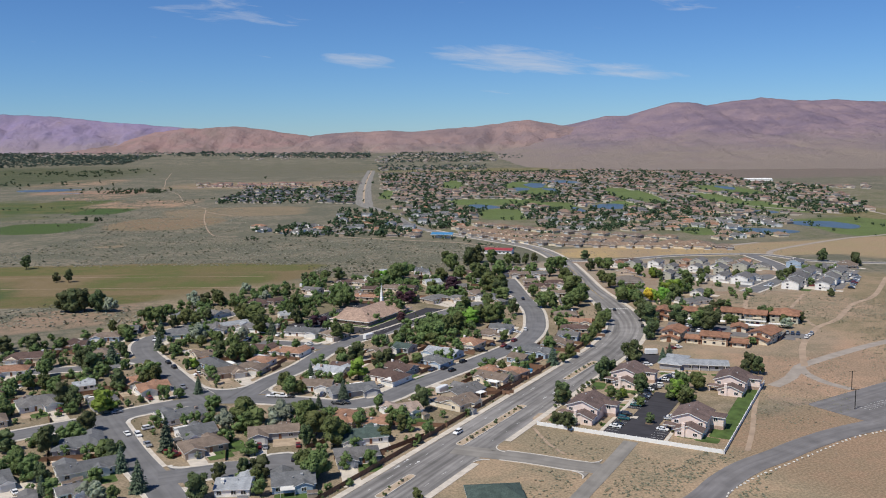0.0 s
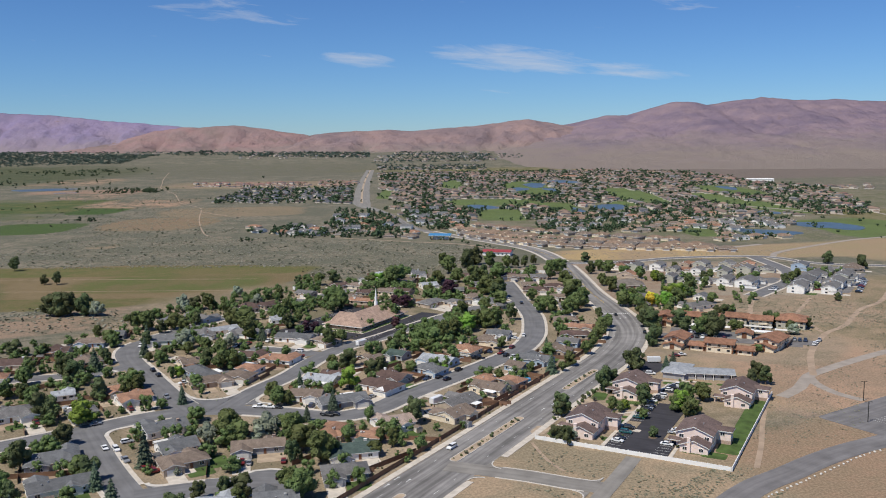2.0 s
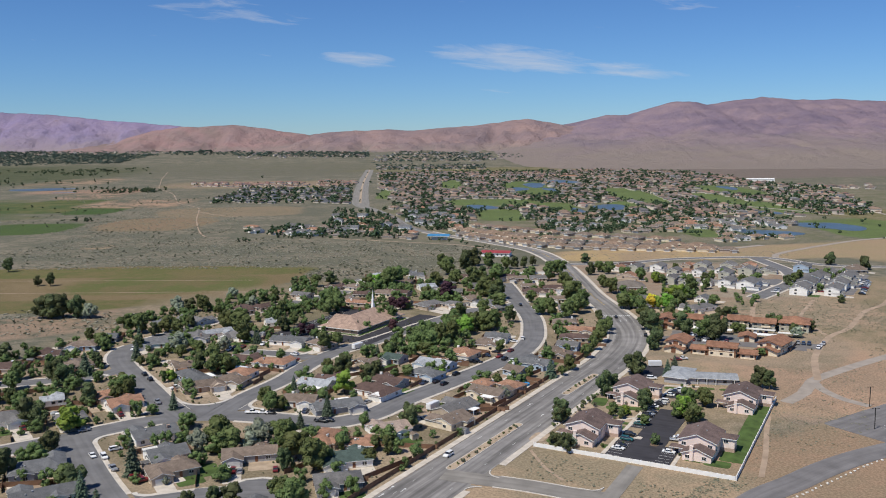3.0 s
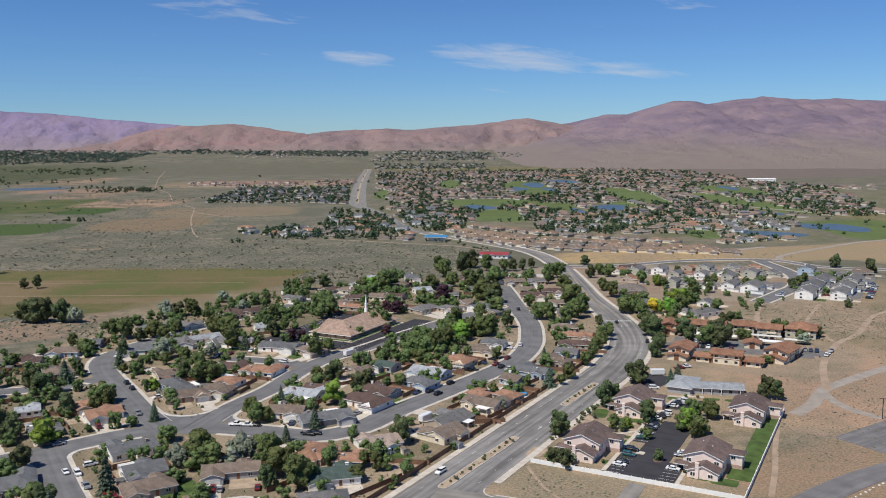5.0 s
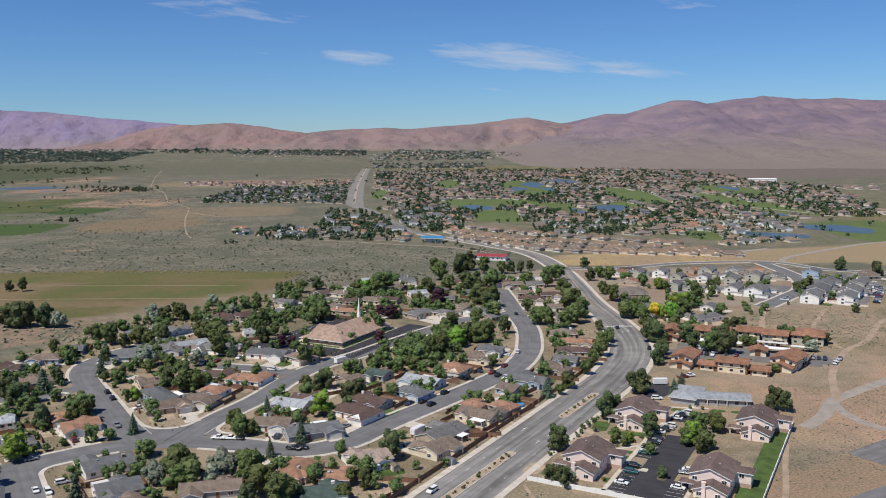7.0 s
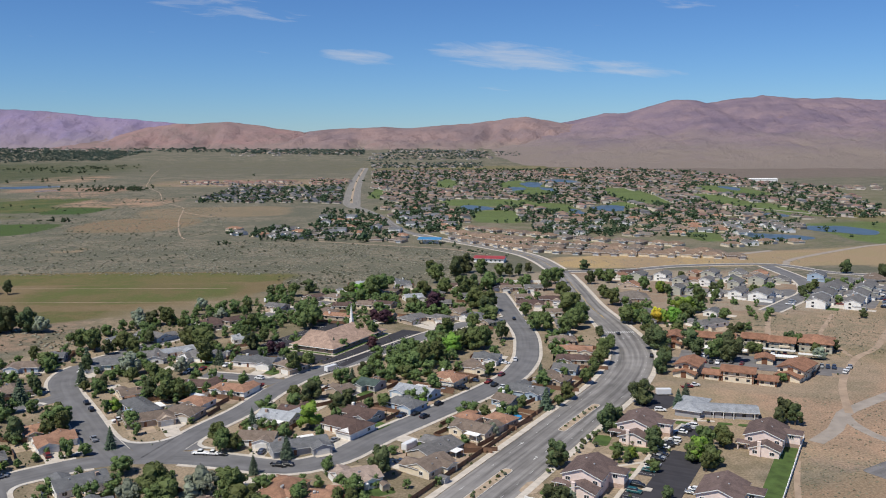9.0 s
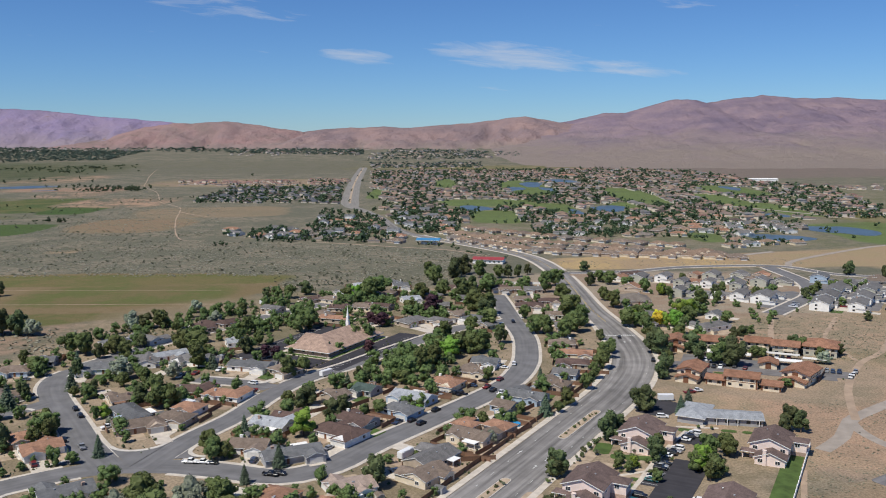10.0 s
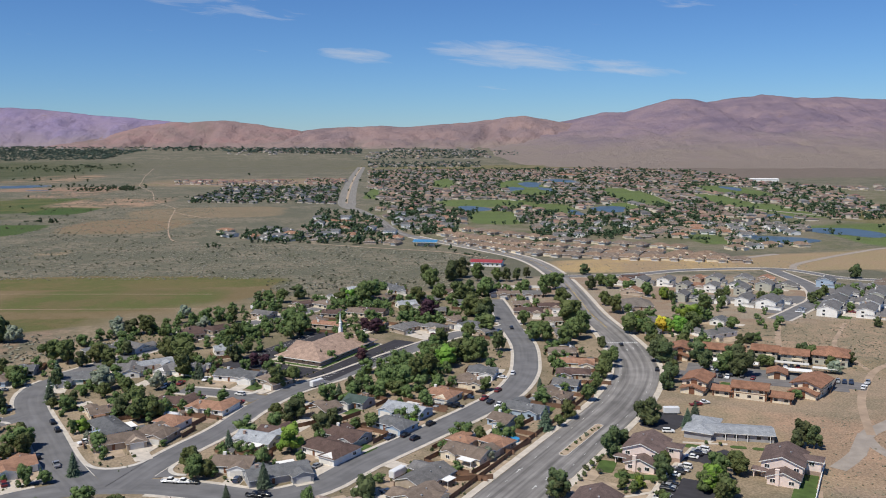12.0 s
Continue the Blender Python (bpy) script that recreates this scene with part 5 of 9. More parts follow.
house(-31.7, 300.2, -168, 15.4, 10.0, "hip", 1, GREY_ROOF, GREY_WALL, 14.0)
house(-50.7, 276.9, 12, 14.0, 12.0, "gable", 1, SLATE, BLUE_WALL, 9.3)
house(-69.2, 273.0, 2, 11.3, 10.0, "gable", 1, PALE_ROOF, WHITE_WALL, 8.7)
house(-40.3, 340.7, 66, 16.1, 10.0, "hip", 1, TERRACOTTA, TAN_WALL, 13.2)
house(-17.7, 350.6, 28, 14.2, 11.0, "gable", 1, PINK_ROOF, WHITE_WALL, 13.3)
house(-26.9, 334.5, -9, 10.2, 8.0, "hip", 1, TERRACOTTA, TAN_WALL, 14.0)
house(-126.3, 582.1, 42, 10.6, 8.0, "gable", 1, DARK_ROOF, TAN_WALL, 12.2)
house(-29.2, 644.8, -23, 18.4, 8.0, "gable", 1, DARK_ROOF, TAN_WALL, 5.0)
house(-23.1, 733.9, 124, 21.0, 8.0, "gable", 1, SLATE, WHITE_WALL, 5.0)
house(61.4, 701.4, -172, 15.9, 8.0, "gable", 1, BROWN_ROOF, TAN_WALL, 4.5)
house(70.0, 642.7, 174, 17.9, 10.0, "hip", 1, DARK_ROOF, TAN_WALL, 5.7)
house(-136.2, 509.8, 104, 18.1, 9.0, "gable", 1, GREY_ROOF, WHITE_WALL, 14.0)
house(-133.2, 259.8, 28, 9.5, 9.0, "gable", 1, GREY_ROOF, WHITE_WALL, 14.0)
house(-184.8, 342.0, -148, 11.2, 11.0, "hip", 1, BROWN_ROOF, CREAM_WALL, 9.6)
house(-205.2, 377.8, -2, 13.2, 10.0, "hip", 1, DARK_ROOF, TAN_WALL, 14.0)
house(-152.0, 280.2, -141, 9.5, 10.0, "gable", 1, SLATE, WHITE_WALL, 14.0)
house(201.4, 731.1, 158, 16.2, 10.0, "hip", 1, TERRACOTTA, TAN_WALL, 5.0)
house(251.7, 728.7, 11, 18.0, 10.0, "hip", 2, BROWN_ROOF, TAN_WALL, 5.0)
house(339.2, 726.2, 10, 16.6, 11.0, "gable", 1, BROWN_ROOF, TAN_WALL, 5.0)
house(170.6, 580.4, 29, 21.0, 10.0, "hip", 1, GREY_ROOF, WHITE_WALL, 5.0)
house(142.7, 663.3, 176, 21.0, 20.0, "hip", 1, TAUPE_ROOF, TAN_WALL, 5.0)
house(163.9, 766.0, -171, 19.2, 9.0, "gable", 1, DARK_ROOF, TAN_WALL, 5.0)
house(260.7, 639.1, -122, 24, 11.9, "gable", 2, GREY_ROOF, WHITE_WALL, 4.0)
house(282.1, 633.7, -122, 24, 10.1, "gable", 2, GREY_ROOF, WHITE_WALL, 4.0)
house(289.0, 683.4, -122, 22, 10.7, "gable", 2, GREY_ROOF, WHITE_WALL, 4.0)
house(313.4, 683.7, -122, 20, 9.9, "gable", 2, GREY_ROOF, SAGE_WALL, 4.0)
house(316.8, 720.2, -122, 22, 9.8, "gable", 1, GREY_ROOF, SAGE_WALL, 4.0)
house(331.6, 723.8, -122, 16, 8.5, "gable", 1, GREY_ROOF, SAGE_WALL, 4.0)
house(301.6, 736.7, -122, 15, 12.0, "gable", 2, SLATE, BLUE_WALL, 4.0)
house(344.0, 734.7, -122, 16, 12.8, "gable", 1, BROWN_ROOF, TAN_WALL, 4.0)
house(218.0, 670.3, -122, 20, 9.2, "gable", 2, GREY_ROOF, WHITE_WALL, 4.0)
house(230.9, 662.3, -122, 22, 12.6, "gable", 2, GREY_ROOF, WHITE_WALL, 4.0)
house(243.9, 676.4, -122, 12, 8.5, "gable", 1, GREY_ROOF, WHITE_WALL, 4.0)
house(204.9, 675.7, -122, 14, 8.5, "gable", 1, GREY_ROOF, WHITE_WALL, 4.0)
house(229.0, 707.4, -122, 16, 8.6, "gable", 2, GREY_ROOF, SAGE_WALL, 4.0)
house(251.4, 723.7, -122, 15, 11.4, "gable", 2, GREY_ROOF, SAGE_WALL, 4.0)
house(192.1, 682.5, -122, 14, 8.5, "gable", 1, GREY_ROOF, SAGE_WALL, 4.0)
house(179.3, 685.3, -122, 13, 8.9, "gable", 2, GREY_ROOF, SAGE_WALL, 4.0)
house(191.8, 722.4, -122, 14, 8.5, "gable", 2, GREY_ROOF, SAGE_WALL, 4.0)
house(210.8, 718.5, -122, 14, 8.5, "gable", 2, GREY_ROOF, WHITE_WALL, 4.0)
house(233.6, 732.9, -122, 14, 10.3, "gable", 1, SLATE, WHITE_WALL, 4.0)
house(164.9, 743.7, -122, 16, 10.6, "gable", 2, GREY_ROOF, SAGE_WALL, 4.0)
house(184.6, 745.5, -122, 16, 9.7, "gable", 2, GREY_ROOF, WHITE_WALL, 4.0)
house(213.5, 762.8, -122, 14, 8.5, "gable", 1, TERRACOTTA, TAN_WALL, 4.0)
house(223.9, 752.2, -122, 16, 10.7, "gable", 2, GREY_ROOF, SAGE_WALL, 4.0)
house(249.0, 763.2, -122, 16, 10.4, "gable", 1, GREY_ROOF, SAGE_WALL, 4.0)
house(265.7, 761.3, -122, 14, 9.2, "gable", 1, TERRACOTTA, TAN_WALL, 4.0)
house(270.1, 730.8, -122, 14, 10.3, "gable", 1, GREY_ROOF, SAGE_WALL, 4.0)
house(138.1, 589.5, -122, 14, 8.5, "gable", 1, GREY_ROOF, GREY_WALL, 4.0)
house(181.9, 611.6, -122, 12, 8.5, "gable", 1, SLATE, WHITE_WALL, 4.0)
house(151.6, 749.5, -122, 14, 10.8, "gable", 1, TERRACOTTA, WHITE_WALL, 4.0)
house(151.2, 709.1, -122, 10, 14.0, "gable", 1, TERRACOTTA, TAN_WALL, 4.0)
house(274.5, 661, -122, 22, 12.5, "gable", 2, GREY_ROOF, WHITE_WALL, 4.0)
house(302.5, 706, -122, 20, 12.5, "gable", 1, GREY_ROOF, WHITE_WALL, 4.0)
house(295.5, 656, -122, 22, 12.5, "gable", 2, GREY_ROOF, WHITE_WALL, 4.0)
house(323, 700, -122, 20, 12.5, "gable", 1, GREY_ROOF, WHITE_WALL, 4.0)
for row in ((130.3, 481.1, -30, 10.5, 15, "front", 2, CREAM_WALL), (149.2, 467.1, -26, 14.3, 10, "long", 2, CREAM_WALL), (138.6, 471.4, -27, 7.6, 8, "long", 1, CREAM_WALL), (160.4, 460.6, -27, 8.2, 8, "long", 1, CREAM_WALL),
            (179.2, 474.6, -40, 12, 18, "front", 2, CREAM_WALL), (172.6, 497.6, -22, 8, 9, "front", 1, CREAM_WALL), (159.6, 534.7, -24, 20, 11, "long", 2, SAGE_WALL), (180.0, 532.3, -25, 12, 11, "long", 2, SAGE_WALL),
            (191.6, 524.0, -25, 12.5, 11, "long", 2, SAGE_WALL), (209.8, 523.8, -27, 16, 17, "hip", 2, SAGE_WALL), (138.5, 538.3, -20, 8.5, 14, "front", 2, CREAM_WALL)):
    apartment(*row)
slab("car_park", 163.5, 503.5, 54, 17, -24, 0.045, STREET, "dark asphalt car park of the apartments", "car park", 2)
slab("car_park", 199.5, 484, 17, 13, -30, 0.049, PALE_LOT, "worn asphalt parking corner beside the apartments", "car park", 2)
slab("car_park", 104, 435, 14, 22, -40, 0.05, LOT, "worn asphalt pad beside the white trailer", "car park", 2)
carport(157.5, 519.3, -24, 17), carport(184.5, 514.2, -24, 19), carport(197.8, 503.5, -24, 11)
slab("lawn", 146, 485.5, 8, 6, -27, 0.06, LAWN, "small green lawn between apartment blocks", "lawn", 1.5)
for x_, y_ in ((56.5, 343), (84, 391), (95, 326), (128, 378)):
    condo(x_, y_, -28)

slab("apartment_lot", 160, 492, 80, 13, -20, 0.10, PALE_LOT, "grey asphalt car park between apartment blocks", "car park", 1)
slab("apartment_lot", 138, 500, 16, 46, -20, 0.104, PALE_LOT, "grey asphalt car park between apartment blocks", "car park", 1)
for x_, y_, ln_ in ((157, 517, 26), (182, 501, 16)):
    e = tagged(new("carport"), "long flat white carport roof on thin posts", "carport", "carports")
    e.matrix_basis = pose(x_, y_, 0, 0, 0, -22)
    part("roof", box_mesh("roof", TRIM, (-ln_ / 2, ln_ / 2, -2.6, 2.6, 2.4, 2.65)), e)
    for q in range(int(ln_ / 5) + 1):
        part("post", box_mesh("post", VENT, (-0.08, 0.08, -0.08, 0.08, 0, 2.4)), e, pose(-ln_ / 2 + 0.5 + q * (ln_ - 1) / max(1, int(ln_ / 5)), 2.0, 0))

# ---- church, long grey building, roadside buildings ----
church = tagged(new("church"), "brick church under a broad pinkish-tan roof with a white steeple", "church")
church.matrix_basis = pose(-46, 549, 0, 0, 0, 62)
part("wall", wall_mesh(50, 26, 3.0, "hip", BRICK), church)
part("roof", roof_mesh(50, 26, 3.0, "hip", CHURCH_ROOF, 1.6, 0.35, 0.38), church)
part("cross_wall", wall_mesh(13, 17, 3.0, "gable", BRICK, 0.36), church, pose(-6, 7.5, 0, 0, 0, 90))
part("cross_roof", roof_mesh(16, 17, 3.0, "gable", CHURCH_ROOF, 1.2, 0.3, 0.36, 1.0), church, pose(-6, 6.5, 0, 0, 0, 90))
st = part("steeple", bevelled("steeple", TRIM, [(-0.9, 0.9, -0.9, 0.9, 0, 3.6), (-0.62, 0.62, -0.62, 0.62, 3.6, 6.2), (-0.75, 0.75, -0.75, 0.75, 6.2, 6.5)], 0.06), church, pose(16.5, 3, 6.0), "white steeple tower")
part("spire", mesh_of("spire", [(-0.5, -0.5, 6.5), (0.5, -0.5, 6.5), (0.5, 0.5, 6.5), (-0.5, 0.5, 6.5), (0, 0, 12.8)], [(0, 1, 4), (1, 2, 4), (2, 3, 4), (3, 0, 4), (3, 2, 1, 0)], TRIM), st)
for i in range(9):
    window(church, -20 + i * 5, -13.03, 1.7, 180)
    window(church, -20 + i * 5, 13.03, 1.7, 0)
for i in range(4):
    window(church, -25.03, -9 + i * 6, 1.7, 90)
part("walkway", box_mesh("walkway", CONCRETE, (-29.5, 28, -17, 17, 0, 0.12)), church)
part("lawn_strip", box_mesh("lawn_strip", LAWN, (-28, 26, -16.6, -14.2, 0.12, 0.15)), church)
part("lawn_strip", box_mesh("lawn_strip", LAWN, (-28.8, -26.2, -13.5, 15, 0.12, 0.15)), church)
ca, sa = math.cos(radians(62)), math.sin(radians(62))


def at_church(u, v):
    return -46 + u * ca - v * sa, 549 + u * sa + v * ca


slab("church_lot", *at_church(-2, -25), 84, 15, 62, 0.10, LOT, "dark fresh asphalt church car park with white bays", "car park")
slab("church_lot", *at_church(-39, 2), 17, 38, 62, 0.104, LOT, "dark fresh asphalt church car park with white bays", "car park")
slab("church_lot", *at_church(-2, 26), 90, 16, 62, 0.108, LOT, "dark fresh asphalt church car park with white bays", "car park")


def bays(cx, cy, turn, n, pitch, length, label="white painted parking bay lines"):
    rows = [(-length / 2, length / 2, (i - n / 2) * pitch - 0.06, (i - n / 2) * pitch + 0.06, 0.0, 0.012) for i in range(n + 1)]
    ob = tagged(new("bay_lines", box_mesh("bay_lines", PAINT_WHITE, *rows)), label, "road marking", kind="structure")
    ob.matrix_basis = pose(cx, cy, 0.118, 0, 0, turn)


bays(*at_church(-39, 9), 62, 9, 2.8, 5), bays(*at_church(8, -29.5), 152, 16, 2.8, 5), bays(*at_church(-36, -26), 152, 6, 2.8, 5), bays(*at_church(0, 30), 152, 18, 2.8, 5)

grey = tagged(new("care_home"), "long low grey building with a pale metal roof", "building")
grey.matrix_basis = pose(126.5, 417.5, 0, 0, 0, -12)
part("wall", wall_mesh(25, 10, 3.0, "gable", GREY_WALL, 0.2), grey)
part("roof", roof_mesh(25, 10, 3.0, "gable", PALE_ROOF, 0.9, 0.2, 0.2, 0.6), grey)
part("wing_wall", wall_mesh(19, 10, 3.0, "hip", GREY_WALL, 0.2), grey, pose(-12.5, 3.2, 0, 0, 0, 74))
part("wing_roof", roof_mesh(19, 10, 3.0, "hip", PALE_ROOF, 0.9, 0.2, 0.26), grey, pose(-12.5, 3.2, 0, 0, 0, 74))
for i in range(5):
    window(grey, -5 + i * 4, -5.03, 1.6, 180)
    if i != 3:
        part("post", box_mesh("post", TRIM, (-0.12, 0.12, -0.12, 0.12, 0, 2.8)), grey, pose(-5 + i * 4, -5.7, 0))

red = tagged(new("roadside_hall"), "large low building with a red metal roof", "building")
red.matrix_basis = pose(55, 846, 0, 0, 0, -14)
part("wall", wall_mesh(27, 14, 3.6, "gable", WHITE_WALL, 0.22), red)
part("roof", roof_mesh(27, 14, 3.6, "gable", RED_METAL, 0.8, 0.15, 0.22, 0.6), red)
for i in range(6):
    window(red, -10 + i * 4, -7.03, 1.8, 180)
blue = tagged(new("canopy"), "open canopy with a bright blue metal roof", "canopy")
blue.matrix_basis = pose(0, 978, 0, 0, 0, -12)
part("roof", roof_mesh(24, 15, 4.6, "gable", BLUE_METAL, 0.6, 0.25, 0.22, 0.5), blue)
for px in (-10, -3.5, 3.5, 10):
    for py in (-6.5, 6.5):
        part("post", box_mesh("post", VENT, (-0.25, 0.25, -0.25, 0.25, 0, 4.6)), blue, pose(px, py, 0))
part("counter", box_mesh("counter", WHITE_WALL, (-8, 8, -2, 2, 0, 2.8)), blue)
shop = tagged(new("corner_building"), "dark green-roofed low building at the edge of the stub road", "building")
shop.matrix_basis = pose(15.5, 262, 0, 0, 0, 5)
part("wall", wall_mesh(17, 13, 3.2, "hip", TAN_WALL), shop)
part("roof", roof_mesh(17, 13, 3.2, "hip", GREEN_ROOF, 0.7, 0.22, 0.38), shop)
for i in range(4):
    window(shop, -6 + i * 4, 6.53, 1.6, 0)

slab("court_paving", 300, 683, 46, 104, -32, 0.096, PALE_LOT, "grey asphalt yard under the townhouse rows", "pavement", 3)
slab("court_paving", 246, 664, 22, 60, -32, 0.10, STREET, "grey asphalt court between white houses", "pavement", 4)
slab("court_paving", 224, 684, 90, 9, 14, 0.104, STREET, "grey asphalt lane between white houses", "pavement", 2)

# ---- condominium grounds ----
cb, sb = math.cos(radians(-28)), math.sin(radians(-28))


def at_condo(u, v):
    """u along the white wall, v away from it."""
    return 37 + u * cb - v * sb, 335 + u * sb + v * cb


ww_ = tagged(new("wall_white_north", box_mesh("wall_white_north", TRIM, (-19, 19, -0.15, 0.15, 0, 1.9))), "long white garden wall behind the trees", "wall", kind="structure")
ww_.matrix_basis = pose(73, 735, 0, 0, 0, -3)
for nm, u0, v0, turn_, cnt in (("wall_white_south", 0, 0, -28, 18), ("wall_white_east", 72, 0, 62, 25)):
    ob = tagged(new(nm), "low white masonry wall round the condominiums", "wall", kind="structure")
    ob.matrix_basis = pose(*at_condo(u0, v0), 0, 0, 0, turn_)
    panel, pier = box_mesh("panel", TRIM, (0, 3.7, -0.1, 0.1, 0, 1.5)), box_mesh("pier", TRIM, (-0.3, 0, -0.17, 0.17, 0, 1.65))
    for i in range(cnt):
        part("panel", panel, ob, pose(i * 4.0, 0, 0))
        part("pier", pier, ob, pose(i * 4.0, 0, 0))
slab("condo_lot", *at_condo(37, 33), 12.5, 64, -28, 0.10, LOT, "dark asphalt car park of the condominiums", "car park")
slab("condo_lot", 112, 396, 8, 17, -58, 0.108, LOT, "dark asphalt lane behind the condominiums", "car park")
slab("condo_lot", 106, 399, 5.4, 14, -40, 0.112, LOT, "dark asphalt parking bays", "car park")
slab("planting_bed", 82, 336, 3.2, 5, -28, 0.14, MULCH, "small mulched planting island in the car park", "garden", 1.4)
slab("pavement", 108.5, 406, 1.6, 26, -45, 0.137, CONCRETE, "pale concrete walk behind the parking bays", "pavement")
for gx_, gy_, gw_, gd_ in ((70, 350, 9, 8), (76, 362, 8, 7), (84, 378, 6, 9), (46, 336, 9, 7), (58, 372, 8, 12), (40, 345, 6, 10)):
    slab("gravel_yard", gx_, gy_, gw_, gd_, -28, 0.085, GRAVEL, "pale gravel bed beside the condominiums", "garden", 2.0)
slab("condo_lot", *at_condo(28.5, 14), 5.6, 21, -28, 0.104, LOT, "dark asphalt parking bays", "car park")
slab("condo_lot", *at_condo(28.5, 47), 5.6, 20, -28, 0.104, LOT, "dark asphalt parking bays", "car park")
slab("condo_lot", *at_condo(46, 12), 6, 18, -28, 0.104, LOT, "dark asphalt parking bays", "car park")
bays(*at_condo(28.5, 14), -28, 7, 2.8, 5.2), bays(*at_condo(46, 10), -28, 5, 2.8, 5.2), bays(*at_condo(28.5, 47), -28, 6, 2.8, 5.2)
for u, v, w, d in ((24.8, 30, 1.5, 56), (31.8, 26, 3, 3), (50, 12, 1.4, 18), (24.5, 3, 8, 2)):
    slab("pavement", *at_condo(u, v), w, d, -28, 0.135, CONCRETE, "pale concrete walk beside the car park", "pavement")
for x_, y_, w, d, a in ((71, 388.5, 6, 11, -20), (80.5, 379, 17, 4.6, -12), (108, 406.5, 9, 4, -28), (76.5, 359.5, 4.5, 3, -28), (73.6, 354, 2.8, 5, -28), (46, 341, 7, 6, -28), (66, 333, 9, 4, -28),
                        (138, 380, 6.5, 24, -28), (124.5, 354, 7, 36, -28), (110, 328, 9, 24, -28), (99, 316, 9, 6, -28), (92, 320, 7, 4, -28), (123, 406, 6, 3, -14), (130, 404, 5, 3, -14)):
    slab("lawn", x_, y_, w, d, a, 0.09 + 0.004 * (x_ % 3), LAWN, "green mown lawn by the condominiums", "lawn", 1.5)
for x_, y_, w, d, a in ((64.5, 381, 5, 9, -28), (61, 372, 6, 9, -28), (70, 372, 10, 4, -24), (79, 368, 9, 3.4, -28), (90, 374, 4, 3, -28), (84, 361, 3, 5, -28)):
    slab("gravel_yard", x_, y_, w, d, a, 0.083, GRAVEL, "pale gravel bed beside the condominiums", "garden", 1.2)
for x0_, y0_, x1_, y1_ in ((74, 352, 82.3, 366), (82.3, 366, 95.1, 389.5), (95.1, 389.5, 106.5, 406.5), (72, 363, 82.3, 366.5), (104, 411.5, 120, 409)):
    slab("pavement", (x0_ + x1_) / 2, (y0_ + y1_) / 2, math.hypot(x1_ - x0_, y1_ - y0_), 1.5, math.degrees(math.atan2(y1_ - y0_, x1_ - x0_)), 0.138, CONCRETE, "pale concrete walk beside the car park", "pavement")

# ---- lawns and gravel of the gardens ----
for x_, y_, w, d, a in ((-167, 357, 16, 7, 35), (-189, 367, 10, 8, 35), (-89, 345, 12, 6, 30), (-79, 315, 7, 12, 20), (-7, 415, 12, 8, 55), (43, 581, 9, 12, 80), (66, 551, 9, 8, 80), (-66, 433, 12, 6, 45),
                        (-120, 264, 10, 8, 40), (-108, 262, 12, 6, 60), (-58, 398, 8, 6, 45), (70, 345, 3, 3, 0), (-2, 403, 7, 5, 55), (12, 640, 10, 12, 30), (-140, 560, 12, 8, 40), (30, 560, 10, 6, 30), (-45, 610, 16, 8, 30)):
    if clear_of_roads(x_, y_, min(w, d) / 2):
        slab("lawn", x_, y_, w, d, a, 0.07, LAWN, "green watered front lawn", "lawn", 2.0)
for x_, y_, w, d, a in ((-96, 391, 20, 10, 30), (-72, 300, 13, 9, 20), (-146, 384, 20, 9, 30), (-99, 296, 12, 6, 20), (-8, 402, 10, 7, 55), (12, 346, 20, 12, 58), (30, 388, 18, 9, 58), (52, 520, 7, 20, 85), (44, 496, 7, 12, 70), (-8, 330, 16, 10, 58), (-122, 436, 9, 9, 30), (58, 428, 16, 9, 58), (75, 458, 10, 9, 58)):
    if clear_of_roads(x_, y_, min(w, d) / 2):
        slab("gravel_yard", x_, y_, w, d, a, 0.06, GRAVEL, "tan gravel garden", "garden", 2.0)

# ---- fences ----
boards = [(i * 0.1, 0.015 if i // 2 % 2 else 0.03) for i in range(25)]
PANEL = grooved("panel", FENCE_WOOD, 1.8, boards + [(x, -y) for x, y in boards[::-1]], "z")
POST = box_mesh("post", FENCE_WOOD, (-0.06, 0.06, -0.06, 0.06, 0, 1.9))


def fence(*points, label="brown wooden board fence between gardens"):
    e = tagged(new("fence"), label, "fence", "garden fences")
    for (xa, ya), (xb, yb) in zip(points, points[1:]):
        length = math.hypot(xb - xa, yb - ya)
        a = math.degrees(math.atan2(yb - ya, xb - xa))
        k = max(1, round(length / 3.6))
        for i in range(k):
            m = pose(xa + (xb - xa) * i / k, ya + (yb - ya) * i / k, 0, 0, 0, a)
            if not clear_of_roads(m.translation.x, m.translation.y, 0.8):
                continue
            part("panel", PANEL, e, m @ Matrix.Diagonal((length / k / 2.4, 1, 1, 1)))
            if m.translation.y < 420:
                part("post", POST, e, m)


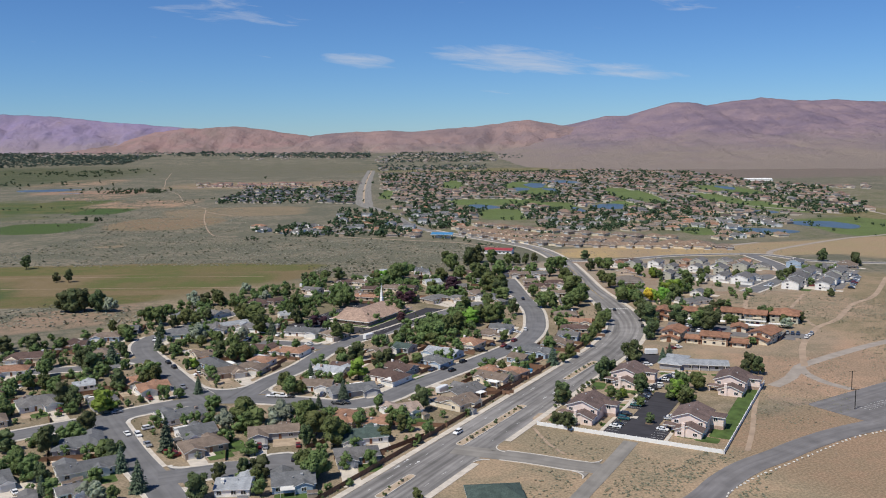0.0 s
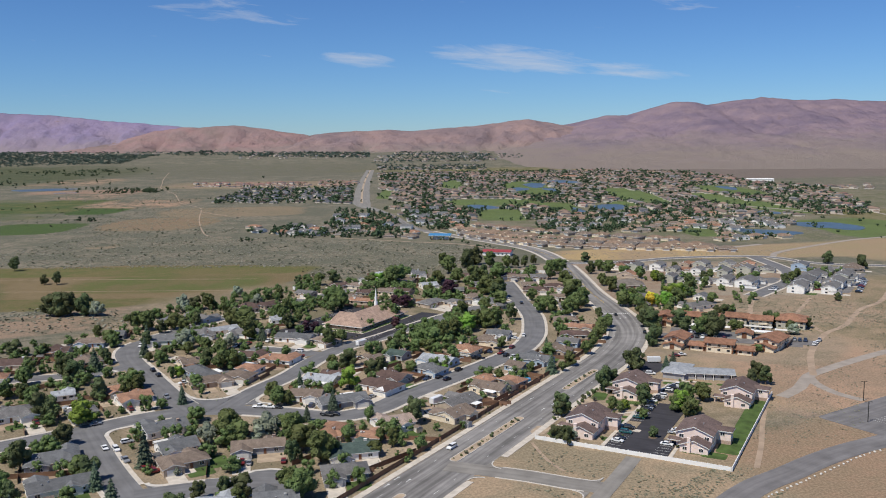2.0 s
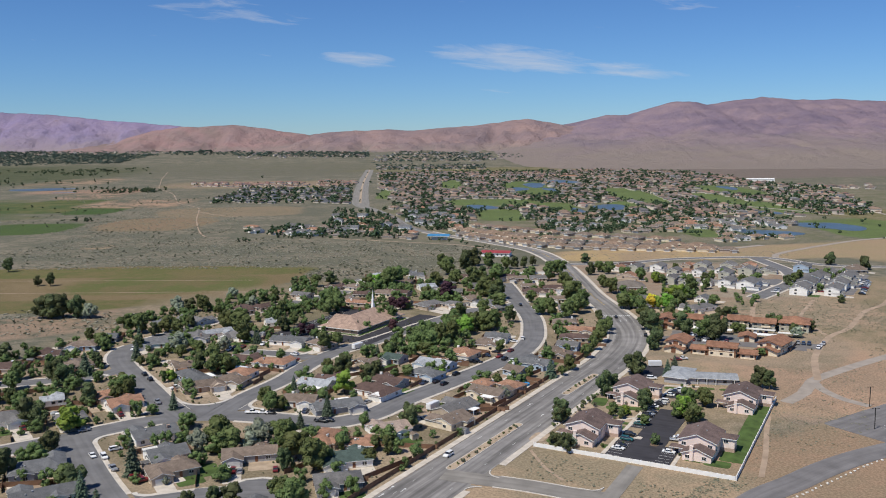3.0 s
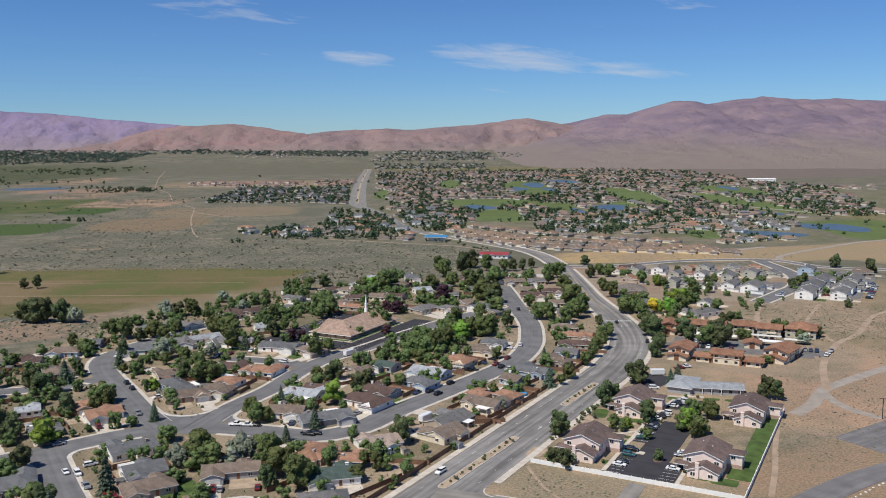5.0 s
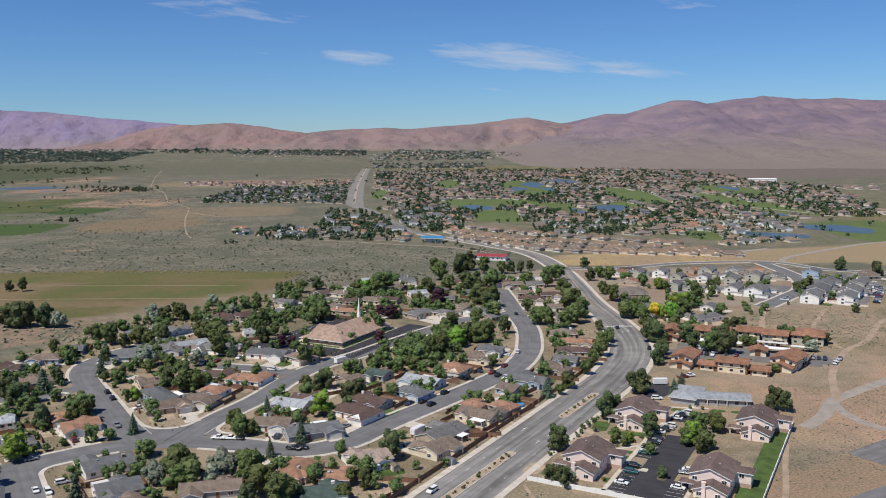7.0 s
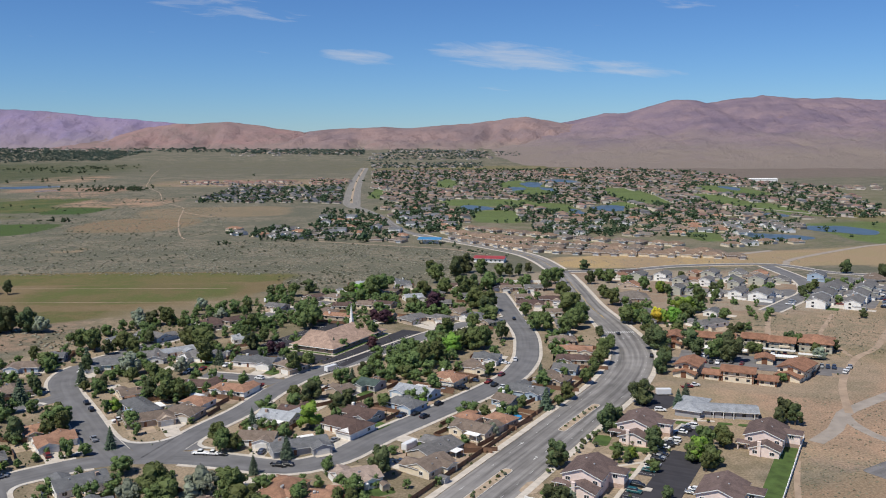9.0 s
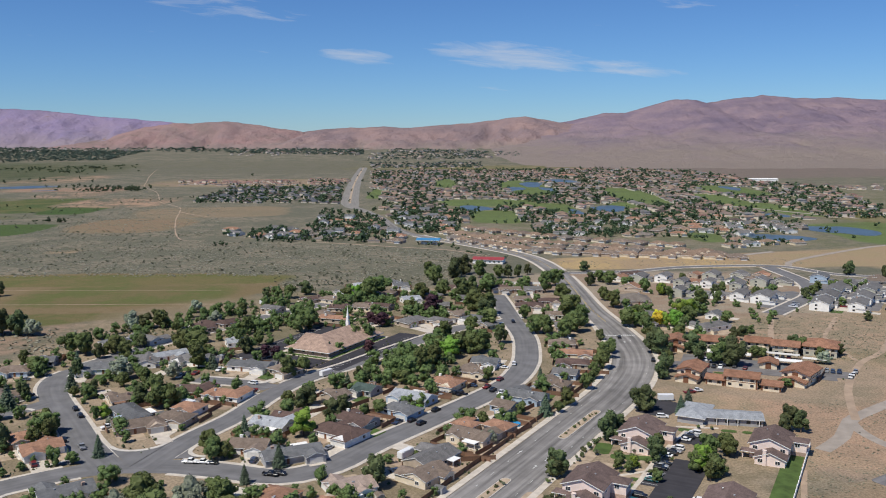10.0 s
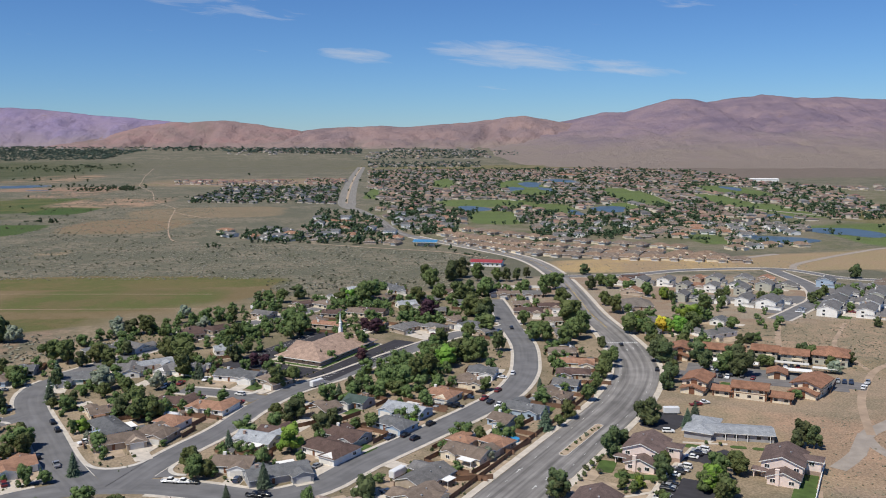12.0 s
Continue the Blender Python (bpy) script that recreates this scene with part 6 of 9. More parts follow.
run = [tuple(p[:2] - q * (w / 2 + 5.0)) for p, q, w in zip(near, edge, wid)]
fence(*[r for r in run if 225 < r[1] < 480][::2], label="long brown wooden fence along the boulevard")
for pts in (((-163, 392), (-147, 390), (-128, 400)), ((-22, 337), (1, 333)), ((-2, 372), (15, 376), (31, 378)), ((17, 383), (32, 374)), ((-40, 300), (-22, 304)), ((-78, 345), (-60, 334), (-46, 330)), ((-79, 300), (-83, 318), (-90, 326)),
            ((-210, 400), (-196, 404), (-180, 412)), ((-58, 420), (-40, 432), (-30, 440)), ((-70, 345), (-72, 362)), ((40, 425), (50, 418)), ((28, 406), (40, 400)), ((-15, 432), (-28, 425)), ((-150, 300), (-120, 305), (-112, 312)),
            ((-165, 350), (-155, 332), (-150, 310)), ((-110, 265), (-106, 252)), ((-118, 440), (-100, 446)), ((-90, 465), (-88, 445), (-75, 440)), ((-130, 480), (-140, 505)), ((60, 455), (72, 450)), ((70, 470), (84, 466)), ((72, 490), (92, 486)),
            ((74, 508), (96, 506)), ((74, 528), (100, 526)), ((0, 455), (16, 448)), ((10, 475), (24, 470)), ((-45, 450), (-30, 470)), ((-28, 300), (-8, 322)), ((-60, 300), (-45, 318)), ((186, 471), (192, 481), (199, 492)), ((-190, 455), (-205, 460))):
    fence(*pts)



def yard_fence(x, y, turn, L, W):
    """The board fence round a back garden: two sides and the rear, where there is room."""
    m = pose(x, y, 0, 0, 0, turn)
    a, back = L / 2 + rng.uniform(1.5, 3.0), -W / 2 - rng.uniform(6, 9)
    sides = [((-a, -W * 0.1), (-a, back)), ((a, back), (a, -W * 0.1)), ((-a, back), (a, back))]
    e = None
    for p, q in sides:
        pts = [m @ Vector((p[0] + (q[0] - p[0]) * t, p[1] + (q[1] - p[1]) * t, 0)) for t in (0.03, 0.35, 0.65, 0.97)]
        if not all(clear_of_roads(w.x, w.y, 2.2) and all((w.x - b[0]) ** 2 + (w.y - b[1]) ** 2 > 72 for b in YARDS if b[:2] != (x, y)) for w in pts):
            continue
        if e is None:
            e = tagged(new("fence"), "weathered brown board fence round a back garden", "fence", "garden fences")
        d = pts[3] - pts[0]
        part("panel", PANEL, e, pose(pts[0].x, pts[0].y, 0, 0, 0, math.degrees(math.atan2(d.y, d.x))) @ Matrix.Diagonal((d.length / 2.4, 1, 1, 1)))


for row in YARDS[:88]:
    yard_fence(*row)


def shed(x, y, turn, wall):
    e = tagged(new("garden_shed"), "small wooden garden shed behind a house", "shed", "garden sheds")
    e.matrix_basis = pose(x, y, 0, 0, 0, turn)
    part("wall", wall_mesh(3.2, 2.5, 2.0, "gable", wall), e)
    part("roof", roof_mesh(3.2, 2.5, 2.0, "gable", rng.choice((GREY_ROOF, BROWN_ROOF, PALE_ROOF)), 0.2, 0.1, 0.4, 0.15), e)
    part("door", box_mesh("door", DOOR_PAINT, (-0.6, 0.6, 1.22, 1.28, 0.05, 1.8)), e)


for x_, y_, turn_, L_, W_ in YARDS:
    if y_ < 640 and rng.random() < 0.6:
        p_ = pose(x_, y_, 0, 0, 0, turn_) @ Vector((rng.choice((-1, 1)) * L_ * 0.4, -W_ / 2 - rng.uniform(4, 6), 0))
        if clear_of_roads(p_.x, p_.y, 2) and all((p_.x - b[0]) ** 2 + (p_.y - b[1]) ** 2 > 64 for b in YARDS if b[:2] != (x_, y_)):
            shed(p_.x, p_.y, turn_ + rng.choice((0, 90)), rng.choice((WHITE_WALL, TAN_WALL, GREY_WALL, CREAM_WALL)))

# ---- trees ----


def blob(bm, c, r, seed, sub=1, rough=0.45):
    """A lumpy clump of foliage."""
    got = bmesh.ops.create_icosphere(bm, subdivisions=sub, radius=1.0)
    for v in got["verts"]:
        d = 1 + rough * noise.noise(v.co * 2.9 + Vector((seed, seed * 1.3, 0)))
        v.co = Vector((v.co.x * r[0] * d + c[0], v.co.y * r[1] * d + c[1], v.co.z * r[2] * d + c[2]))


def sprays(verts, faces, centres, size, count, r, core=0.62):
    """Leaf sprays over the outside of the clumps, turned outwards and a little to the sky, so that the crown has a fine leafy surface."""
    made = 0
    while made < count:
        c, rad = centres[r.randrange(len(centres))]
        d = Vector((r.gauss(0, 1), r.gauss(0, 1), r.gauss(0.2, 1))).normalized()
        p = Vector(c) + Vector((d.x * rad[0], d.y * rad[1], d.z * rad[2])) * r.uniform(0.86, 1.2)
        if any(((p.x - q[0]) / w[0]) ** 2 + ((p.y - q[1]) / w[1]) ** 2 + ((p.z - q[2]) / w[2]) ** 2 < core for q, w in centres):
            continue
        made += 1
        nrm = (d + Vector((r.gauss(0, 0.4), r.gauss(0, 0.4), r.gauss(0.25, 0.4)))).normalized()
        a = nrm.orthogonal().normalized()
        a.rotate(Matrix.Rotation(r.uniform(0, 6.28), 3, nrm))
        b = nrm.cross(a)
        s = size * r.uniform(0.5, 1.3)
        k = len(verts)
        verts += [p - a * s * 0.5, p + b * s * 0.42, p + a * s * 0.5, p - b * s * 0.42]
        faces.append((k, k + 1, k + 2, k + 3))


def trunk_mesh(r, height, spread, limbs):
    """A tapered trunk with limbs that fork up into the crown."""
    v, f = [], []

    def tube(p, q, ra, rb, n=6):
        d = (q - p).normalized()
        a = d.orthogonal().normalized()
        b = d.cross(a)
        k = len(v)
        for c, rr in ((p, ra), (q, rb)):
            for i in range(n):
                t = i * 2 * math.pi / n
                v.append(tuple(c + (a * math.cos(t) + b * math.sin(t)) * rr))
        f.extend((k + i, k + (i + 1) % n, k + n + (i + 1) % n, k + n + i) for i in range(n))

    p = Vector((0, 0, -0.02))
    q = Vector((r.uniform(-0.02, 0.02), r.uniform(-0.02, 0.02), height))
    tube(p, q, 0.032, 0.02)
    for i in range(limbs):
        t = i * 2 * math.pi / max(1, limbs) + r.uniform(-0.4, 0.4)
        mid_ = q + Vector((math.cos(t) * spread * 0.5, math.sin(t) * spread * 0.5, 0.16))
        end = q + Vector((math.cos(t) * spread, math.sin(t) * spread, r.uniform(0.28, 0.42)))
        tube(q, mid_, 0.016, 0.010, 5)
        tube(mid_, end, 0.010, 0.004, 5)
    return mesh_of("trunk", v, f, BARK)


def broadleaf(seed, wide, leaf, bole=0.06, clumps=22, quads=1500):
    """Trunk and crown of a tree one metre high, to be scaled: overlapping rounded masses, uneven in outline, under a coat of small leaves."""
    r = random.Random(seed)
    bm = bmesh.new()
    centres = []
    lean = (r.uniform(-0.07, 0.07), r.uniform(-0.07, 0.07))
    for i in range(clumps):
        u = r.uniform(-0.95, 1.0)
        ring = math.sqrt(max(0.12, 1 - (u * 0.92) ** 2)) * math.sqrt(r.uniform(0.15, 1.1)) * wide * 0.36
        t = i * 2.399 + r.uniform(-0.5, 0.5)
        z = bole + (1 - bole) * (0.48 + 0.37 * u)
        s = r.uniform(0.085, 0.185) * (1.0 - 0.25 * max(0, u))
        c, rad = (ring * math.cos(t) + lean[0] * u, ring * math.sin(t) + lean[1] * u, z), (s * wide, s * wide, s * 0.9)
        centres.append((c, rad))
        blob(bm, c, [q * 0.88 for q in rad], seed + i * 3.1, 2 if s > 0.12 else 1, 0.6)
    for i in range(3):
        c, rad = (r.uniform(-0.08, 0.08) * wide, r.uniform(-0.08, 0.08) * wide, bole + (1 - bole) * (0.3 + 0.2 * i)), (0.21 * wide, 0.21 * wide, 0.18)
        blob(bm, c, rad, seed + i, 2)
    v = [tuple(q.co) for q in bm.verts]
    f = [tuple(q.index for q in p.verts) for p in bm.faces]
    bm.free()
    sprays(v, f, centres, 0.056, quads, r)
    return trunk_mesh(r, bole + 0.12, 0.2 * wide, 5), mesh_of("crown", v, f, leaf)


def conifer(seed, wide, leaf, tiers=11):
    """A spruce or pine: whorls of drooping boughs, shorter towards the tip."""
    r = random.Random(seed)
    v, f = [], []
    for i in range(tiers):
        s = i / (tiers - 1)
        z, rad = 0.07 + 0.90 * s, wide * (0.5 * (1 - s) ** 0.85 + 0.02)
        n = int(16 - 8 * s)
        for j in range(n):
            t = j * 2 * math.pi / n + i * 0.7 + r.uniform(-0.15, 0.15)
            rr = rad * r.uniform(0.78, 1.15)
            d, p = Vector((math.cos(t), math.sin(t), 0)), Vector((-math.sin(t), math.cos(t), 0))
            w = rr * 0.32 + 0.012
            k = len(v)
            base = Vector((0, 0, z + 0.03))
            tip = d * rr + Vector((0, 0, z - 0.055 * (1 - s) - 0.01))
            m_ = (base + tip) * 0.5
            v += [base, m_ + p * w + Vector((0, 0, -0.02)), tip, m_ - p * w + Vector((0, 0, -0.02)), m_ + Vector((0, 0, 0.03)), m_ + Vector((0, 0, -0.05))]
            f += [(k, k + 4, k + 1), (k + 4, k + 2, k + 1), (k, k + 3, k + 4), (k + 4, k + 3, k + 2), (k, k + 1, k + 5), (k + 1, k + 2, k + 5), (k + 3, k, k + 5), (k + 2, k + 3, k + 5)]
    for i in range(260):
        s = r.random() ** 1.4
        z, rad = 0.06 + 0.9 * s, wide * (0.5 * (1 - s) ** 0.85 + 0.02) * r.uniform(0.6, 1.1)
        t = r.uniform(0, 6.28)
        c, a, b = Vector((math.cos(t) * rad, math.sin(t) * rad, z)), Vector((math.cos(t), math.sin(t), -0.5)), Vector((-math.sin(t), math.cos(t), 0.2))
        q, k = 0.035, len(v)
        v += [c - a * q, c + b * q * 0.6, c + a * q, c - b * q * 0.6]
        f.append((k, k + 1, k + 2, k + 3))
    return trunk_mesh(r, 0.9, 0.02, 0), mesh_of("crown", v, f, leaf)


SHAPES = {
    "green": [broadleaf(s, w, LEAVES["green"]) for s, w in ((1, 1.0), (2, 0.85), (3, 1.15), (4, 0.95), (21, 0.75))],
    "dark": [broadleaf(s, w, LEAVES["dark"]) for s, w in ((5, 0.9), (6, 0.7), (7, 1.05), (22, 0.8))],
    "silver": [broadleaf(s, w, LEAVES["silver"], 0.05) for s, w in ((8, 1.1), (9, 0.95))],
    "plum": [broadleaf(s, w, LEAVES["plum"], 0.1) for s, w in ((10, 1.15), (11, 1.0))],
    "lime": [broadleaf(s, w, LEAVES["lime"]) for s, w in ((12, 0.9), (13, 1.05))],
    "yellow": [broadleaf(s, w, LEAVES["yellow"]) for s, w in ((14, 0.95),)],
    "spruce": [conifer(s, w, LEAVES["spruce"]) for s, w in ((15, 0.62), (16, 0.52), (17, 0.72))],
}
TREE_WORDS = {
    "green": ("full-crowned green deciduous tree in a garden", "tree"), "dark": ("dense dark green spreading tree", "tree"), "silver": ("silvery grey-green broad-crowned tree", "tree"),
    "plum": ("dark purple-leaved ornamental plum tree", "tree"), "lime": ("bright fresh-green leafy tree", "tree"), "yellow": ("bright yellow flowering tree", "tree"), "spruce": ("blue-green conical spruce or pine", "conifer"),
}
FIRST = {}


def tree(kind, x, y, height):
    k = rng.randrange(len(SHAPES[kind]))
    m = pose(x, y, 0, 0, 0, rng.uniform(0, 360)) @ Matrix.Diagonal((height * rng.uniform(0.9, 1.12), height * rng.uniform(0.9, 1.12), height, 1))
    if (kind, k) in FIRST:
        return copy_thing(FIRST[kind, k], m @ Matrix.Diagonal([1 / s for s in FIRST[kind, k].scale] + [1]))
    e = tagged(new("conifer" if kind == "spruce" else "tree"), *TREE_WORDS[kind], "garden and street trees")
    trunk, crown = SHAPES[kind][k]
    part("trunk", trunk, e), part("crown", crown, e)
    e.matrix_basis = m
    FIRST[kind, k] = e
    return e


tree("dark", -373.9, 771.9, 13.4)
tree("dark", -314.7, 698.3, 8.6)
tree("dark", -304.3, 697.6, 11.4)
tree("dark", -255.3, 576.1, 15.0)
tree("dark", -248.6, 573.9, 17.0)
tree("dark", -241.7, 575.4, 17.0)
tree("dark", -231.9, 574.8, 15.6)
tree("silver", -224.2, 574.4, 10.8)
tree("dark", -226.4, 469.0, 9.9)
tree("dark", -239.8, 463.3, 9.9)
tree("green", -210.5, 468.3, 8.1)
tree("green", -201.3, 431.7, 9.6)
tree("green", -195.0, 413.4, 10.2)
tree("green", -197.7, 457.7, 6.3)
tree("dark", -178.1, 421.8, 13.2)
tree("dark", -173.9, 420.7, 11.6)
tree("spruce", -172.0, 439.3, 11.9)
tree("green", -185.5, 493.9, 9.3)
tree("green", -197.8, 509.1, 8.6)
tree("green", -183.4, 531.8, 12.4)
tree("dark", -176.2, 531.5, 12.4)
tree("dark", -162.2, 486.6, 9.8)
tree("spruce", -156.2, 466.2, 10.9)
tree("green", -146.9, 419.6, 7.1)
tree("green", -160.2, 530.6, 10.5)
tree("green", -151.8, 522.2, 10.3)
tree("green", -154.1, 547.1, 9.0)
tree("silver", -170.2, 584.9, 8.4)
tree("dark", -167.0, 594.7, 7.8)
tree("green", -158.5, 604.6, 9.4)
tree("green", -143.6, 452.9, 7.5)
tree("green", -129.1, 424.1, 6.2)
tree("green", -150.4, 455.6, 5.5)
tree("green", -174.4, 527.4, 13.4)
tree("dark", -165.1, 521.9, 8.8)
tree("green", -160.7, 532.5, 11.3)
tree("dark", -150.2, 543.6, 9.0)
tree("silver", -173.5, 595.5, 10.7)
tree("dark", -164.3, 592.4, 9.9)
tree("green", -156.4, 592.2, 12.4)
tree("green", -124.5, 531.8, 13.9)
tree("green", -116.6, 529.4, 13.7)
tree("spruce", -162.3, 488.4, 13.1)
tree("spruce", -158.8, 471.2, 6.6)
tree("green", -181.3, 488.4, 8.3)
tree("dark", -170.8, 451.7, 8.9)
tree("green", -141.1, 408.8, 9.0)
tree("green", -138.6, 406.9, 7.8)
tree("dark", -144.6, 403.2, 5.6)
tree("spruce", -111.8, 383.5, 8.6)
tree("green", -118.1, 376.5, 5.0)
tree("lime", -126.5, 426.8, 5.8)
tree("silver", -120.5, 417.3, 4.0)
tree("dark", -144.7, 462.6, 6.4)
tree("green", -134.3, 470.4, 7.7)
tree("silver", -139.1, 483.2, 11.9)
tree("dark", -117.1, 443.5, 10.7)
tree("green", -108.9, 439.9, 15.2)
tree("green", -103.2, 439.8, 11.7)
tree("green", -125.7, 474.4, 9.0)
tree("silver", -114.6, 482.7, 9.1)
tree("spruce", -100.2, 500.6, 8.0)
tree("green", -108.5, 520.7, 8.4)
tree("green", -69.1, 379.2, 9.3)
tree("green", -66.0, 381.2, 6.8)
tree("spruce", -64.2, 405.8, 8.3)
tree("dark", -91.2, 531.1, 9.9)
tree("green", -98.2, 548.3, 10.3)
tree("green", -87.7, 548.0, 8.8)
tree("plum", -78.9, 520.1, 7.7)
tree("plum", -73.2, 520.0, 7.1)
tree("green", -61.0, 484.0, 11.3)
tree("dark", -48.1, 438.8, 7.9)
tree("dark", -45.2, 442.2, 9.5)
tree("green", -53.3, 442.4, 6.8)
tree("lime", -41.2, 404.3, 11.2)
tree("spruce", -44.7, 372.2, 9.2)
tree("dark", -32.2, 422.0, 9.6)
tree("dark", -28.2, 425.1, 10.7)
tree("spruce", -31.4, 472.6, 6.1)
tree("dark", -22.6, 472.4, 7.3)
tree("dark", -27.2, 481.0, 6.9)
tree("plum", -26.6, 532.5, 6.9)
tree("plum", -30.8, 599.3, 7.9)
tree("plum", -23.6, 591.9, 9.4)
tree("green", -28.9, 558.8, 10.3)
tree("green", -36.6, 559.0, 8.8)
tree("spruce", -47.1, 530.1, 6.9)
tree("plum", -41.5, 541.2, 5.7)
tree("green", -9.8, 489.5, 11.3)
tree("green", -4.2, 480.5, 12.3)
tree("green", 2.0, 489.3, 13.8)
tree("green", 8.4, 498.4, 12.8)
tree("green", -6.3, 472.1, 7.2)
tree("green", -13.6, 430.0, 6.5)
tree("green", -19.7, 428.2, 5.4)
tree("green", 5.0, 540.2, 8.4)
tree("green", 10.9, 528.9, 9.6)
tree("lime", 2.8, 429.2, 4.7)
tree("dark", -10.1, 364.2, 8.0)
tree("green", 2.8, 382.5, 2.3)
tree("plum", 10.1, 561.9, 7.4)
tree("green", 13.9, 551.8, 13.0)
tree("green", -70.5, 579.2, 11.7)
tree("green", -55.1, 492.0, 8.9)
tree("lime", 16.6, 518.1, 12.1)
tree("dark", 22.8, 545.6, 8.5)
tree("green", 28.1, 528.5, 12.4)
tree("green", 33.9, 528.4, 13.7)
tree("dark", 44.4, 548.7, 12.1)
tree("green", 19.5, 528.7, 11.0)
tree("green", 29.8, 576.8, 10.6)
tree("green", 40.1, 590.4, 12.5)
tree("dark", 39.8, 617.2, 13.1)
tree("green", 63.9, 612.4, 9.8)
tree("green", 66.4, 572.2, 12.1)
tree("green", 71.8, 569.3, 12.6)
tree("green", 81.8, 562.6, 11.9)
tree("green", 90.0, 575.4, 13.8)
tree("green", 95.4, 589.1, 14.2)
tree("green", 92.2, 611.3, 16.4)
tree("dark", 100.6, 555.9, 6.5)
tree("green", 96.1, 516.4, 9.5)
tree("green", 100.9, 526.9, 8.4)
tree("green", 90.9, 496.7, 10.4)
tree("green", 83.7, 478.8, 8.7)
tree("green", 77.1, 462.4, 8.3)
tree("green", 34.0, 478.1, 6.9)
tree("spruce", 58.8, 483.7, 5.0)
tree("spruce", 54.5, 426.9, 9.7)
tree("green", 60.4, 430.1, 5.5)
tree("green", 65.3, 440.2, 7.9)
tree("green", 44.5, 427.1, 6.0)
tree("green", 28.4, 414.8, 6.2)
tree("green", 22.4, 427.4, 3.2)
tree("silver", 26.5, 394.9, 4.9)
tree("silver", 30.5, 394.9, 5.5)
tree("dark", 95.8, 431.4, 11.6)
tree("dark", 75.0, 396.8, 12.0)
tree("dark", 79.2, 402.3, 9.2)
tree("dark", 50.2, 362.5, 8.0)
tree("green", 127.8, 588.3, 9.5)
tree("green", 131.0, 574.5, 10.9)
tree("green", 126.1, 602.9, 9.8)
tree("dark", 122.3, 526.5, 12.7)
tree("lime", 144.0, 587.9, 9.6)
tree("lime", 150.5, 587.8, 11.2)
tree("yellow", 142.6, 595.1, 9.1)
tree("dark", 143.6, 526.0, 11.4)
tree("dark", 156.1, 500.2, 15.0)
tree("dark", 158.5, 515.1, 12.6)
tree("green", 172.3, 514.8, 7.1)
tree("spruce", 110.5, 429.2, 5.6)
tree("spruce", 116.3, 437.9, 6.4)
tree("green", 105.8, 376.0, 10.6)
tree("green", 99.2, 367.0, 8.4)
tree("green", 114.0, 380.7, 8.9)
tree("green", 100.8, 357.5, 7.3)
tree("dark", 146.9, 406.8, 10.9)
tree("dark", 149.9, 403.9, 9.8)
tree("dark", 142.1, 401.2, 8.6)
tree("green", 203.2, 509.1, 7.2)
tree("dark", 198.3, 530.3, 8.9)
tree("dark", 174.7, 554.2, 7.7)
tree("dark", 125.1, 526.4, 14.1)
tree("dark", 115.4, 478.2, 10.1)
tree("dark", 217.5, 519.1, 6.5)
tree("green", -197.0, 383.7, 8.3)
tree("green", -193.4, 392.4, 8.9)
tree("green", -185.4, 392.1, 8.3)
tree("dark", -166.2, 366.0, 11.6)
tree("dark", -159.6, 361.8, 10.2)
tree("green", -176.1, 382.9, 9.4)
tree("green", -184.7, 351.3, 8.9)
tree("dark", -141.7, 332.5, 9.4)
tree("dark", -146.3, 308.0, 12.2)
tree("green", -153.6, 317.1, 5.7)
tree("dark", -163.7, 311.4, 9.1)
tree("green", -147.7, 289.2, 9.6)
tree("green", -141.4, 284.0, 9.4)
tree("dark", -135.2, 279.1, 8.2)
tree("green", -152.2, 294.5, 7.6)
tree("lime", -144.6, 356.3, 11.1)
tree("dark", -150.8, 390.8, 10.7)
tree("green", -140.5, 394.9, 8.1)
tree("green", -136.6, 399.5, 9.5)
tree("green", -123.1, 301.7, 8.5)
tree("dark", -118.6, 297.8, 9.5)
tree("spruce", -113.0, 290.8, 10.3)
tree("spruce", -132.0, 272.0, 7.0)
tree("green", -129.2, 271.9, 6.0)
tree("spruce", -149.6, 332.8, 3.5)
tree("spruce", -101.1, 273.5, 11.2)
tree("spruce", -103.5, 310.8, 13.9)
tree("dark", -79.7, 265.7, 10.3)
tree("dark", -76.9, 281.7, 6.8)
tree("silver", -116.3, 267.6, 6.2)
tree("silver", -112.3, 267.5, 6.7)
tree("green", -106.5, 265.6, 5.7)
tree("silver", -89.6, 302.4, 3.1)
tree("spruce", -121.6, 380.9, 4.6)
tree("silver", -87.2, 334.0, 9.0)
tree("green", -81.6, 339.3, 12.5)
tree("green", -75.1, 330.3, 11.0)
tree("silver", -65.5, 338.8, 11.2)
tree("silver", -67.7, 332.1, 8.8)
tree("green", -54.2, 331.6, 13.2)
tree("green", -49.9, 325.0, 10.8)
tree("green", -59.8, 345.6, 8.0)
tree("dark", -51.3, 312.7, 9.4)
tree("green", -41.9, 313.6, 12.5)
tree("green", -39.7, 316.5, 10.5)
tree("spruce", -53.6, 358.3, 7.1)
tree("spruce", -44.8, 372.1, 8.4)
tree("green", -73.1, 387.8, 8.9)
tree("dark", -10.0, 354.2, 11.5)
tree("green", -21.8, 331.9, 6.5)
tree("green", -17.2, 328.4, 7.5)
tree("dark", -68.5, 283.7, 7.9)
tree("dark", -63.1, 284.6, 8.2)
tree("green", -64.2, 279.5, 5.7)
tree("green", -60.1, 268.7, 6.4)
tree("green", -43.2, 281.3, 11.4)
tree("green", -47.1, 285.3, 10.6)
tree("green", -23.2, 319.1, 6.3)
tree("green", -10.2, 315.6, 4.1)
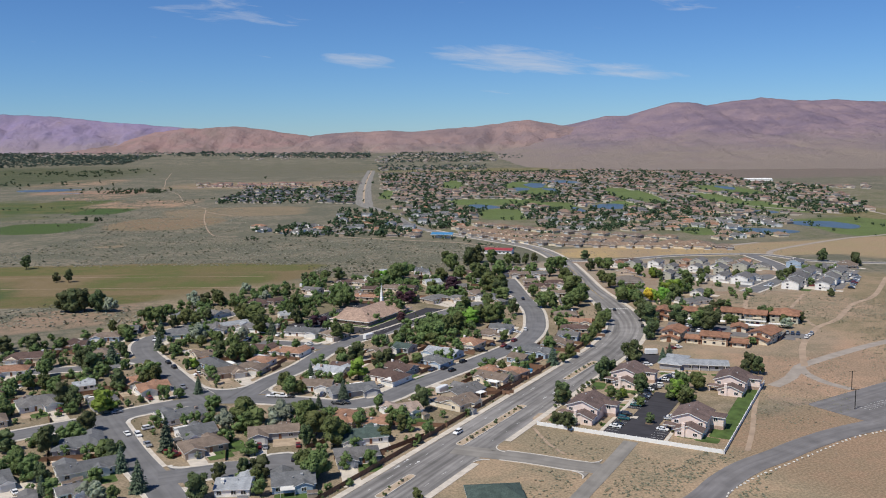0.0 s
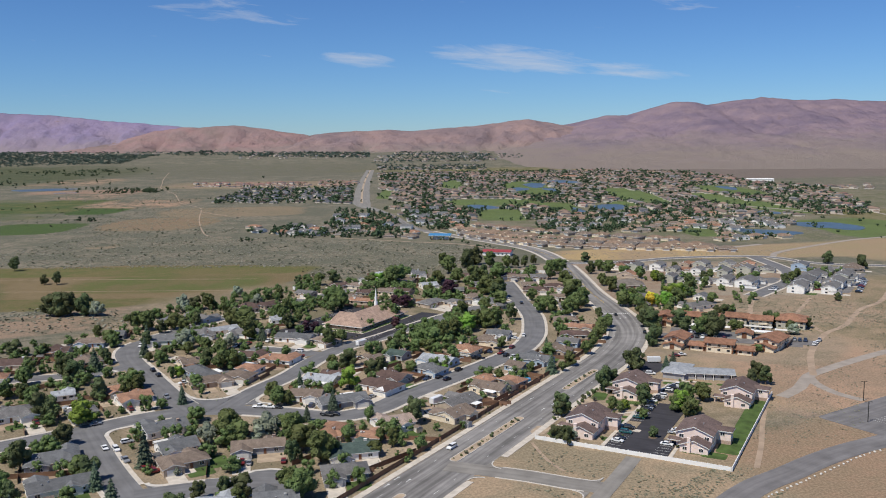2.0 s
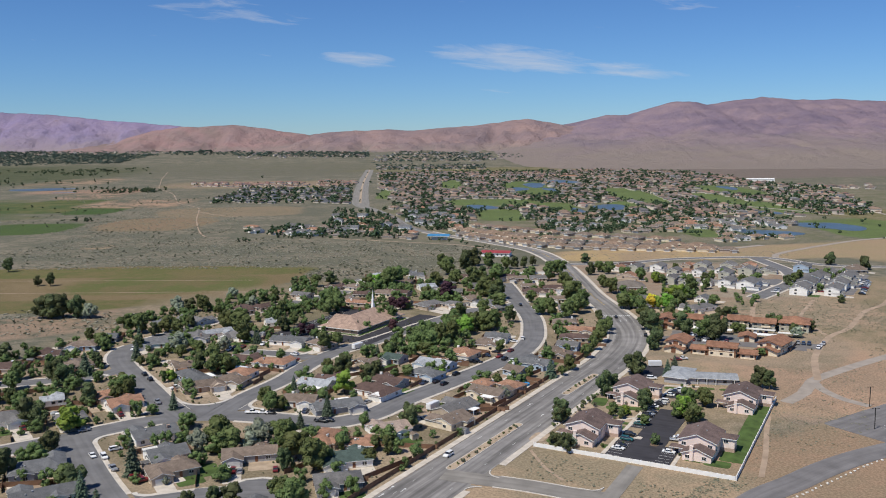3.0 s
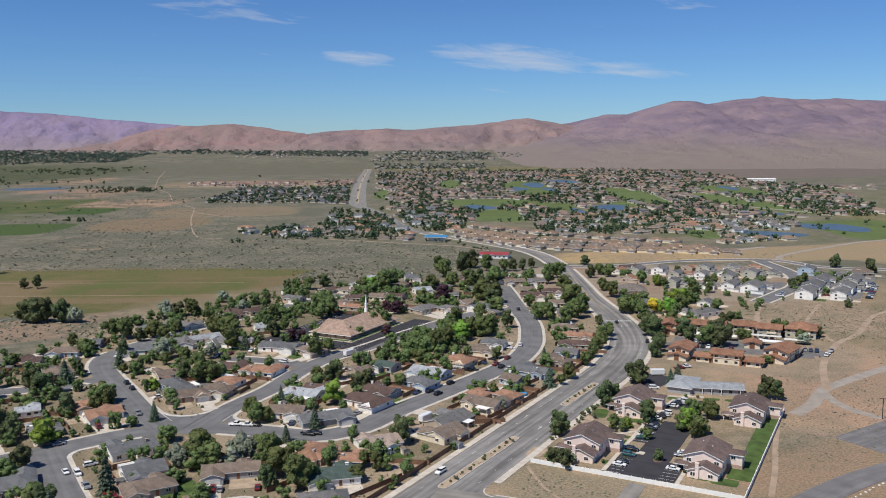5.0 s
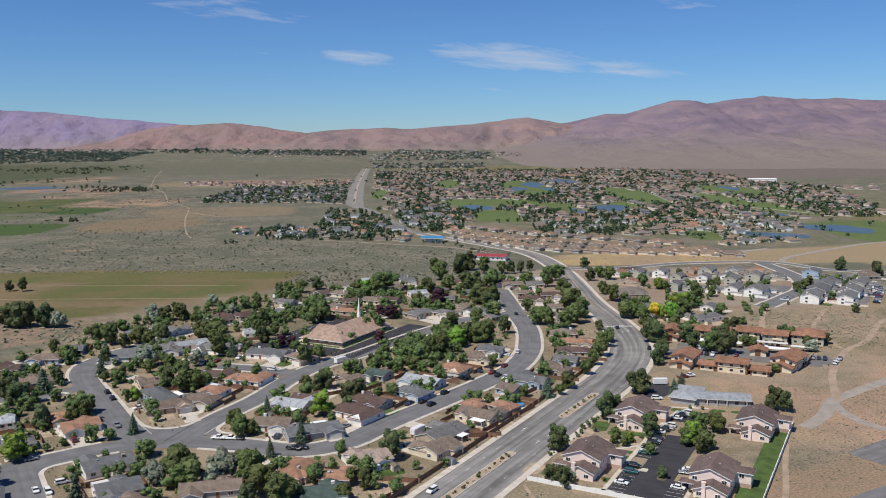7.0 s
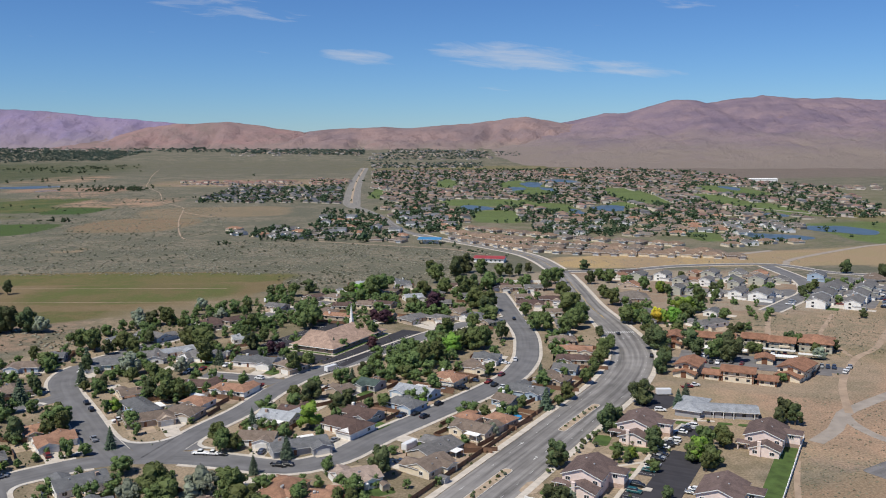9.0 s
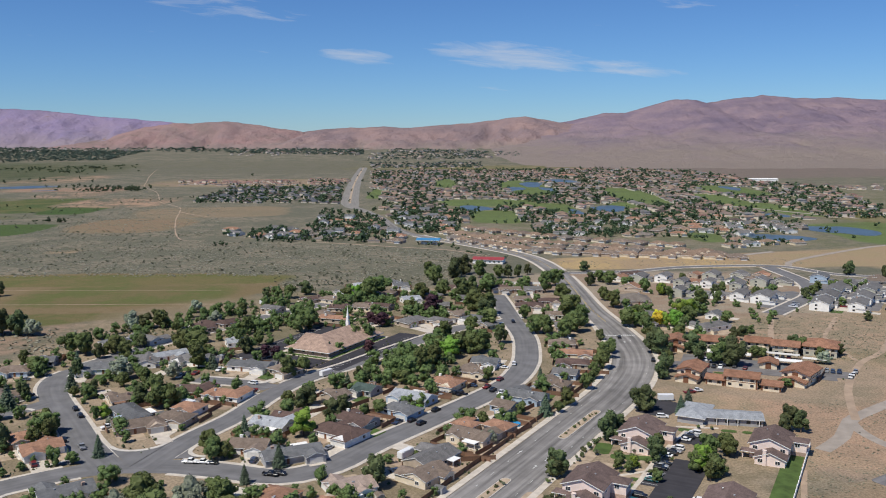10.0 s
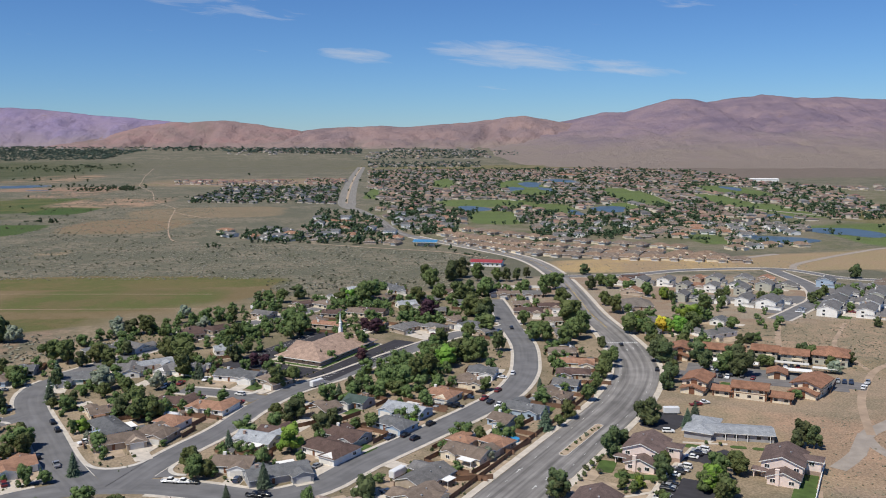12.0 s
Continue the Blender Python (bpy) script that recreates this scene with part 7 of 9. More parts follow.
tree("dark", 44.3, 333.1, 6.6)
tree("dark", 48.1, 328.3, 8.2)
tree("green", 52.2, 337.6, 4.5)
tree("dark", 50.6, 362.2, 10.7)
tree("green", 72.5, 368.7, 4.4)
tree("green", 75.5, 365.3, 4.8)
tree("dark", 87.2, 375.7, 9.4)
tree("green", -9.1, 263.9, 4.4)
tree("green", 83.4, 357.1, 4.3)
tree("green", -37.9, 680.1, 17.0)
tree("green", -31.8, 693.3, 15.2)
tree("green", 7.5, 734.9, 17.0)
tree("dark", 23.0, 766.3, 17.0)
tree("dark", 31.2, 783.1, 17.0)
tree("green", -103.5, 684.4, 9.5)
tree("green", -94.4, 683.8, 10.8)
tree("dark", -84.7, 696.9, 11.0)
tree("dark", -110.3, 684.9, 8.7)
tree("green", -67.4, 589.1, 14.2)
tree("green", -76.0, 606.1, 13.4)
tree("green", -113.5, 621.8, 10.0)
tree("silver", -124.5, 598.5, 9.6)
tree("silver", -147.0, 637.1, 9.0)
tree("green", -142.4, 583.1, 9.4)
tree("green", -128.4, 545.8, 10.6)
tree("green", -123.0, 554.3, 10.7)
tree("green", -108.4, 501.8, 13.0)
tree("green", -100.1, 575.2, 11.0)
tree("spruce", -101.7, 501.4, 8.1)
tree("green", 2.9, 767.8, 14.4)
tree("green", 13.8, 690.3, 13.0)
tree("dark", 34.9, 703.0, 13.2)
tree("green", 43.1, 764.8, 15.3)
tree("green", 46.4, 702.2, 15.4)
tree("green", 58.1, 763.7, 12.0)
tree("dark", 65.5, 763.2, 12.0)
tree("dark", 73.6, 769.4, 10.6)
tree("dark", 82.3, 779.2, 9.8)
tree("green", 26.9, 675.9, 16.9)
tree("green", 33.7, 637.7, 16.0)
tree("green", 41.3, 625.6, 15.7)
tree("plum", 6.3, 627.7, 13.8)
tree("green", -2.1, 677.8, 12.7)
tree("green", -8.2, 628.6, 9.9)
tree("lime", -46.9, 680.7, 10.7)
tree("green", -53.7, 681.2, 8.6)
tree("green", 98.5, 728.4, 13.8)
tree("green", 87.7, 699.4, 17.0)
tree("green", 95.2, 671.4, 12.7)
tree("dark", 130.7, 793.5, 10.0)
tree("dark", 337.9, 770.3, 9.4)
tree("dark", 357.8, 748.1, 11.4)
tree("dark", 124.5, 726.5, 11.5)
tree("green", 134.4, 741.6, 10.4)
tree("green", 139.8, 731.7, 11.6)
tree("green", 122.4, 588.3, 11.3)
tree("green", 132.7, 608.9, 9.8)
tree("green", 125.4, 644.0, 12.3)
tree("green", 123.7, 669.5, 10.7)
tree("yellow", 140.9, 587.2, 9.5)
tree("green", 128.8, 568.1, 11.0)
tree("dark", 203.3, 677.6, 9.7)
tree("green", 185.1, 652.6, 11.9)
tree("lime", 167.3, 617.9, 12.0)
tree("lime", 158.4, 607.3, 11.8)
tree("green", 283.7, 700.3, 7.1)
tree("dark", 264.2, 673.5, 8.1)
tree("dark", 271.7, 600.5, 5.8)
tree("green", 159.2, 700.2, 11.2)
tree("lime", 167.9, 688.2, 9.7)
tree("green", 150.0, 567.0, 11.1)
tree("lime", 101, 368, 9.5)
tree("green", 104, 362, 8)
tree("green", 114, 380, 8.5)
tree("dark", 82, 336, 4.5)
tree("green", 90, 384, 7.5)
tree("green", 74, 374, 4.5)
tree("lime", 78, 370, 4.5)
tree("green", 83, 360, 4)
tree("silver", 51, 334, 4.5)
tree("spruce", 110, 427, 8.5)
tree("spruce", 116, 437, 8)
tree("green", 150.3, 503.3, 12.5)
tree("dark", 142.8, 510.5, 10.5)
tree("green", 175.6, 514.9, 6)
tree("green", 201.4, 528.6, 8)
tree("dark", 182.4, 561.7, 7)
tree("silver", 202.6, 502.6, 7)
tree("green", 163.7, 461.4, 4)
tree("green", 168.0, 463.5, 4.5)
tree("green", 142.9, 553.3, 9)
tree("dark", 119.7, 489.8, 10)
tree("dark", 126.4, 524.2, 12)
tree("green", 126.8, 547.5, 10)
tree("green", 123.2, 497.6, 9)
tree("green", 131.3, 591.1, 9)
tree("lime", 129.3, 604.8, 8)
tree("green", 151.6, 590.2, 11)
tree("green", 161.6, 599.3, 11)
tree("green", 172.8, 619.0, 10)
tree("spruce", 169.1, 578.2, 7)
tree("spruce", 158.7, 569.8, 8)
tree("green", 184.8, 598.2, 8)
tree("green", 198.2, 657.8, 9)
tree("green", 210.5, 686.9, 9)
tree("green", 231.9, 680.6, 8)
tree("green", 195.0, 731.9, 9)
tree("green", 170.3, 676.3, 9)
tree("dark", 168.3, 689.2, 9)
tree("green", 273.3, 683.4, 8)
tree("green", 286.0, 704.0, 7)
tree("dark", 275.7, 607.8, 5)
tree("dark", 339.9, 769.9, 12)
tree("dark", 356.0, 740.4, 12)
tree("green", 303.8, 714.1, 6)


# ---- cars ----


def car_meshes(kind, paint):
    """Body, cabin glass, wheel and lamps of a car, nose towards +x."""
    if kind == "sedan":
        L, W, belt, roof, cab = 4.7, 1.82, 0.92, 1.42, (-1.65, -0.95, 0.55, 1.15)
    elif kind == "suv":
        L, W, belt, roof, cab = 4.8, 1.92, 1.10, 1.75, (-2.25, -2.0, 0.55, 1.15)
    else:
        L, W, belt, roof, cab = 5.7, 2.0, 1.12, 1.82, (-0.65, -0.45, 0.85, 1.35)
    a, w = L / 2, W / 2
    bm = bmesh.new()
    prof = [(-a, 0.35), (-a, belt * 0.92), (-a + 0.15, belt), (a - 1.2, belt), (a - 0.2, belt * 0.86), (a, 0.7), (a, 0.35)]
    if kind == "truck":
        prof = [(-a, 0.45), (-a, belt), (-a + 0.12, belt), (-a + 0.16, 0.75), (-0.85, 0.75), (-0.8, belt), (a - 1.2, belt), (a - 0.15, belt * 0.92), (a, 0.8), (a, 0.45)]
    lo = [bm.verts.new((x, -w, z)) for x, z in prof]
    hi = [bm.verts.new((x, w, z)) for x, z in prof]
    bm.faces.new(lo), bm.faces.new(hi[::-1])
    for i in range(len(prof)):
        j = (i + 1) % len(prof)
        bm.faces.new((lo[i], hi[i], hi[j], lo[j]))
    bmesh.ops.recalc_face_normals(bm, faces=bm.faces[:])
    bmesh.ops.bevel(bm, geom=bm.edges[:], offset=0.05, segments=1, affect="EDGES")
    body = bpy.data.meshes.new("body")
    bm.to_mesh(body)
    bm.free()
    body.materials.append(paint)
    b0, t0, t1, b1 = cab
    wi = w * 0.80
    gv_ = [(b0, -w * 0.94, belt - 0.02), (b1, -w * 0.94, belt - 0.02), (b1, w * 0.94, belt - 0.02), (b0, w * 0.94, belt - 0.02), (t0, -wi, roof - 0.05), (t1, -wi, roof - 0.05), (t1, wi, roof - 0.05), (t0, wi, roof - 0.05)]
    cabin = mesh_of("cabin_glass", gv_, [(0, 1, 5, 4), (1, 2, 6, 5), (2, 3, 7, 6), (3, 0, 4, 7), (4, 5, 6, 7)], GLASS)
    top = bevelled("roof", paint, [(t0 - 0.06, t1 + 0.06, -wi - 0.02, wi + 0.02, roof - 0.06, roof)], 0.02)
    n = 12
    wv = [(0.33 * math.cos(i * 2 * math.pi / n), s, 0.33 + 0.33 * math.sin(i * 2 * math.pi / n)) for s in (-0.11, 0.11) for i in range(n)]
    wf = [tuple(range(n)), tuple(range(2 * n - 1, n - 1, -1))] + [(i, n + i, n + (i + 1) % n, (i + 1) % n) for i in range(n)]
    tyre = mesh_of("wheel", wv, wf, TYRE)
    lamp = box_mesh("headlight", TRIM, (-0.03, 0.03, -0.2, 0.2, -0.07, 0.07))
    tail = box_mesh("tail_light", CAR_RED, (-0.03, 0.03, -0.16, 0.16, -0.1, 0.1))
    return L, W, body, cabin, top, tyre, lamp, tail, belt


CAR_WORD = {CAR_WHITE: "white", CAR_BLACK: "black", CAR_SILVER: "silver", CAR_RED: "dark red", CAR_BLUE: "dark blue", CAR_TEAL: "dark teal"}
CARS = {}


def car(x, y, turn, paint, kind):
    m = pose(x, y, 0.05, 0, 0, turn)
    key = (paint.name, kind, y > 425, y > 560)
    if key in CARS:
        return copy_thing(CARS[key], m)
    e = tagged(new({"sedan": "car", "suv": "car", "truck": "pickup_truck"}[kind]), f"{CAR_WORD[paint]} {'pickup truck' if kind == 'truck' else kind} parked on the asphalt", "pickup truck" if kind == "truck" else "car", "parked vehicles")
    L, W, body, cabin, top, tyre, lamp, tail, belt = car_meshes(kind, paint)
    part("body", body, e), part("cabin_glass", cabin, e), part("roof", top, e)
    for sx in () if y > 560 else (-L * 0.30, L * 0.31):
        for sy in (-W / 2 + 0.09, W / 2 - 0.09):
            part("wheel", tyre, e, pose(sx, sy, 0))
    for sy in () if y > 425 else (-W * 0.36, W * 0.36):
        part("headlight", lamp, e, pose(L / 2, sy, belt * 0.68))
        part("tail_light", tail, e, pose(-L / 2, sy, belt * 0.8))
    e.matrix_basis = m
    CARS[key] = e
    return e


car(-165.8, 488.3, 96, CAR_WHITE, "truck")
car(-184.5, 481.8, 186, CAR_BLUE, "sedan")
car(-142.4, 437.2, 123, CAR_BLACK, "suv")
car(-136.6, 428.1, 123, CAR_BLACK, "suv")
car(-131.6, 397.3, 213, CAR_BLACK, "suv")
car(-77.0, 376.9, -8, CAR_WHITE, "truck")
car(-72.5, 376.3, -8, CAR_WHITE, "truck")
car(-69.1, 375.8, -8, CAR_BLACK, "sedan")
car(-46.3, 364.9, -16, CAR_BLACK, "truck")
car(-44.0, 373.4, 74, CAR_SILVER, "suv")
car(-38.4, 385.4, 147, CAR_RED, "suv")
car(-25.2, 403.9, 143, CAR_SILVER, "sedan")
car(-18.3, 402.1, 143, CAR_BLACK, "suv")
car(-21.1, 409.6, 143, CAR_BLACK, "suv")
car(-16.9, 421.0, 143, CAR_BLACK, "sedan")
car(0.0, 419.9, 53, CAR_BLACK, "sedan")
car(9.6, 432.6, 53, CAR_BLACK, "suv")
car(20.8, 455.8, 143, CAR_BLACK, "truck")
car(35.0, 460.2, 60, CAR_BLACK, "suv")
car(38.3, 455.9, 60, CAR_WHITE, "truck")
car(48.3, 504.7, 80, CAR_WHITE, "suv")
car(42.6, 498.1, 162, CAR_WHITE, "sedan")
car(26.0, 467.6, 150, CAR_BLUE, "sedan")
car(31.3, 475.0, 150, CAR_BLACK, "sedan")
car(39.4, 477.2, 60, CAR_RED, "suv")
car(47.4, 592.9, 184, CAR_WHITE, "suv")
car(55.7, 601.5, 94, CAR_BLACK, "suv")
car(-106.7, 490.9, 257, CAR_RED, "truck")
car(-110.4, 488.3, 257, CAR_BLACK, "suv")
car(-112.9, 485.6, 257, CAR_WHITE, "suv")
car(-96.6, 497.2, 257, CAR_WHITE, "truck")
car(-121.2, 391.9, 124, CAR_SILVER, "truck")
car(-75.4, 473.7, 154, CAR_WHITE, "suv")
car(-124.5, 328.6, -56, CAR_WHITE, "sedan")
car(-119.7, 327.1, -56, CAR_WHITE, "suv")
car(-112.3, 316.1, -56, CAR_SILVER, "truck")
car(-43.4, 365.7, -16, CAR_BLACK, "suv")
car(-181.1, 490.8, 186, CAR_SILVER, "sedan")
car(-116.0, 343.3, 34, CAR_WHITE, "truck")
car(-118.5, 335.1, 34, CAR_WHITE, "suv")
car(-101.4, 307.7, 32, CAR_RED, "suv")
car(-96.0, 310.4, 32, CAR_SILVER, "truck")
car(-69.6, 312.6, 99, CAR_RED, "truck")
car(-67.1, 312.5, 99, CAR_SILVER, "sedan")
car(-54.3, 299.5, 99, CAR_BLACK, "sedan")
car(-55.1, 313.9, 99, CAR_RED, "sedan")
car(-143.6, 361.4, 124, CAR_BLACK, "suv")
car(-138.8, 356.1, 34, CAR_SILVER, "sedan")
car(-135.2, 321.9, 34, CAR_BLACK, "sedan")
car(-98.5, 304.7, 32, CAR_RED, "truck")
car(3.8, 416.1, 53, CAR_BLACK, "suv")
car(17.9, 455.2, 143, CAR_BLACK, "truck")
car(121.9, 455.4, 10, CAR_RED, "truck")
car(125.5, 457.5, 10, CAR_WHITE, "truck")
car(101.5, 422.5, -8, CAR_WHITE, "suv")
car(32.5, 465.3, 60, CAR_RED, "truck")
for row in ((103.0, 396.0, 150, CAR_WHITE, "sedan"), (105.0, 398.3, 150, CAR_BLACK, "suv"), (107.0, 400.6, 150, CAR_SILVER, "truck"), (109.0, 402.9, 150, CAR_WHITE, "suv"), (92.0, 380.0, 150, CAR_WHITE, "sedan"), (94.0, 382.0, 150, CAR_BLACK, "suv"), (96.0, 384.3, 150, CAR_SILVER, "truck"), (98.0, 387.0, 150, CAR_WHITE, "suv"), (146.0, 510.5, 66, CAR_WHITE, "suv"), (148.6, 509.3, 66, CAR_WHITE, "sedan"), (153.9, 507.0, 66, CAR_SILVER, "sedan"), (178.0, 517.0, 66, CAR_BLUE, "truck"), (180.6, 515.8, 66, CAR_BLACK, "sedan"), (183.3, 514.6, 66, CAR_WHITE, "truck"), (185.9, 513.5, 66, CAR_BLACK, "suv"), (188.6, 512.3, 66, CAR_RED, "truck"), (143.0, 498.5, 66, CAR_RED, "suv"), (145.7, 497.3, 66, CAR_BLACK, "suv"), (148.5, 496.1, 66, CAR_WHITE, "truck"), (197.0, 488.0, 65, CAR_SILVER, "truck"), (199.6, 487.0, 65, CAR_BLUE, "suv"), (202.3, 486.1, 65, CAR_BLUE, "truck"), (300.0, 630.0, -32, CAR_BLACK, "suv"), (302.3, 634.0, -32, CAR_WHITE, "sedan"), (306.9, 642.0, -32, CAR_SILVER, "suv"), (309.2, 645.9, -32, CAR_BLACK, "suv"), (313.8, 653.9, -32, CAR_RED, "suv"), (316.1, 657.9, -32, CAR_SILVER, "suv"), (318.4, 661.9, -32, CAR_SILVER, "suv"), (320.7, 665.9, -32, CAR_WHITE, "sedan"), (323.0, 669.8, -32, CAR_SILVER, "suv"), (327.6, 677.8, -32, CAR_SILVER, "suv"), (243.0, 642.0, -32, CAR_WHITE, "truck"), (245.6, 646.2, -32, CAR_SILVER, "sedan"), (248.3, 650.5, -32, CAR_SILVER, "suv")):
    car(*row)

for u, v, p_, k_ in ((28.5, 11, CAR_WHITE, "sedan"), (28.5, 14, CAR_BLACK, "sedan"), (28.8, 21.5, CAR_TEAL, "suv"), (28.4, 27, CAR_BLACK, "suv"), (46, 15.4, CAR_WHITE, "sedan"), (46, 29, CAR_SILVER, "truck"), (46, 32, CAR_WHITE, "sedan"),
                     (28.4, 41, CAR_TEAL, "sedan"), (28.5, 44, CAR_WHITE, "suv"), (28.6, 47, CAR_SILVER, "sedan"), (28.5, 52.5, CAR_BLACK, "suv"), (28.4, 55, CAR_SILVER, "sedan"), (28.6, 58, CAR_BLACK, "sedan")):
    car(*at_condo(u, v), -28, p_, k_)
for x_, y_, a, p_, k_ in ((5, 326, 238, CAR_WHITE, "suv"), (112, 560, 88, CAR_BLACK, "sedan"), (119, 510, 75, CAR_BLACK, "suv"), (105, 640, 90, CAR_SILVER, "sedan"), (204, 478, 60, CAR_WHITE, "suv"), (207, 482, 60, CAR_WHITE, "sedan"), (210, 486, 60, CAR_SILVER, "truck"),
                          (146, 482, 60, CAR_SILVER, "sedan"), (152, 500, 60, CAR_BLACK, "suv"), (156, 497, 60, CAR_BLACK, "sedan"), (160, 494, 60, CAR_RED, "sedan"), (232, 668, 30, CAR_WHITE, "truck"), (300, 690, 120, CAR_SILVER, "suv"), (322, 690, 120, CAR_WHITE, "truck"),
                          (318, 665, 120, CAR_BLACK, "sedan"), (325, 705, 110, CAR_WHITE, "sedan"), (320, 678, 110, CAR_WHITE, "suv")):
    car(x_, y_, a, p_, k_)

for x_, y_, turn_, wx_, long__ in DRIVES:
    if rng.random() < 0.42 and y_ < 760:
        p_ = pose(x_, y_, 0, 0, 0, turn_) @ Vector((wx_ + rng.choice((-1.3, 1.3)), long__ + 3.4, 0))
        if clear_of_roads(p_.x, p_.y, 0.5):
            c_ = car(p_.x, p_.y, turn_ + rng.choice((90, -90)), rng.choice((CAR_WHITE, CAR_WHITE, CAR_SILVER, CAR_BLACK, CAR_BLUE, CAR_RED)), rng.choice(("sedan", "suv", "truck")))
            c_.location.z = 0.13

# ---- boulders, poles, small things ----
BOULDERS = []
for s_ in range(3):
    bm = bmesh.new()
    blob(bm, (0, 0, 0.25), (0.5, 0.42, 0.36), 70 + s_, 2)
    me = bpy.data.meshes.new("boulder")
    bm.to_mesh(me)
    bm.free()
    me.materials.append(ROCK)
    BOULDERS.append(me)
edge_line = smooth([(79, 250), (87.6, 262.5), (94.8, 272), (107.1, 282.8), (122, 293.7), (136.6, 304.5), (152.2, 316), (163.7, 322.0), (185, 332)], 2.6)
for i, p in enumerate(edge_line):
    b = tagged(new("boulder", BOULDERS[i % 3]), "white painted boulder edging the drive", "boulder", "boulders along the drive")
    b.matrix_basis = pose(p[0] + rng.uniform(-0.3, 0.3), p[1] - 1.2, 0, 0, 0, rng.uniform(0, 360)) @ Matrix.Diagonal((rng.uniform(0.7, 1.2), rng.uniform(0.7, 1.1), rng.uniform(0.6, 0.95), 1))


def lamp_post(x, y, h):
    e = tagged(new("lamp_post"), "dark slender car-park lamp post", "lamp post", "car-park lamps")
    e.matrix_basis = pose(x, y, 0)
    part("pole", box_mesh("pole", TYRE, (-0.12, 0.12, -0.12, 0.12, 0, h)), e)
    part("arm", box_mesh("arm", TYRE, (-1.1, 1.1, -0.05, 0.05, h, h + 0.1)), e)
    for q in (-1.1, 1.1):
        part("head", box_mesh("head", TYRE, (q - 0.35, q + 0.35, -0.2, 0.2, h - 0.08, h + 0.06)), e)


for x_, y_ in ((170.8, 350.2), (182.5, 378.2), (214, 372)):
    lamp_post(x_, y_, 8.5)
van = tagged(new("cargo_container"), "white box trailer parked by the road bend", "trailer")
van.matrix_basis = pose(108.5, 445, 0, 0, 0, 0)
part("box", bevelled("box", CAR_WHITE, [(-3.2, 3.2, -1.2, 1.2, 0.5, 2.9)], 0.06), van)
for q in (-1.8, 1.8):
    part("wheel", box_mesh("wheel", TYRE, (q - 0.35, q + 0.35, -1.15, 1.15, 0, 0.62)), van)


def motorhome(x, y, turn):
    e = tagged(new("motorhome"), "long white motorhome parked beside a house", "motorhome", "parked vehicles")
    e.matrix_basis = pose(x, y, 0.05, 0, 0, turn)
    part("body", bevelled("body", CAR_WHITE, [(-3.8, 3.2, -1.2, 1.2, 0.5, 3.0)], 0.18, 2), e)
    part("cab", bevelled("cab", CAR_WHITE, [(3.1, 4.4, -1.05, 1.05, 0.5, 1.7)], 0.2, 2), e)
    part("windscreen", box_mesh("windscreen", GLASS, (3.18, 3.3, -0.95, 0.95, 1.75, 2.4)), e)
    for sx in (-2.4, 3.0):
        for sy in (-1.1, 1.1):
            part("wheel", box_mesh("wheel", TYRE, (sx - 0.38, sx + 0.38, sy - 0.13, sy + 0.13, 0, 0.74)), e)


motorhome(-9, 527, 52), motorhome(-1, 381, 55), motorhome(-96, 441, 150), motorhome(-108, 664, 58), motorhome(-43, 487, 52)
pool = tagged(new("swimming_pool"), "round blue above-ground garden pool", "pool")
pool.matrix_basis = pose(41, 414, 0)
n_ = 20
part("wall", mesh_of("wall", [(2.2 * math.cos(i * 2 * math.pi / n_), 2.2 * math.sin(i * 2 * math.pi / n_), z) for z in (0, 1.1) for i in range(n_)], [(i, (i + 1) % n_, n_ + (i + 1) % n_, n_ + i) for i in range(n_)], PLAYGROUND_BLUE), pool)
part("water", mesh_of("water", [(2.18 * math.cos(i * 2 * math.pi / n_), 2.18 * math.sin(i * 2 * math.pi / n_), 0.98) for i in range(n_)], [tuple(range(n_))], PLAYGROUND_BLUE), pool)
# shrubs of the medians and the boulevard's edge
SHRUB = []
for s_ in range(6):
    bm = bmesh.new()
    r_ = random.Random(80 + s_)
    heart = []
    for k in range(5):
        c_, g_ = (0.36 * math.cos(k * 1.9) * r_.uniform(0.3, 1.1), 0.36 * math.sin(k * 1.9) * r_.uniform(0.3, 1.1), r_.uniform(0.25, 0.6)), r_.uniform(0.2, 0.36)
        heart.append((c_, (g_, g_, g_)))
        blob(bm, c_, (g_ * 0.85, g_ * 0.85, g_ * 0.8), 80 + s_ * 5 + k, 1, 0.7)
    v_, f_ = [tuple(q.co) for q in bm.verts], [tuple(q.index for q in p.verts) for p in bm.faces]
    bm.free()
    sprays(v_, f_, heart, 0.2, 110, r_, 0.5)
    SHRUB.append(mesh_of("shrub", v_, f_, LEAVES[("green", "dark", "scrub")[s_ % 3]]))


def shrub(x, y, s):
    b = tagged(new("shrub", rng.choice(SHRUB)), "rounded green shrub in gravel", "shrub", "roadside shrubs")
    b.matrix_basis = pose(x, y, 0.15, 0, 0, rng.uniform(0, 360)) @ Matrix.Diagonal((s, s, s * rng.uniform(0.8, 1.1), 1))


for x0, y0, x1, y1, n in ((7, 316, 33, 359, 22), (58, 401, 76, 430, 14), (-20, 269, -12, 283, 6), (-58, 204, -36, 243, 16)):
    for i in range(n):
        t = (i + rng.uniform(-0.6, 0.6)) / n
        shrub(x0 + (x1 - x0) * t + rng.uniform(-1.2, 1.2), y0 + (y1 - y0) * t, rng.uniform(0.4, 1.5))
for i in range(16):
    shrub(47 + i * 2.1 + rng.uniform(-0.8, 0.8), 356 + i * 3.6 + rng.uniform(-1.6, 1.6), rng.uniform(0.6, 1.7))

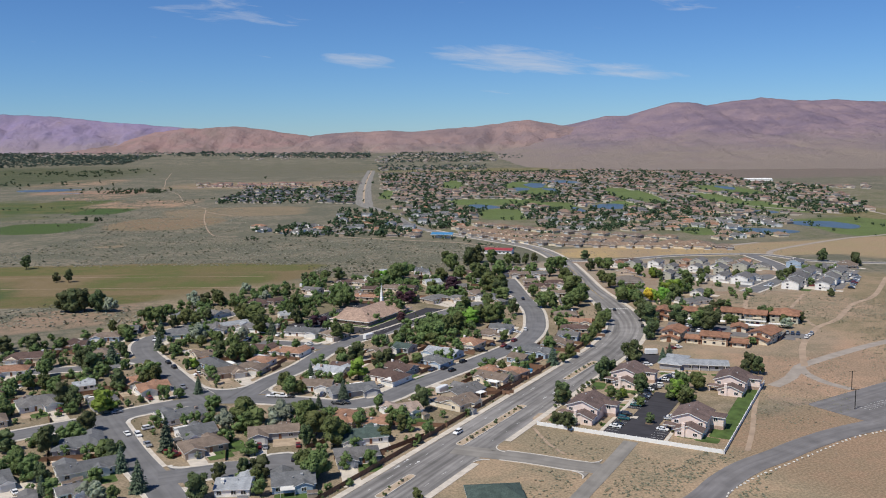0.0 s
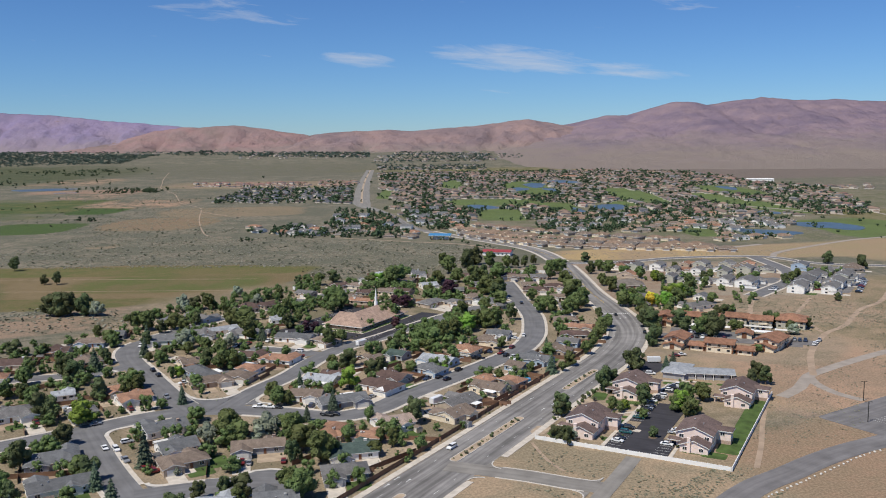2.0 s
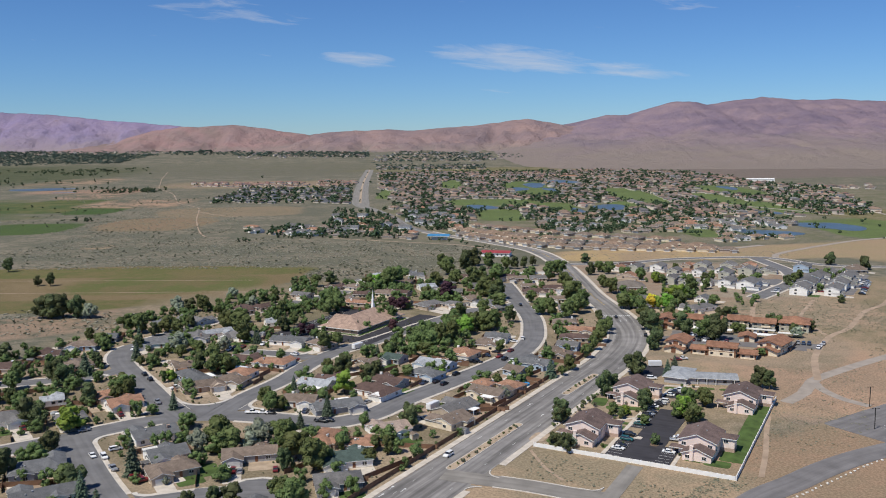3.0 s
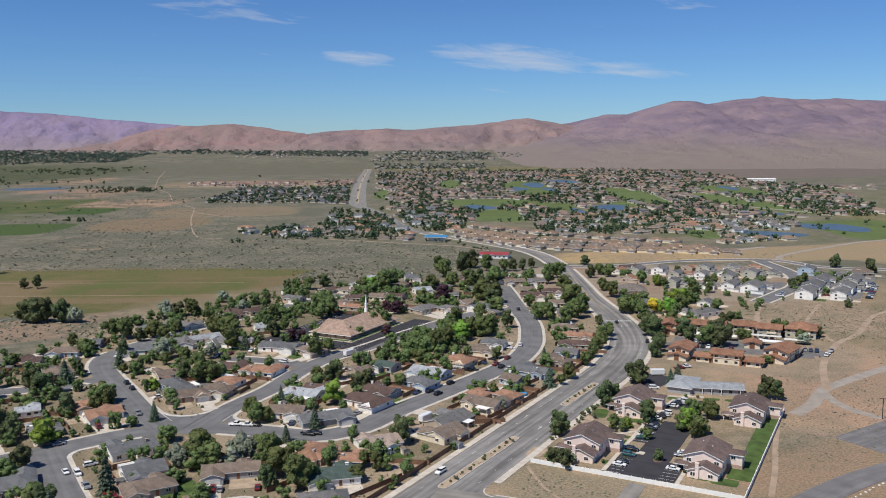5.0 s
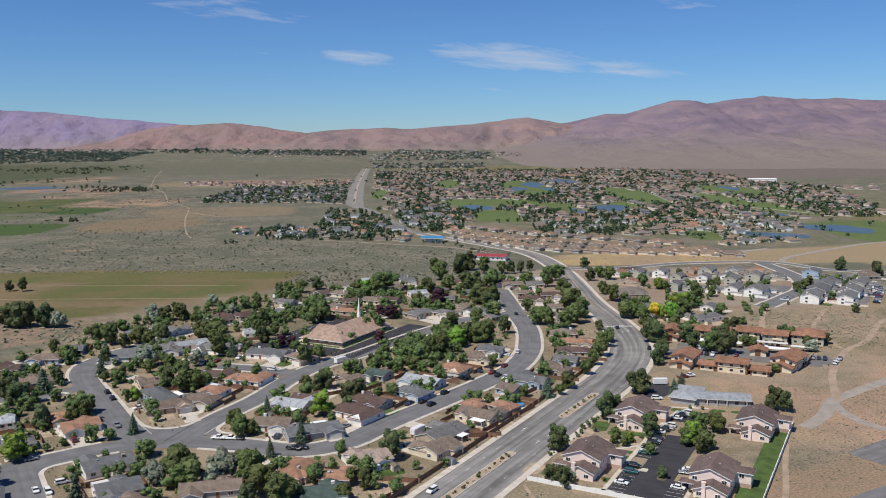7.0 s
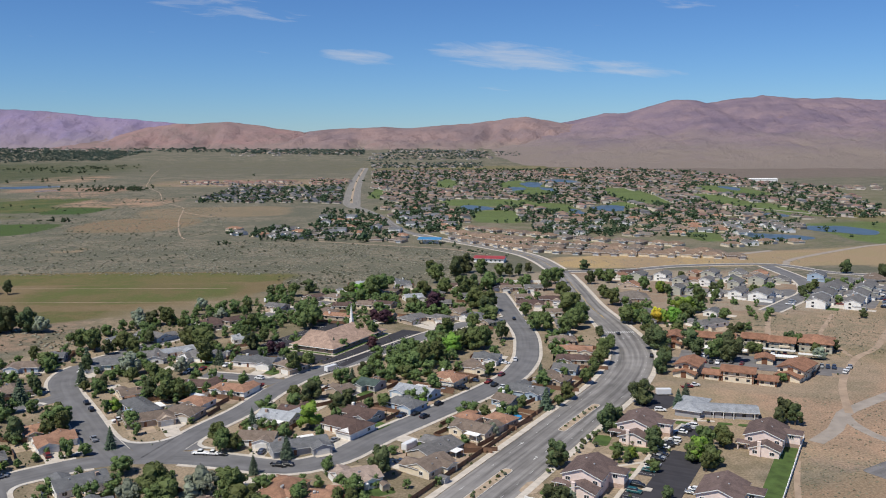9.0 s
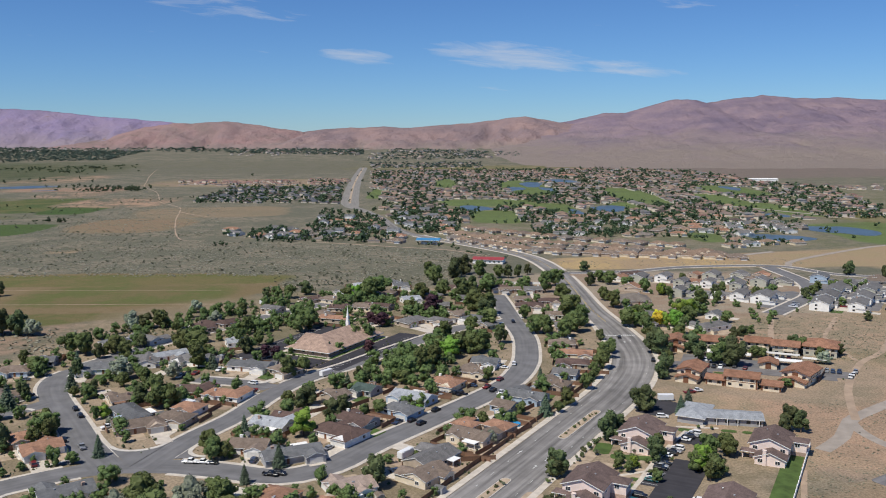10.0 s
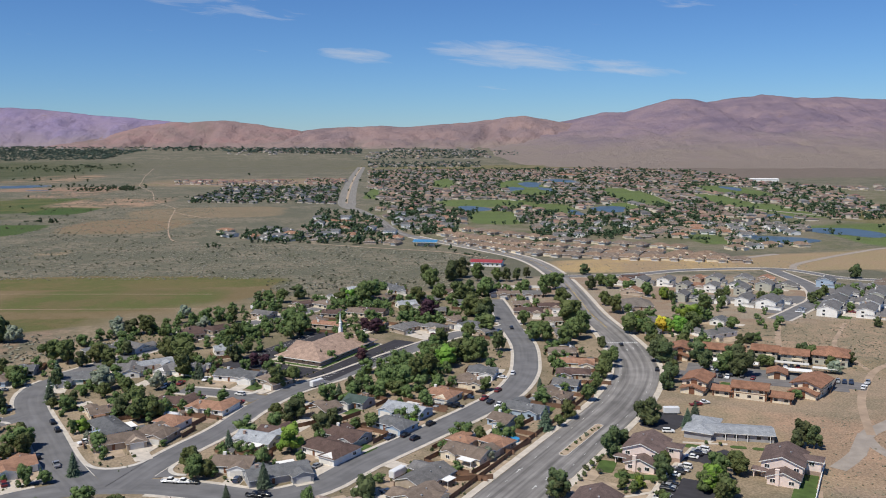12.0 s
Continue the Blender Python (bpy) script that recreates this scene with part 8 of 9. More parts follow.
for x_, y_, g_ in ((63.6, 385, 2.2), (66, 389, 2.0), (69, 394, 2.2), (67.5, 382, 2.2), (62, 380, 1.8), (60, 376, 1.8), (81.5, 383.7, 2.0), (83.6, 374.1, 1.9), (86, 373.5, 1.7), (74.7, 378, 3.2), (79.5, 376, 3.0), (77, 368, 1.4), (80, 369.5, 1.2), (73, 366, 1.3),
                     (93, 376, 1.2), (89, 373, 1.2), (47, 346, 1.8), (44, 341, 1.8), (52, 338, 1.6), (62, 334, 1.5), (70, 336, 1.4), (98, 322, 1.4), (88, 324, 1.4), (112, 409, 1.5), (117, 408, 1.4)):
    shrub(x_, y_, g_)


def play_set(x, y, turn):
    """A garden slide with a ladder, and a low toy house beside it."""
    e = tagged(new("play_set"), "bright plastic slide and toy house in a back garden", "play set")
    e.matrix_basis = pose(x, y, 0, 0, 0, turn)
    part("slide", mesh_of("slide", [(0, -0.35, 1.6), (0, 0.35, 1.6), (2.6, 0.35, 0.15), (2.6, -0.35, 0.15), (0, -0.35, 1.5), (0, 0.35, 1.5), (2.6, 0.35, 0.05), (2.6, -0.35, 0.05)],
                          [(0, 3, 2, 1), (4, 5, 6, 7), (0, 1, 5, 4), (2, 3, 7, 6), (0, 4, 7, 3), (1, 2, 6, 5)], PAINT_YELLOW), e, label="yellow slide")
    part("ladder", box_mesh("ladder", CAR_RED, (-0.1, 0, -0.4, -0.32, 0, 2.2), (-0.1, 0, 0.32, 0.4, 0, 2.2), *[(-0.09, -0.01, -0.32, 0.32, z, z + 0.06) for z in (0.3, 0.7, 1.1, 1.5)]), e)
    part("toy_house", wall_mesh(1.6, 1.4, 1.1, "gable", WHITE_WALL), e, pose(-2.4, 1.6, 0))
    part("toy_roof", roof_mesh(1.6, 1.4, 1.1, "gable", CAR_RED, 0.12, 0.06, 0.5, 0.1), e, pose(-2.4, 1.6, 0))


play_set(37.5, 411.5, 30)

# ---- the golf community and the far suburbs ----


def inside_any(x, y, ellipses, grow=1.0):
    return any(((x - cx) / (rx * grow)) ** 2 + ((y - cy) / (ry * grow)) ** 2 < 1 for cx, cy, rx, ry in ellipses)


def pond(cx, cy, rx, ry, k):
    """A still pond with an uneven shore."""
    n = 40
    pts = []
    for i in range(n):
        t = i * 2 * math.pi / n
        w = 1 + 0.16 * math.sin(2 * t + k) + 0.10 * math.sin(3 * t + 2 * k) + 0.05 * math.sin(5 * t + k)
        pts.append((cx + rx * w * math.cos(t), cy + ry * w * math.sin(t)))
    v = [(x, y, 0.12 + 0.004 * k) for x, y in pts] + [(x, y, -0.5) for x, y in pts]
    f = [tuple(range(n))] + [(i, i + n, (i + 1) % n + n, (i + 1) % n) for i in range(n)]
    tagged(new("pond", mesh_of("pond", v, f, WATER)), "still blue golf-course pond with grassy banks", "pond", kind="structure")


for k_, row_ in enumerate(PONDS):
    pond(*row_, k_)
pond(-900, 1985, 70, 45, 12), pond(-800, 1865, 22, 14, 13)

FAR_KINDS = []
for L_, W_, kind_, st_, roof_, wall_ in ((17, 13, "hip", 1, GOLF_ROOF, CREAM_WALL), (15, 12, "hip", 1, TAUPE_ROOF, TAN_WALL), (18, 12, "hip", 1, TERRACOTTA, CREAM_WALL), (16, 12, "gable", 1, GREY_ROOF, WHITE_WALL),
                                          (17, 13, "hip", 1, BROWN_ROOF, TAN_WALL), (14, 11, "gable", 2, SLATE, WHITE_WALL), (19, 13, "hip", 1, GOLF_ROOF, TAN_WALL)):
    FAR_KINDS.append((L_, W_, kind_, st_, roof_, wall_))
FAR_FIRST = {}


def far_house(x, y, turn, k):
    """A house of the golf community: hipped main roof, garage wing, windows."""
    m = pose(x, y, 0, 0, 0, turn)
    if k in FAR_FIRST:
        return copy_thing(FAR_FIRST[k], m)
    L, W, kind, st_, roof, wall = FAR_KINDS[k]
    h = 2.8 * st_
    e = tagged(new("house"), f"{COLOUR[wall]} golf-course house with a {COLOUR[roof]} {kind} roof", "house", "golf community houses")
    part("wall", wall_mesh(L, W, h, kind, wall), e)
    part("roof", roof_mesh(L, W, h, kind, roof), e)
    part("garage_wall", wall_mesh(9, 7, 2.8, "gable", wall), e, pose(L * 0.25, -W / 2 + 0.5, 0, 0, 0, 90))
    part("garage_roof", roof_mesh(10, 7, 2.8, "hip", roof), e, pose(L * 0.25, -W / 2 + 0.5, 0, 0, 0, 90))
    part("garage_door", GARAGE_DOOR, e, pose(L * 0.25, -W / 2 - 4.03, 0, 0, 0, 180))
    e.matrix_basis = m
    FAR_FIRST[k] = e
    return e


FAR_SPOTS = []


def free_spot(x, y, gap):
    if y > 1150 and any(inside_any(x, y * k, GREENS + PONDS, 0.92) for k in (1.015, 1.03, 1.045)):
        return False
    if inside_any(x, y, GREENS, 0.95) or inside_any(x, y, PONDS, 1.25) or not clear_of_roads(x, y, gap * 0.5 - 2):
        return False
    return all((x - a) ** 2 + (y - b) ** 2 > gap * gap for a, b in FAR_SPOTS)


def row_of_houses(points, pitch, kinds, side=0.0):
    line = smooth(points, pitch)
    d = np.gradient(line, axis=0)
    for p, q in zip(line, d):
        a = math.degrees(math.atan2(q[1], q[0])) + rng.uniform(-6, 6)
        x, y = p[0] + rng.uniform(-1.5, 1.5), p[1] + rng.uniform(-1.5, 1.5)
        if free_spot(x, y, 12):
            FAR_SPOTS.append((x, y))
            far_house(x, y, a, rng.choice(kinds))


for pts in (((27, 1015), (71, 951), (105, 910), (155, 890), (204, 877), (280, 861)), ((36, 1036), (80, 978), (110, 938), (162, 915), (211, 894), (270, 878)),
            ((22, 1066), (75, 1013), (118, 970), (169, 939), (218, 914), (261, 897)), ((48, 1109), (91, 1063), (146, 1010), (199, 976), (248, 944))):
    row_of_houses(pts, 16, (0, 0, 0, 1, 4, 6))


def quarter(corners, across, deep, kinds, skip, jitter=4.0):
    """Spots for houses in a district, in wavering rows."""
    (ax, ay), (bx, by), (cx, cy), (dx, dy) = corners
    out = []
    for j in range(deep):
        for i in range(across):
            u, v = (i + 0.5 + 0.25 * math.sin(j * 1.7)) / across, (j + 0.5 + 0.2 * math.sin(i * 0.9 + j)) / deep
            x = (ax * (1 - u) + bx * u) * (1 - v) + (dx * (1 - u) + cx * u) * v + rng.uniform(-jitter, jitter)
            y = (ay * (1 - u) + by * u) * (1 - v) + (dy * (1 - u) + cy * u) * v + rng.uniform(-jitter, jitter)
            if rng.random() > skip and free_spot(x, y, 13):
                FAR_SPOTS.append((x, y))
                out.append((x, y, math.degrees(math.atan2(by - ay, bx - ax)) + rng.choice((0, 0, 90)) + rng.uniform(-12, 12), rng.choice(kinds)))
    return out


for args in ((((112, 1026), (322, 1018), (398, 1245), (137, 1258)), 11, 7, (0, 1, 3, 4, 2), 0.25), (((-36, 1073), (34, 1071), (24, 1382), (-59, 1386)), 4, 8, (2, 4, 3, 5), 0.35),
             (((291, 923), (379, 952), (465, 1171), (366, 1150)), 5, 7, (3, 1, 0), 0.2), (((-150, 999), (-24, 985), (-51, 1237), (-148, 1242)), 6, 8, (2, 4, 5, 1), 0.25), (((-236, 1061), (-150, 999), (-122, 1056), (-189, 1143)), 4, 3, (3, 2), 0.2)):
    for spot in quarter(*args):
        far_house(*spot)
far_house(-236, 1110, -10, 2)

FAR_WALL = mat("far_house_wall", (0.68, 0.60, 0.51), 0.9, 0.15, 30, 4, 0)
FAR_ROOFS = []
for nm, c in (("far_taupe_roof", (0.195, 0.152, 0.130)), ("far_tan_roof", (0.270, 0.195, 0.150)), ("far_slate_roof", (0.11, 0.115, 0.132)), ("far_pink_roof", (0.255, 0.158, 0.134)),
              ("far_grey_roof", (0.185, 0.178, 0.176)), ("far_brown_roof", (0.105, 0.083, 0.074))):
    FAR_ROOFS.append(mat(nm, c, 0.95, 0.25, 25, 4, 0, spec=0.1))


def joined_houses(name, spots, roofs, label):
    """Houses too far off to tell apart singly, as one mesh: walls, hipped roofs and garage wings."""
    v, f, mi = [], [], []
    for x, y, turn, k in spots:
        L, W = rng.uniform(11.5, 15.5), rng.uniform(9.5, 11.5)
        h = 2.9 if rng.random() < 0.8 else 5.4
        m = pose(x, y, float(lift(np.array(y))), 0, 0, turn)
        rk = 1 + rng.randrange(len(roofs))
        for l2, w2, ox, oy, hh in ((L, W, 0, 0, h), (7, 6, L * 0.22, -W / 2 - 1.5, 2.6)):
            k0 = len(v)
            a, b = l2 / 2, w2 / 2
            pts = [(-a, -b, 0), (a, -b, 0), (a, b, 0), (-a, b, 0), (-a, -b, hh), (a, -b, hh), (a, b, hh), (-a, b, hh)]
            a2, b2 = a + 0.6, b + 0.6
            rr = max(a2 - b2, 0.3)
            pts += [(-a2, -b2, hh - 0.15), (a2, -b2, hh - 0.15), (a2, b2, hh - 0.15), (-a2, b2, hh - 0.15), (-rr, 0, hh + b * 0.4), (rr, 0, hh + b * 0.4)]
            v += [tuple(m @ Vector((px + ox, py + oy, pz))) for px, py, pz in pts]
            for face, q in (((0, 1, 5, 4), 0), ((1, 2, 6, 5), 0), ((2, 3, 7, 6), 0), ((3, 0, 4, 7), 0), ((8, 9, 13, 12), rk), ((10, 11, 12, 13), rk), ((9, 10, 13), rk), ((11, 8, 12), rk), ((11, 10, 9, 8), 0)):
                f.append(tuple(k0 + i for i in face))
                mi.append(q)
    me = mesh_of(name, v, f, FAR_WALL)
    for r in roofs:
        me.materials.append(r)
    me.polygons.foreach_set("material_index", mi)
    tagged(new(name, me), label, "houses", kind="stuff")


GOLF_EDGE = [(-51, 1178), (-118, 1783), (-188, 2635), (-27, 2725), (212, 2687), (481, 2765), (702, 2609), (749, 2299), (716, 2042), (779, 1827), (739, 1619), (679, 1412), (643, 1296),
             (597, 1214), (503, 1206), (448, 1110), (405, 976), (321, 925), (246, 966), (149, 1039), (22, 1138)]


def within(x, y, edge):
    """Whether a place lies inside a closed outline."""
    odd = False
    for (xa, ya), (xb, yb) in zip(edge, edge[1:] + edge[:1]):
        if (ya > y) != (yb > y) and x < xa + (y - ya) / (yb - ya) * (xb - xa):
            odd = not odd
    return odd


def district(edge, pitch, depth, skip, y0=0.0):
    """House spots inside an outline: winding rows of lots, back to back."""
    out = []
    xa, xb, ya, yb = min(p[0] for p in edge), max(p[0] for p in edge), min(p[1] for p in edge), max(p[1] for p in edge)
    for j in range(int((yb - ya) / depth) + 1):
        for i in range(int((xb - xa) / pitch) + 1):
            x = xa + i * pitch + rng.uniform(-2.5, 2.5)
            wind = 26 * math.sin(x / 95 + j * 0.35) + 16 * math.sin(x / 41 + j)
            y = ya + j * depth + wind + rng.uniform(-3, 3)
            if y < y0 or rng.random() < skip or not within(x, y, edge) or not free_spot(x, y, 12.5):
                continue
            FAR_SPOTS.append((x, y))
            slope = math.degrees(math.atan(26 / 95 * math.cos(x / 95 + j * 0.35) + 16 / 41 * math.cos(x / 41 + j)))
            out.append((x, y, slope + rng.choice((0, 0, 0, 90)) + rng.uniform(-8, 8), 0))
    return out


far_spots = district(GOLF_EDGE, 16.5, 27, 0.36, 1180)
far_spots += quarter(((748, 1749), (860, 1741), (918, 1855), (798, 1864)), 6, 3, (0,), 0.1, 5)
for pts in (((412, 1741), (389, 1461), (379, 1294)), ((478, 1869), (449, 1572), (418, 1343)), ((-130, 1914), (-69, 1758), (-3, 1639), (65, 1584), (175, 1615))):
    line = smooth(pts, 18)
    d = np.gradient(line, axis=0)
    for p, q in zip(line, d):
        FAR_SPOTS.append((p[0], p[1]))
        far_spots.append((p[0], p[1], math.degrees(math.atan2(q[1], q[0])) + 90, 0))
joined_houses("golf_suburb_houses", far_spots, [FAR_ROOFS[k] for k in (0, 0, 0, 1, 1, 3, 4, 5)], "many low tan-roofed houses of a golf suburb")
west_spots = quarter(((-402, 1529), (-147, 1492), (-171, 1917), (-435, 1936)), 13, 11, (0,), 0.15, 6)
joined_houses("west_suburb_houses", west_spots, [FAR_ROOFS[k] for k in (2, 2, 5, 4)], "white houses with slate roofs beyond the sage flat")
row_spots = quarter(((-569, 2024), (-303, 2003), (-333, 2181), (-623, 2205)), 16, 4, (0,), 0.15, 5) + quarter(((-272, 1962), (-160, 1993), (-174, 2216), (-306, 2227)), 7, 8, (0,), 0.15, 5)
joined_houses("edge_suburb_houses", row_spots, [FAR_ROOFS[3], FAR_ROOFS[1]], "pink-roofed houses on bare graded earth")
plain = []
for x0, x1, y0, y1, n in ((-820, -280, 3500, 4100, 60), (-260, 200, 3250, 3900, 110), (230, 830, 3250, 3650, 60), (-220, 150, 2900, 3100, 40), (-2400, -1200, 3900, 4300, 90)):
    plain += [(rng.uniform(x0, x1), rng.uniform(y0, y1), rng.uniform(0, 180), 0) for _ in range(n)]
joined_houses("valley_houses", plain, [FAR_ROOFS[k] for k in (0, 1, 4)], "scattered pale houses of a far village")
barn = tagged(new("warehouse"), "long white low warehouse at the foot of the mountain", "building")
barn.matrix_basis = pose(750, 2070, 0, 0, 0, -8)
part("wall", wall_mesh(62, 25, 5, "gable", WHITE_WALL, 0.12), barn), part("roof", roof_mesh(62, 25, 5, "gable", TRIM, 0.5, 0.2, 0.12), barn)
club = tagged(new("clubhouse"), "ochre clubhouse with low roofs beside a pond", "building")
club.matrix_basis = pose(330, 2260, 0, 0, 0, 0)
part("wall", wall_mesh(46, 20, 6, "hip", CREAM_WALL), club), part("roof", roof_mesh(46, 20, 6, "hip", TERRACOTTA, 1, 0.3), club)
for nm, pts, w_ in (("road_golf_street", [(448, 1819), (418, 1515), (402, 1344)], 11), ("road_golf_front", [(60, 1000), (98, 948), (135, 908), (190, 886), (262, 872), (330, 905)], 7),
                    ("road_golf_edge", [(620, 1260), (600, 1120), (520, 985), (430, 930), (330, 850), (310, 818)], 6), ("road_lake_street", [(560, 1215), (520, 1290), (455, 1420)], 8)):
    strip(nm, smooth(pts, 12), w_, 0.11, STREET if nm == "road_golf_street" else PALE_DIRT, "pale street of the golf suburb")


# ---- woods, shrubs and sage, too many to count ----


def clump_shape(seed):
    """A single low lump of scrub, one metre across."""
    bm = bmesh.new()
    blob(bm, (0, 0, 0.42), (0.5, 0.5, 0.5), seed, 1)
    bm.verts.index_update()
    v = np.array([q.co[:] for q in bm.verts])
    f = np.array([[q.index for q in p.verts] for p in bm.faces])
    bm.free()
    return v, f


def leafy_shape(seed, lumps=9, quads=330, size=0.095):
    """A garden tree's crown, one metre high: rounded masses under a coat of leaf sprays."""
    r = random.Random(seed)
    bm = bmesh.new()
    centres = []
    for i in range(lumps):
        u, t = r.uniform(-0.85, 1), i * 2.4 + r.uniform(-0.4, 0.4)
        o, g = 0.34 * math.sqrt(1 - u * u * 0.8) * r.uniform(0.3, 1.1), r.uniform(0.13, 0.24)
        c, rad = (o * math.cos(t), o * math.sin(t), 0.50 + 0.34 * u), (g, g, g * 0.9)
        centres.append((c, rad))
        blob(bm, c, [q * 0.86 for q in rad], seed + i * 2.7, 1, 0.6)
    v = [tuple(q.co) for q in bm.verts]
    f = [tuple(q.index for q in p.verts) for p in bm.faces]
    bm.free()
    k = len(f)
    sprays(v, f, centres, size, quads, r, 0.5)
    tri, leaf = np.array(f[:k]), np.array(f[k:])
    return np.array([tuple(q) for q in v]), np.concatenate([tri, leaf[:, [0, 1, 2]], leaf[:, [0, 2, 3]]])


def scatter(name, spots, shapes, leaf, label, category):
    """One mesh of many plants; spots are x, y, width, height."""
    vs, fs, k = [], [], 0
    for x, y, w, h in spots:
        v, f = shapes[rng.randrange(len(shapes))]
        a = rng.uniform(0, 6.28)
        c, s = math.cos(a), math.sin(a)
        q = np.stack([(v[:, 0] * c - v[:, 1] * s) * w + x, (v[:, 0] * s + v[:, 1] * c) * w + y, v[:, 2] * h + float(lift(np.array(y))) - 0.05 * h], 1)
        vs.append(q)
        fs.append(f + k)
        k += len(v)
    v, f = np.concatenate(vs), np.concatenate(fs)
    me = bpy.data.meshes.new(name)
    me.vertices.add(len(v))
    me.vertices.foreach_set("co", v.ravel())
    me.loops.add(len(f) * 3)
    me.loops.foreach_set("vertex_index", f.ravel().astype(np.int32))
    me.polygons.add(len(f))
    me.polygons.foreach_set("loop_start", np.arange(0, len(f) * 3, 3, dtype=np.int32))
    me.update(calc_edges=True)
    me.materials.append(leaf)
    tagged(new(name, me), label, category, kind="stuff")


CLUMPS = [leafy_shape(s, 3, 26, 0.30) for s in (31, 32, 33, 34, 29, 30)]
SPRIGS = [leafy_shape(s, 2, 12, 0.42) for s in (44, 45, 46, 47)]
CROWNS = [leafy_shape(s, 11, 380, 0.078) for s in (35, 36, 37, 38, 39)]
rng = random.Random(5)


def in_quad(corners, n, lo, hi, keep=lambda x, y: True, wide=1.0):
    (ax, ay), (bx, by), (cx, cy), (dx, dy) = corners
    out = []
    while len(out) < n:
        u, v = rng.random(), rng.random()
        x = (ax * (1 - u) + bx * u) * (1 - v) + (dx * (1 - u) + cx * u) * v
        y = (ay * (1 - u) + by * u) * (1 - v) + (dy * (1 - u) + cy * u) * v
        n -= 1 if not keep(x, y) else 0
        if keep(x, y):
            h = lo + (hi - lo) * rng.random() ** 1.6
            out.append((x, y, h * rng.uniform(0.75, 1.15) * wide, h))
    return out


def off_green(x, y):
    return not inside_any(x, y, GREENS, 0.9) and not inside_any(x, y, PONDS, 1.2) and clear_of_roads(x, y, 2)


woods = []
for corners, n, lo, hi in ((((112, 1026), (322, 1018), (398, 1245), (137, 1258)), 620, 3.5, 9), (((-36, 1073), (34, 1071), (24, 1382), (-59, 1386)), 330, 4, 10), (((291, 923), (379, 952), (465, 1171), (366, 1150)), 260, 3, 8),
                           (((-150, 999), (-24, 985), (-51, 1237), (-148, 1242)), 300, 4, 11), (((-402, 1529), (-147, 1492), (-171, 1917), (-435, 1936)), 680, 5, 12), (((-240, 1050), (-150, 985), (-122, 1056), (-189, 1143)), 110, 4, 10),
                           (((-569, 2024), (-303, 2003), (-333, 2181), (-623, 2205)), 110, 3, 7), (((-272, 1962), (-160, 1993), (-174, 2216), (-306, 2227)), 150, 3, 9),
                           (((27, 1015), (105, 910), (169, 939), (48, 1109)), 60, 3, 7), (((105, 905), (280, 861), (261, 897), (118, 970)), 50, 2.5, 5), (((-70, 1110), (-40, 1100), (-90, 1400), (-120, 1380)), 60, 4, 9),
                           (((-20, 975), (60, 880), (80, 860), (0, 990)), 14, 3, 6), (((-160, 1240), (-60, 1240), (-95, 1330), (-160, 1390)), 45, 4, 9)):
    woods += in_quad(corners, n, lo, hi, off_green)
woods += in_quad(((-190, 1180), (780, 1180), (780, 2760), (-190, 2760)), 12500, 4.5, 12.0, lambda x, y: within(x, y, GOLF_EDGE) and off_green(x, y) and noise.noise(Vector((x / 60, y / 130, 5.0))) > rng.uniform(-0.75, 0.45) and not (rng.random() < 0.75 and inside_any(x, y * 1.03, GREENS + PONDS, 0.9)))
woods += [(p[0] + rng.uniform(-1, 1), p[1], 5, 6) for p in far_line[far_line[:, 1] > 1520][::20]]
for gx, gy, rx, ry in GREENS:
    woods += [(gx + rx * 1.0 * math.cos(t) * rng.uniform(0.8, 1.1), gy + ry * math.sin(t) * rng.uniform(0.8, 1.1), h * 0.9, h) for t, h in ((rng.uniform(0, 6.28), rng.uniform(3, 9)) for _ in range(13))]
woods = [(x, y, w, h * 0.95) for x, y, w, h in woods]
scatter("far_suburb_trees", [q for q in woods if q[1] >= 1450], SPRIGS, LEAVES["far"], "green garden trees among the farthest houses", "trees")
scatter("suburb_trees", [q for q in woods if q[1] < 1450], CLUMPS, LEAVES["far"], "green garden trees among the far houses", "trees")
belt = []
for corners, n, lo, hi in ((((-2300, 3020), (-1200, 3300), (-1250, 3900), (-2500, 4300)), 1900, 7, 13), (((-1250, 3800), (-835, 3750), (-653, 4135), (-1249, 4212)), 120, 8, 15), (((-900, 3700), (-283, 3464), (-321, 3906), (-653, 4135)), 520, 6, 12),
                           (((-259, 3190), (186, 3284), (209, 3703), (-178, 4001)), 260, 6, 13), (((-213, 2905), (146, 2905), (157, 3111), (-236, 3150)), 150, 6, 12), (((398, 3330), (788, 3137), (830, 3304), (415, 3500)), 120, 6, 12),
                           (((236, 3422), (398, 3330), (415, 3676), (240, 3700)), 50, 6, 11), (((-2600, 4200), (-1100, 4100), (-1100, 4400), (-2800, 4500)), 350, 8, 16)):
    belt += in_quad(corners, int(n * (1.5 if corners[0][0] < -280 else 2.6)), lo * 0.8, hi * 0.85)
belt = [(x, y, w * (1.8 if x < -280 else 1.5), h * (1.0 if x < -280 else 0.9)) for x, y, w, h in belt]
# The belts' bluish tone stands in for distance haze.
scatter("valley_trees", belt, SPRIGS, LEAVES["valley"], "dark haze-blued belts of trees across the far valley", "trees")
lone = []
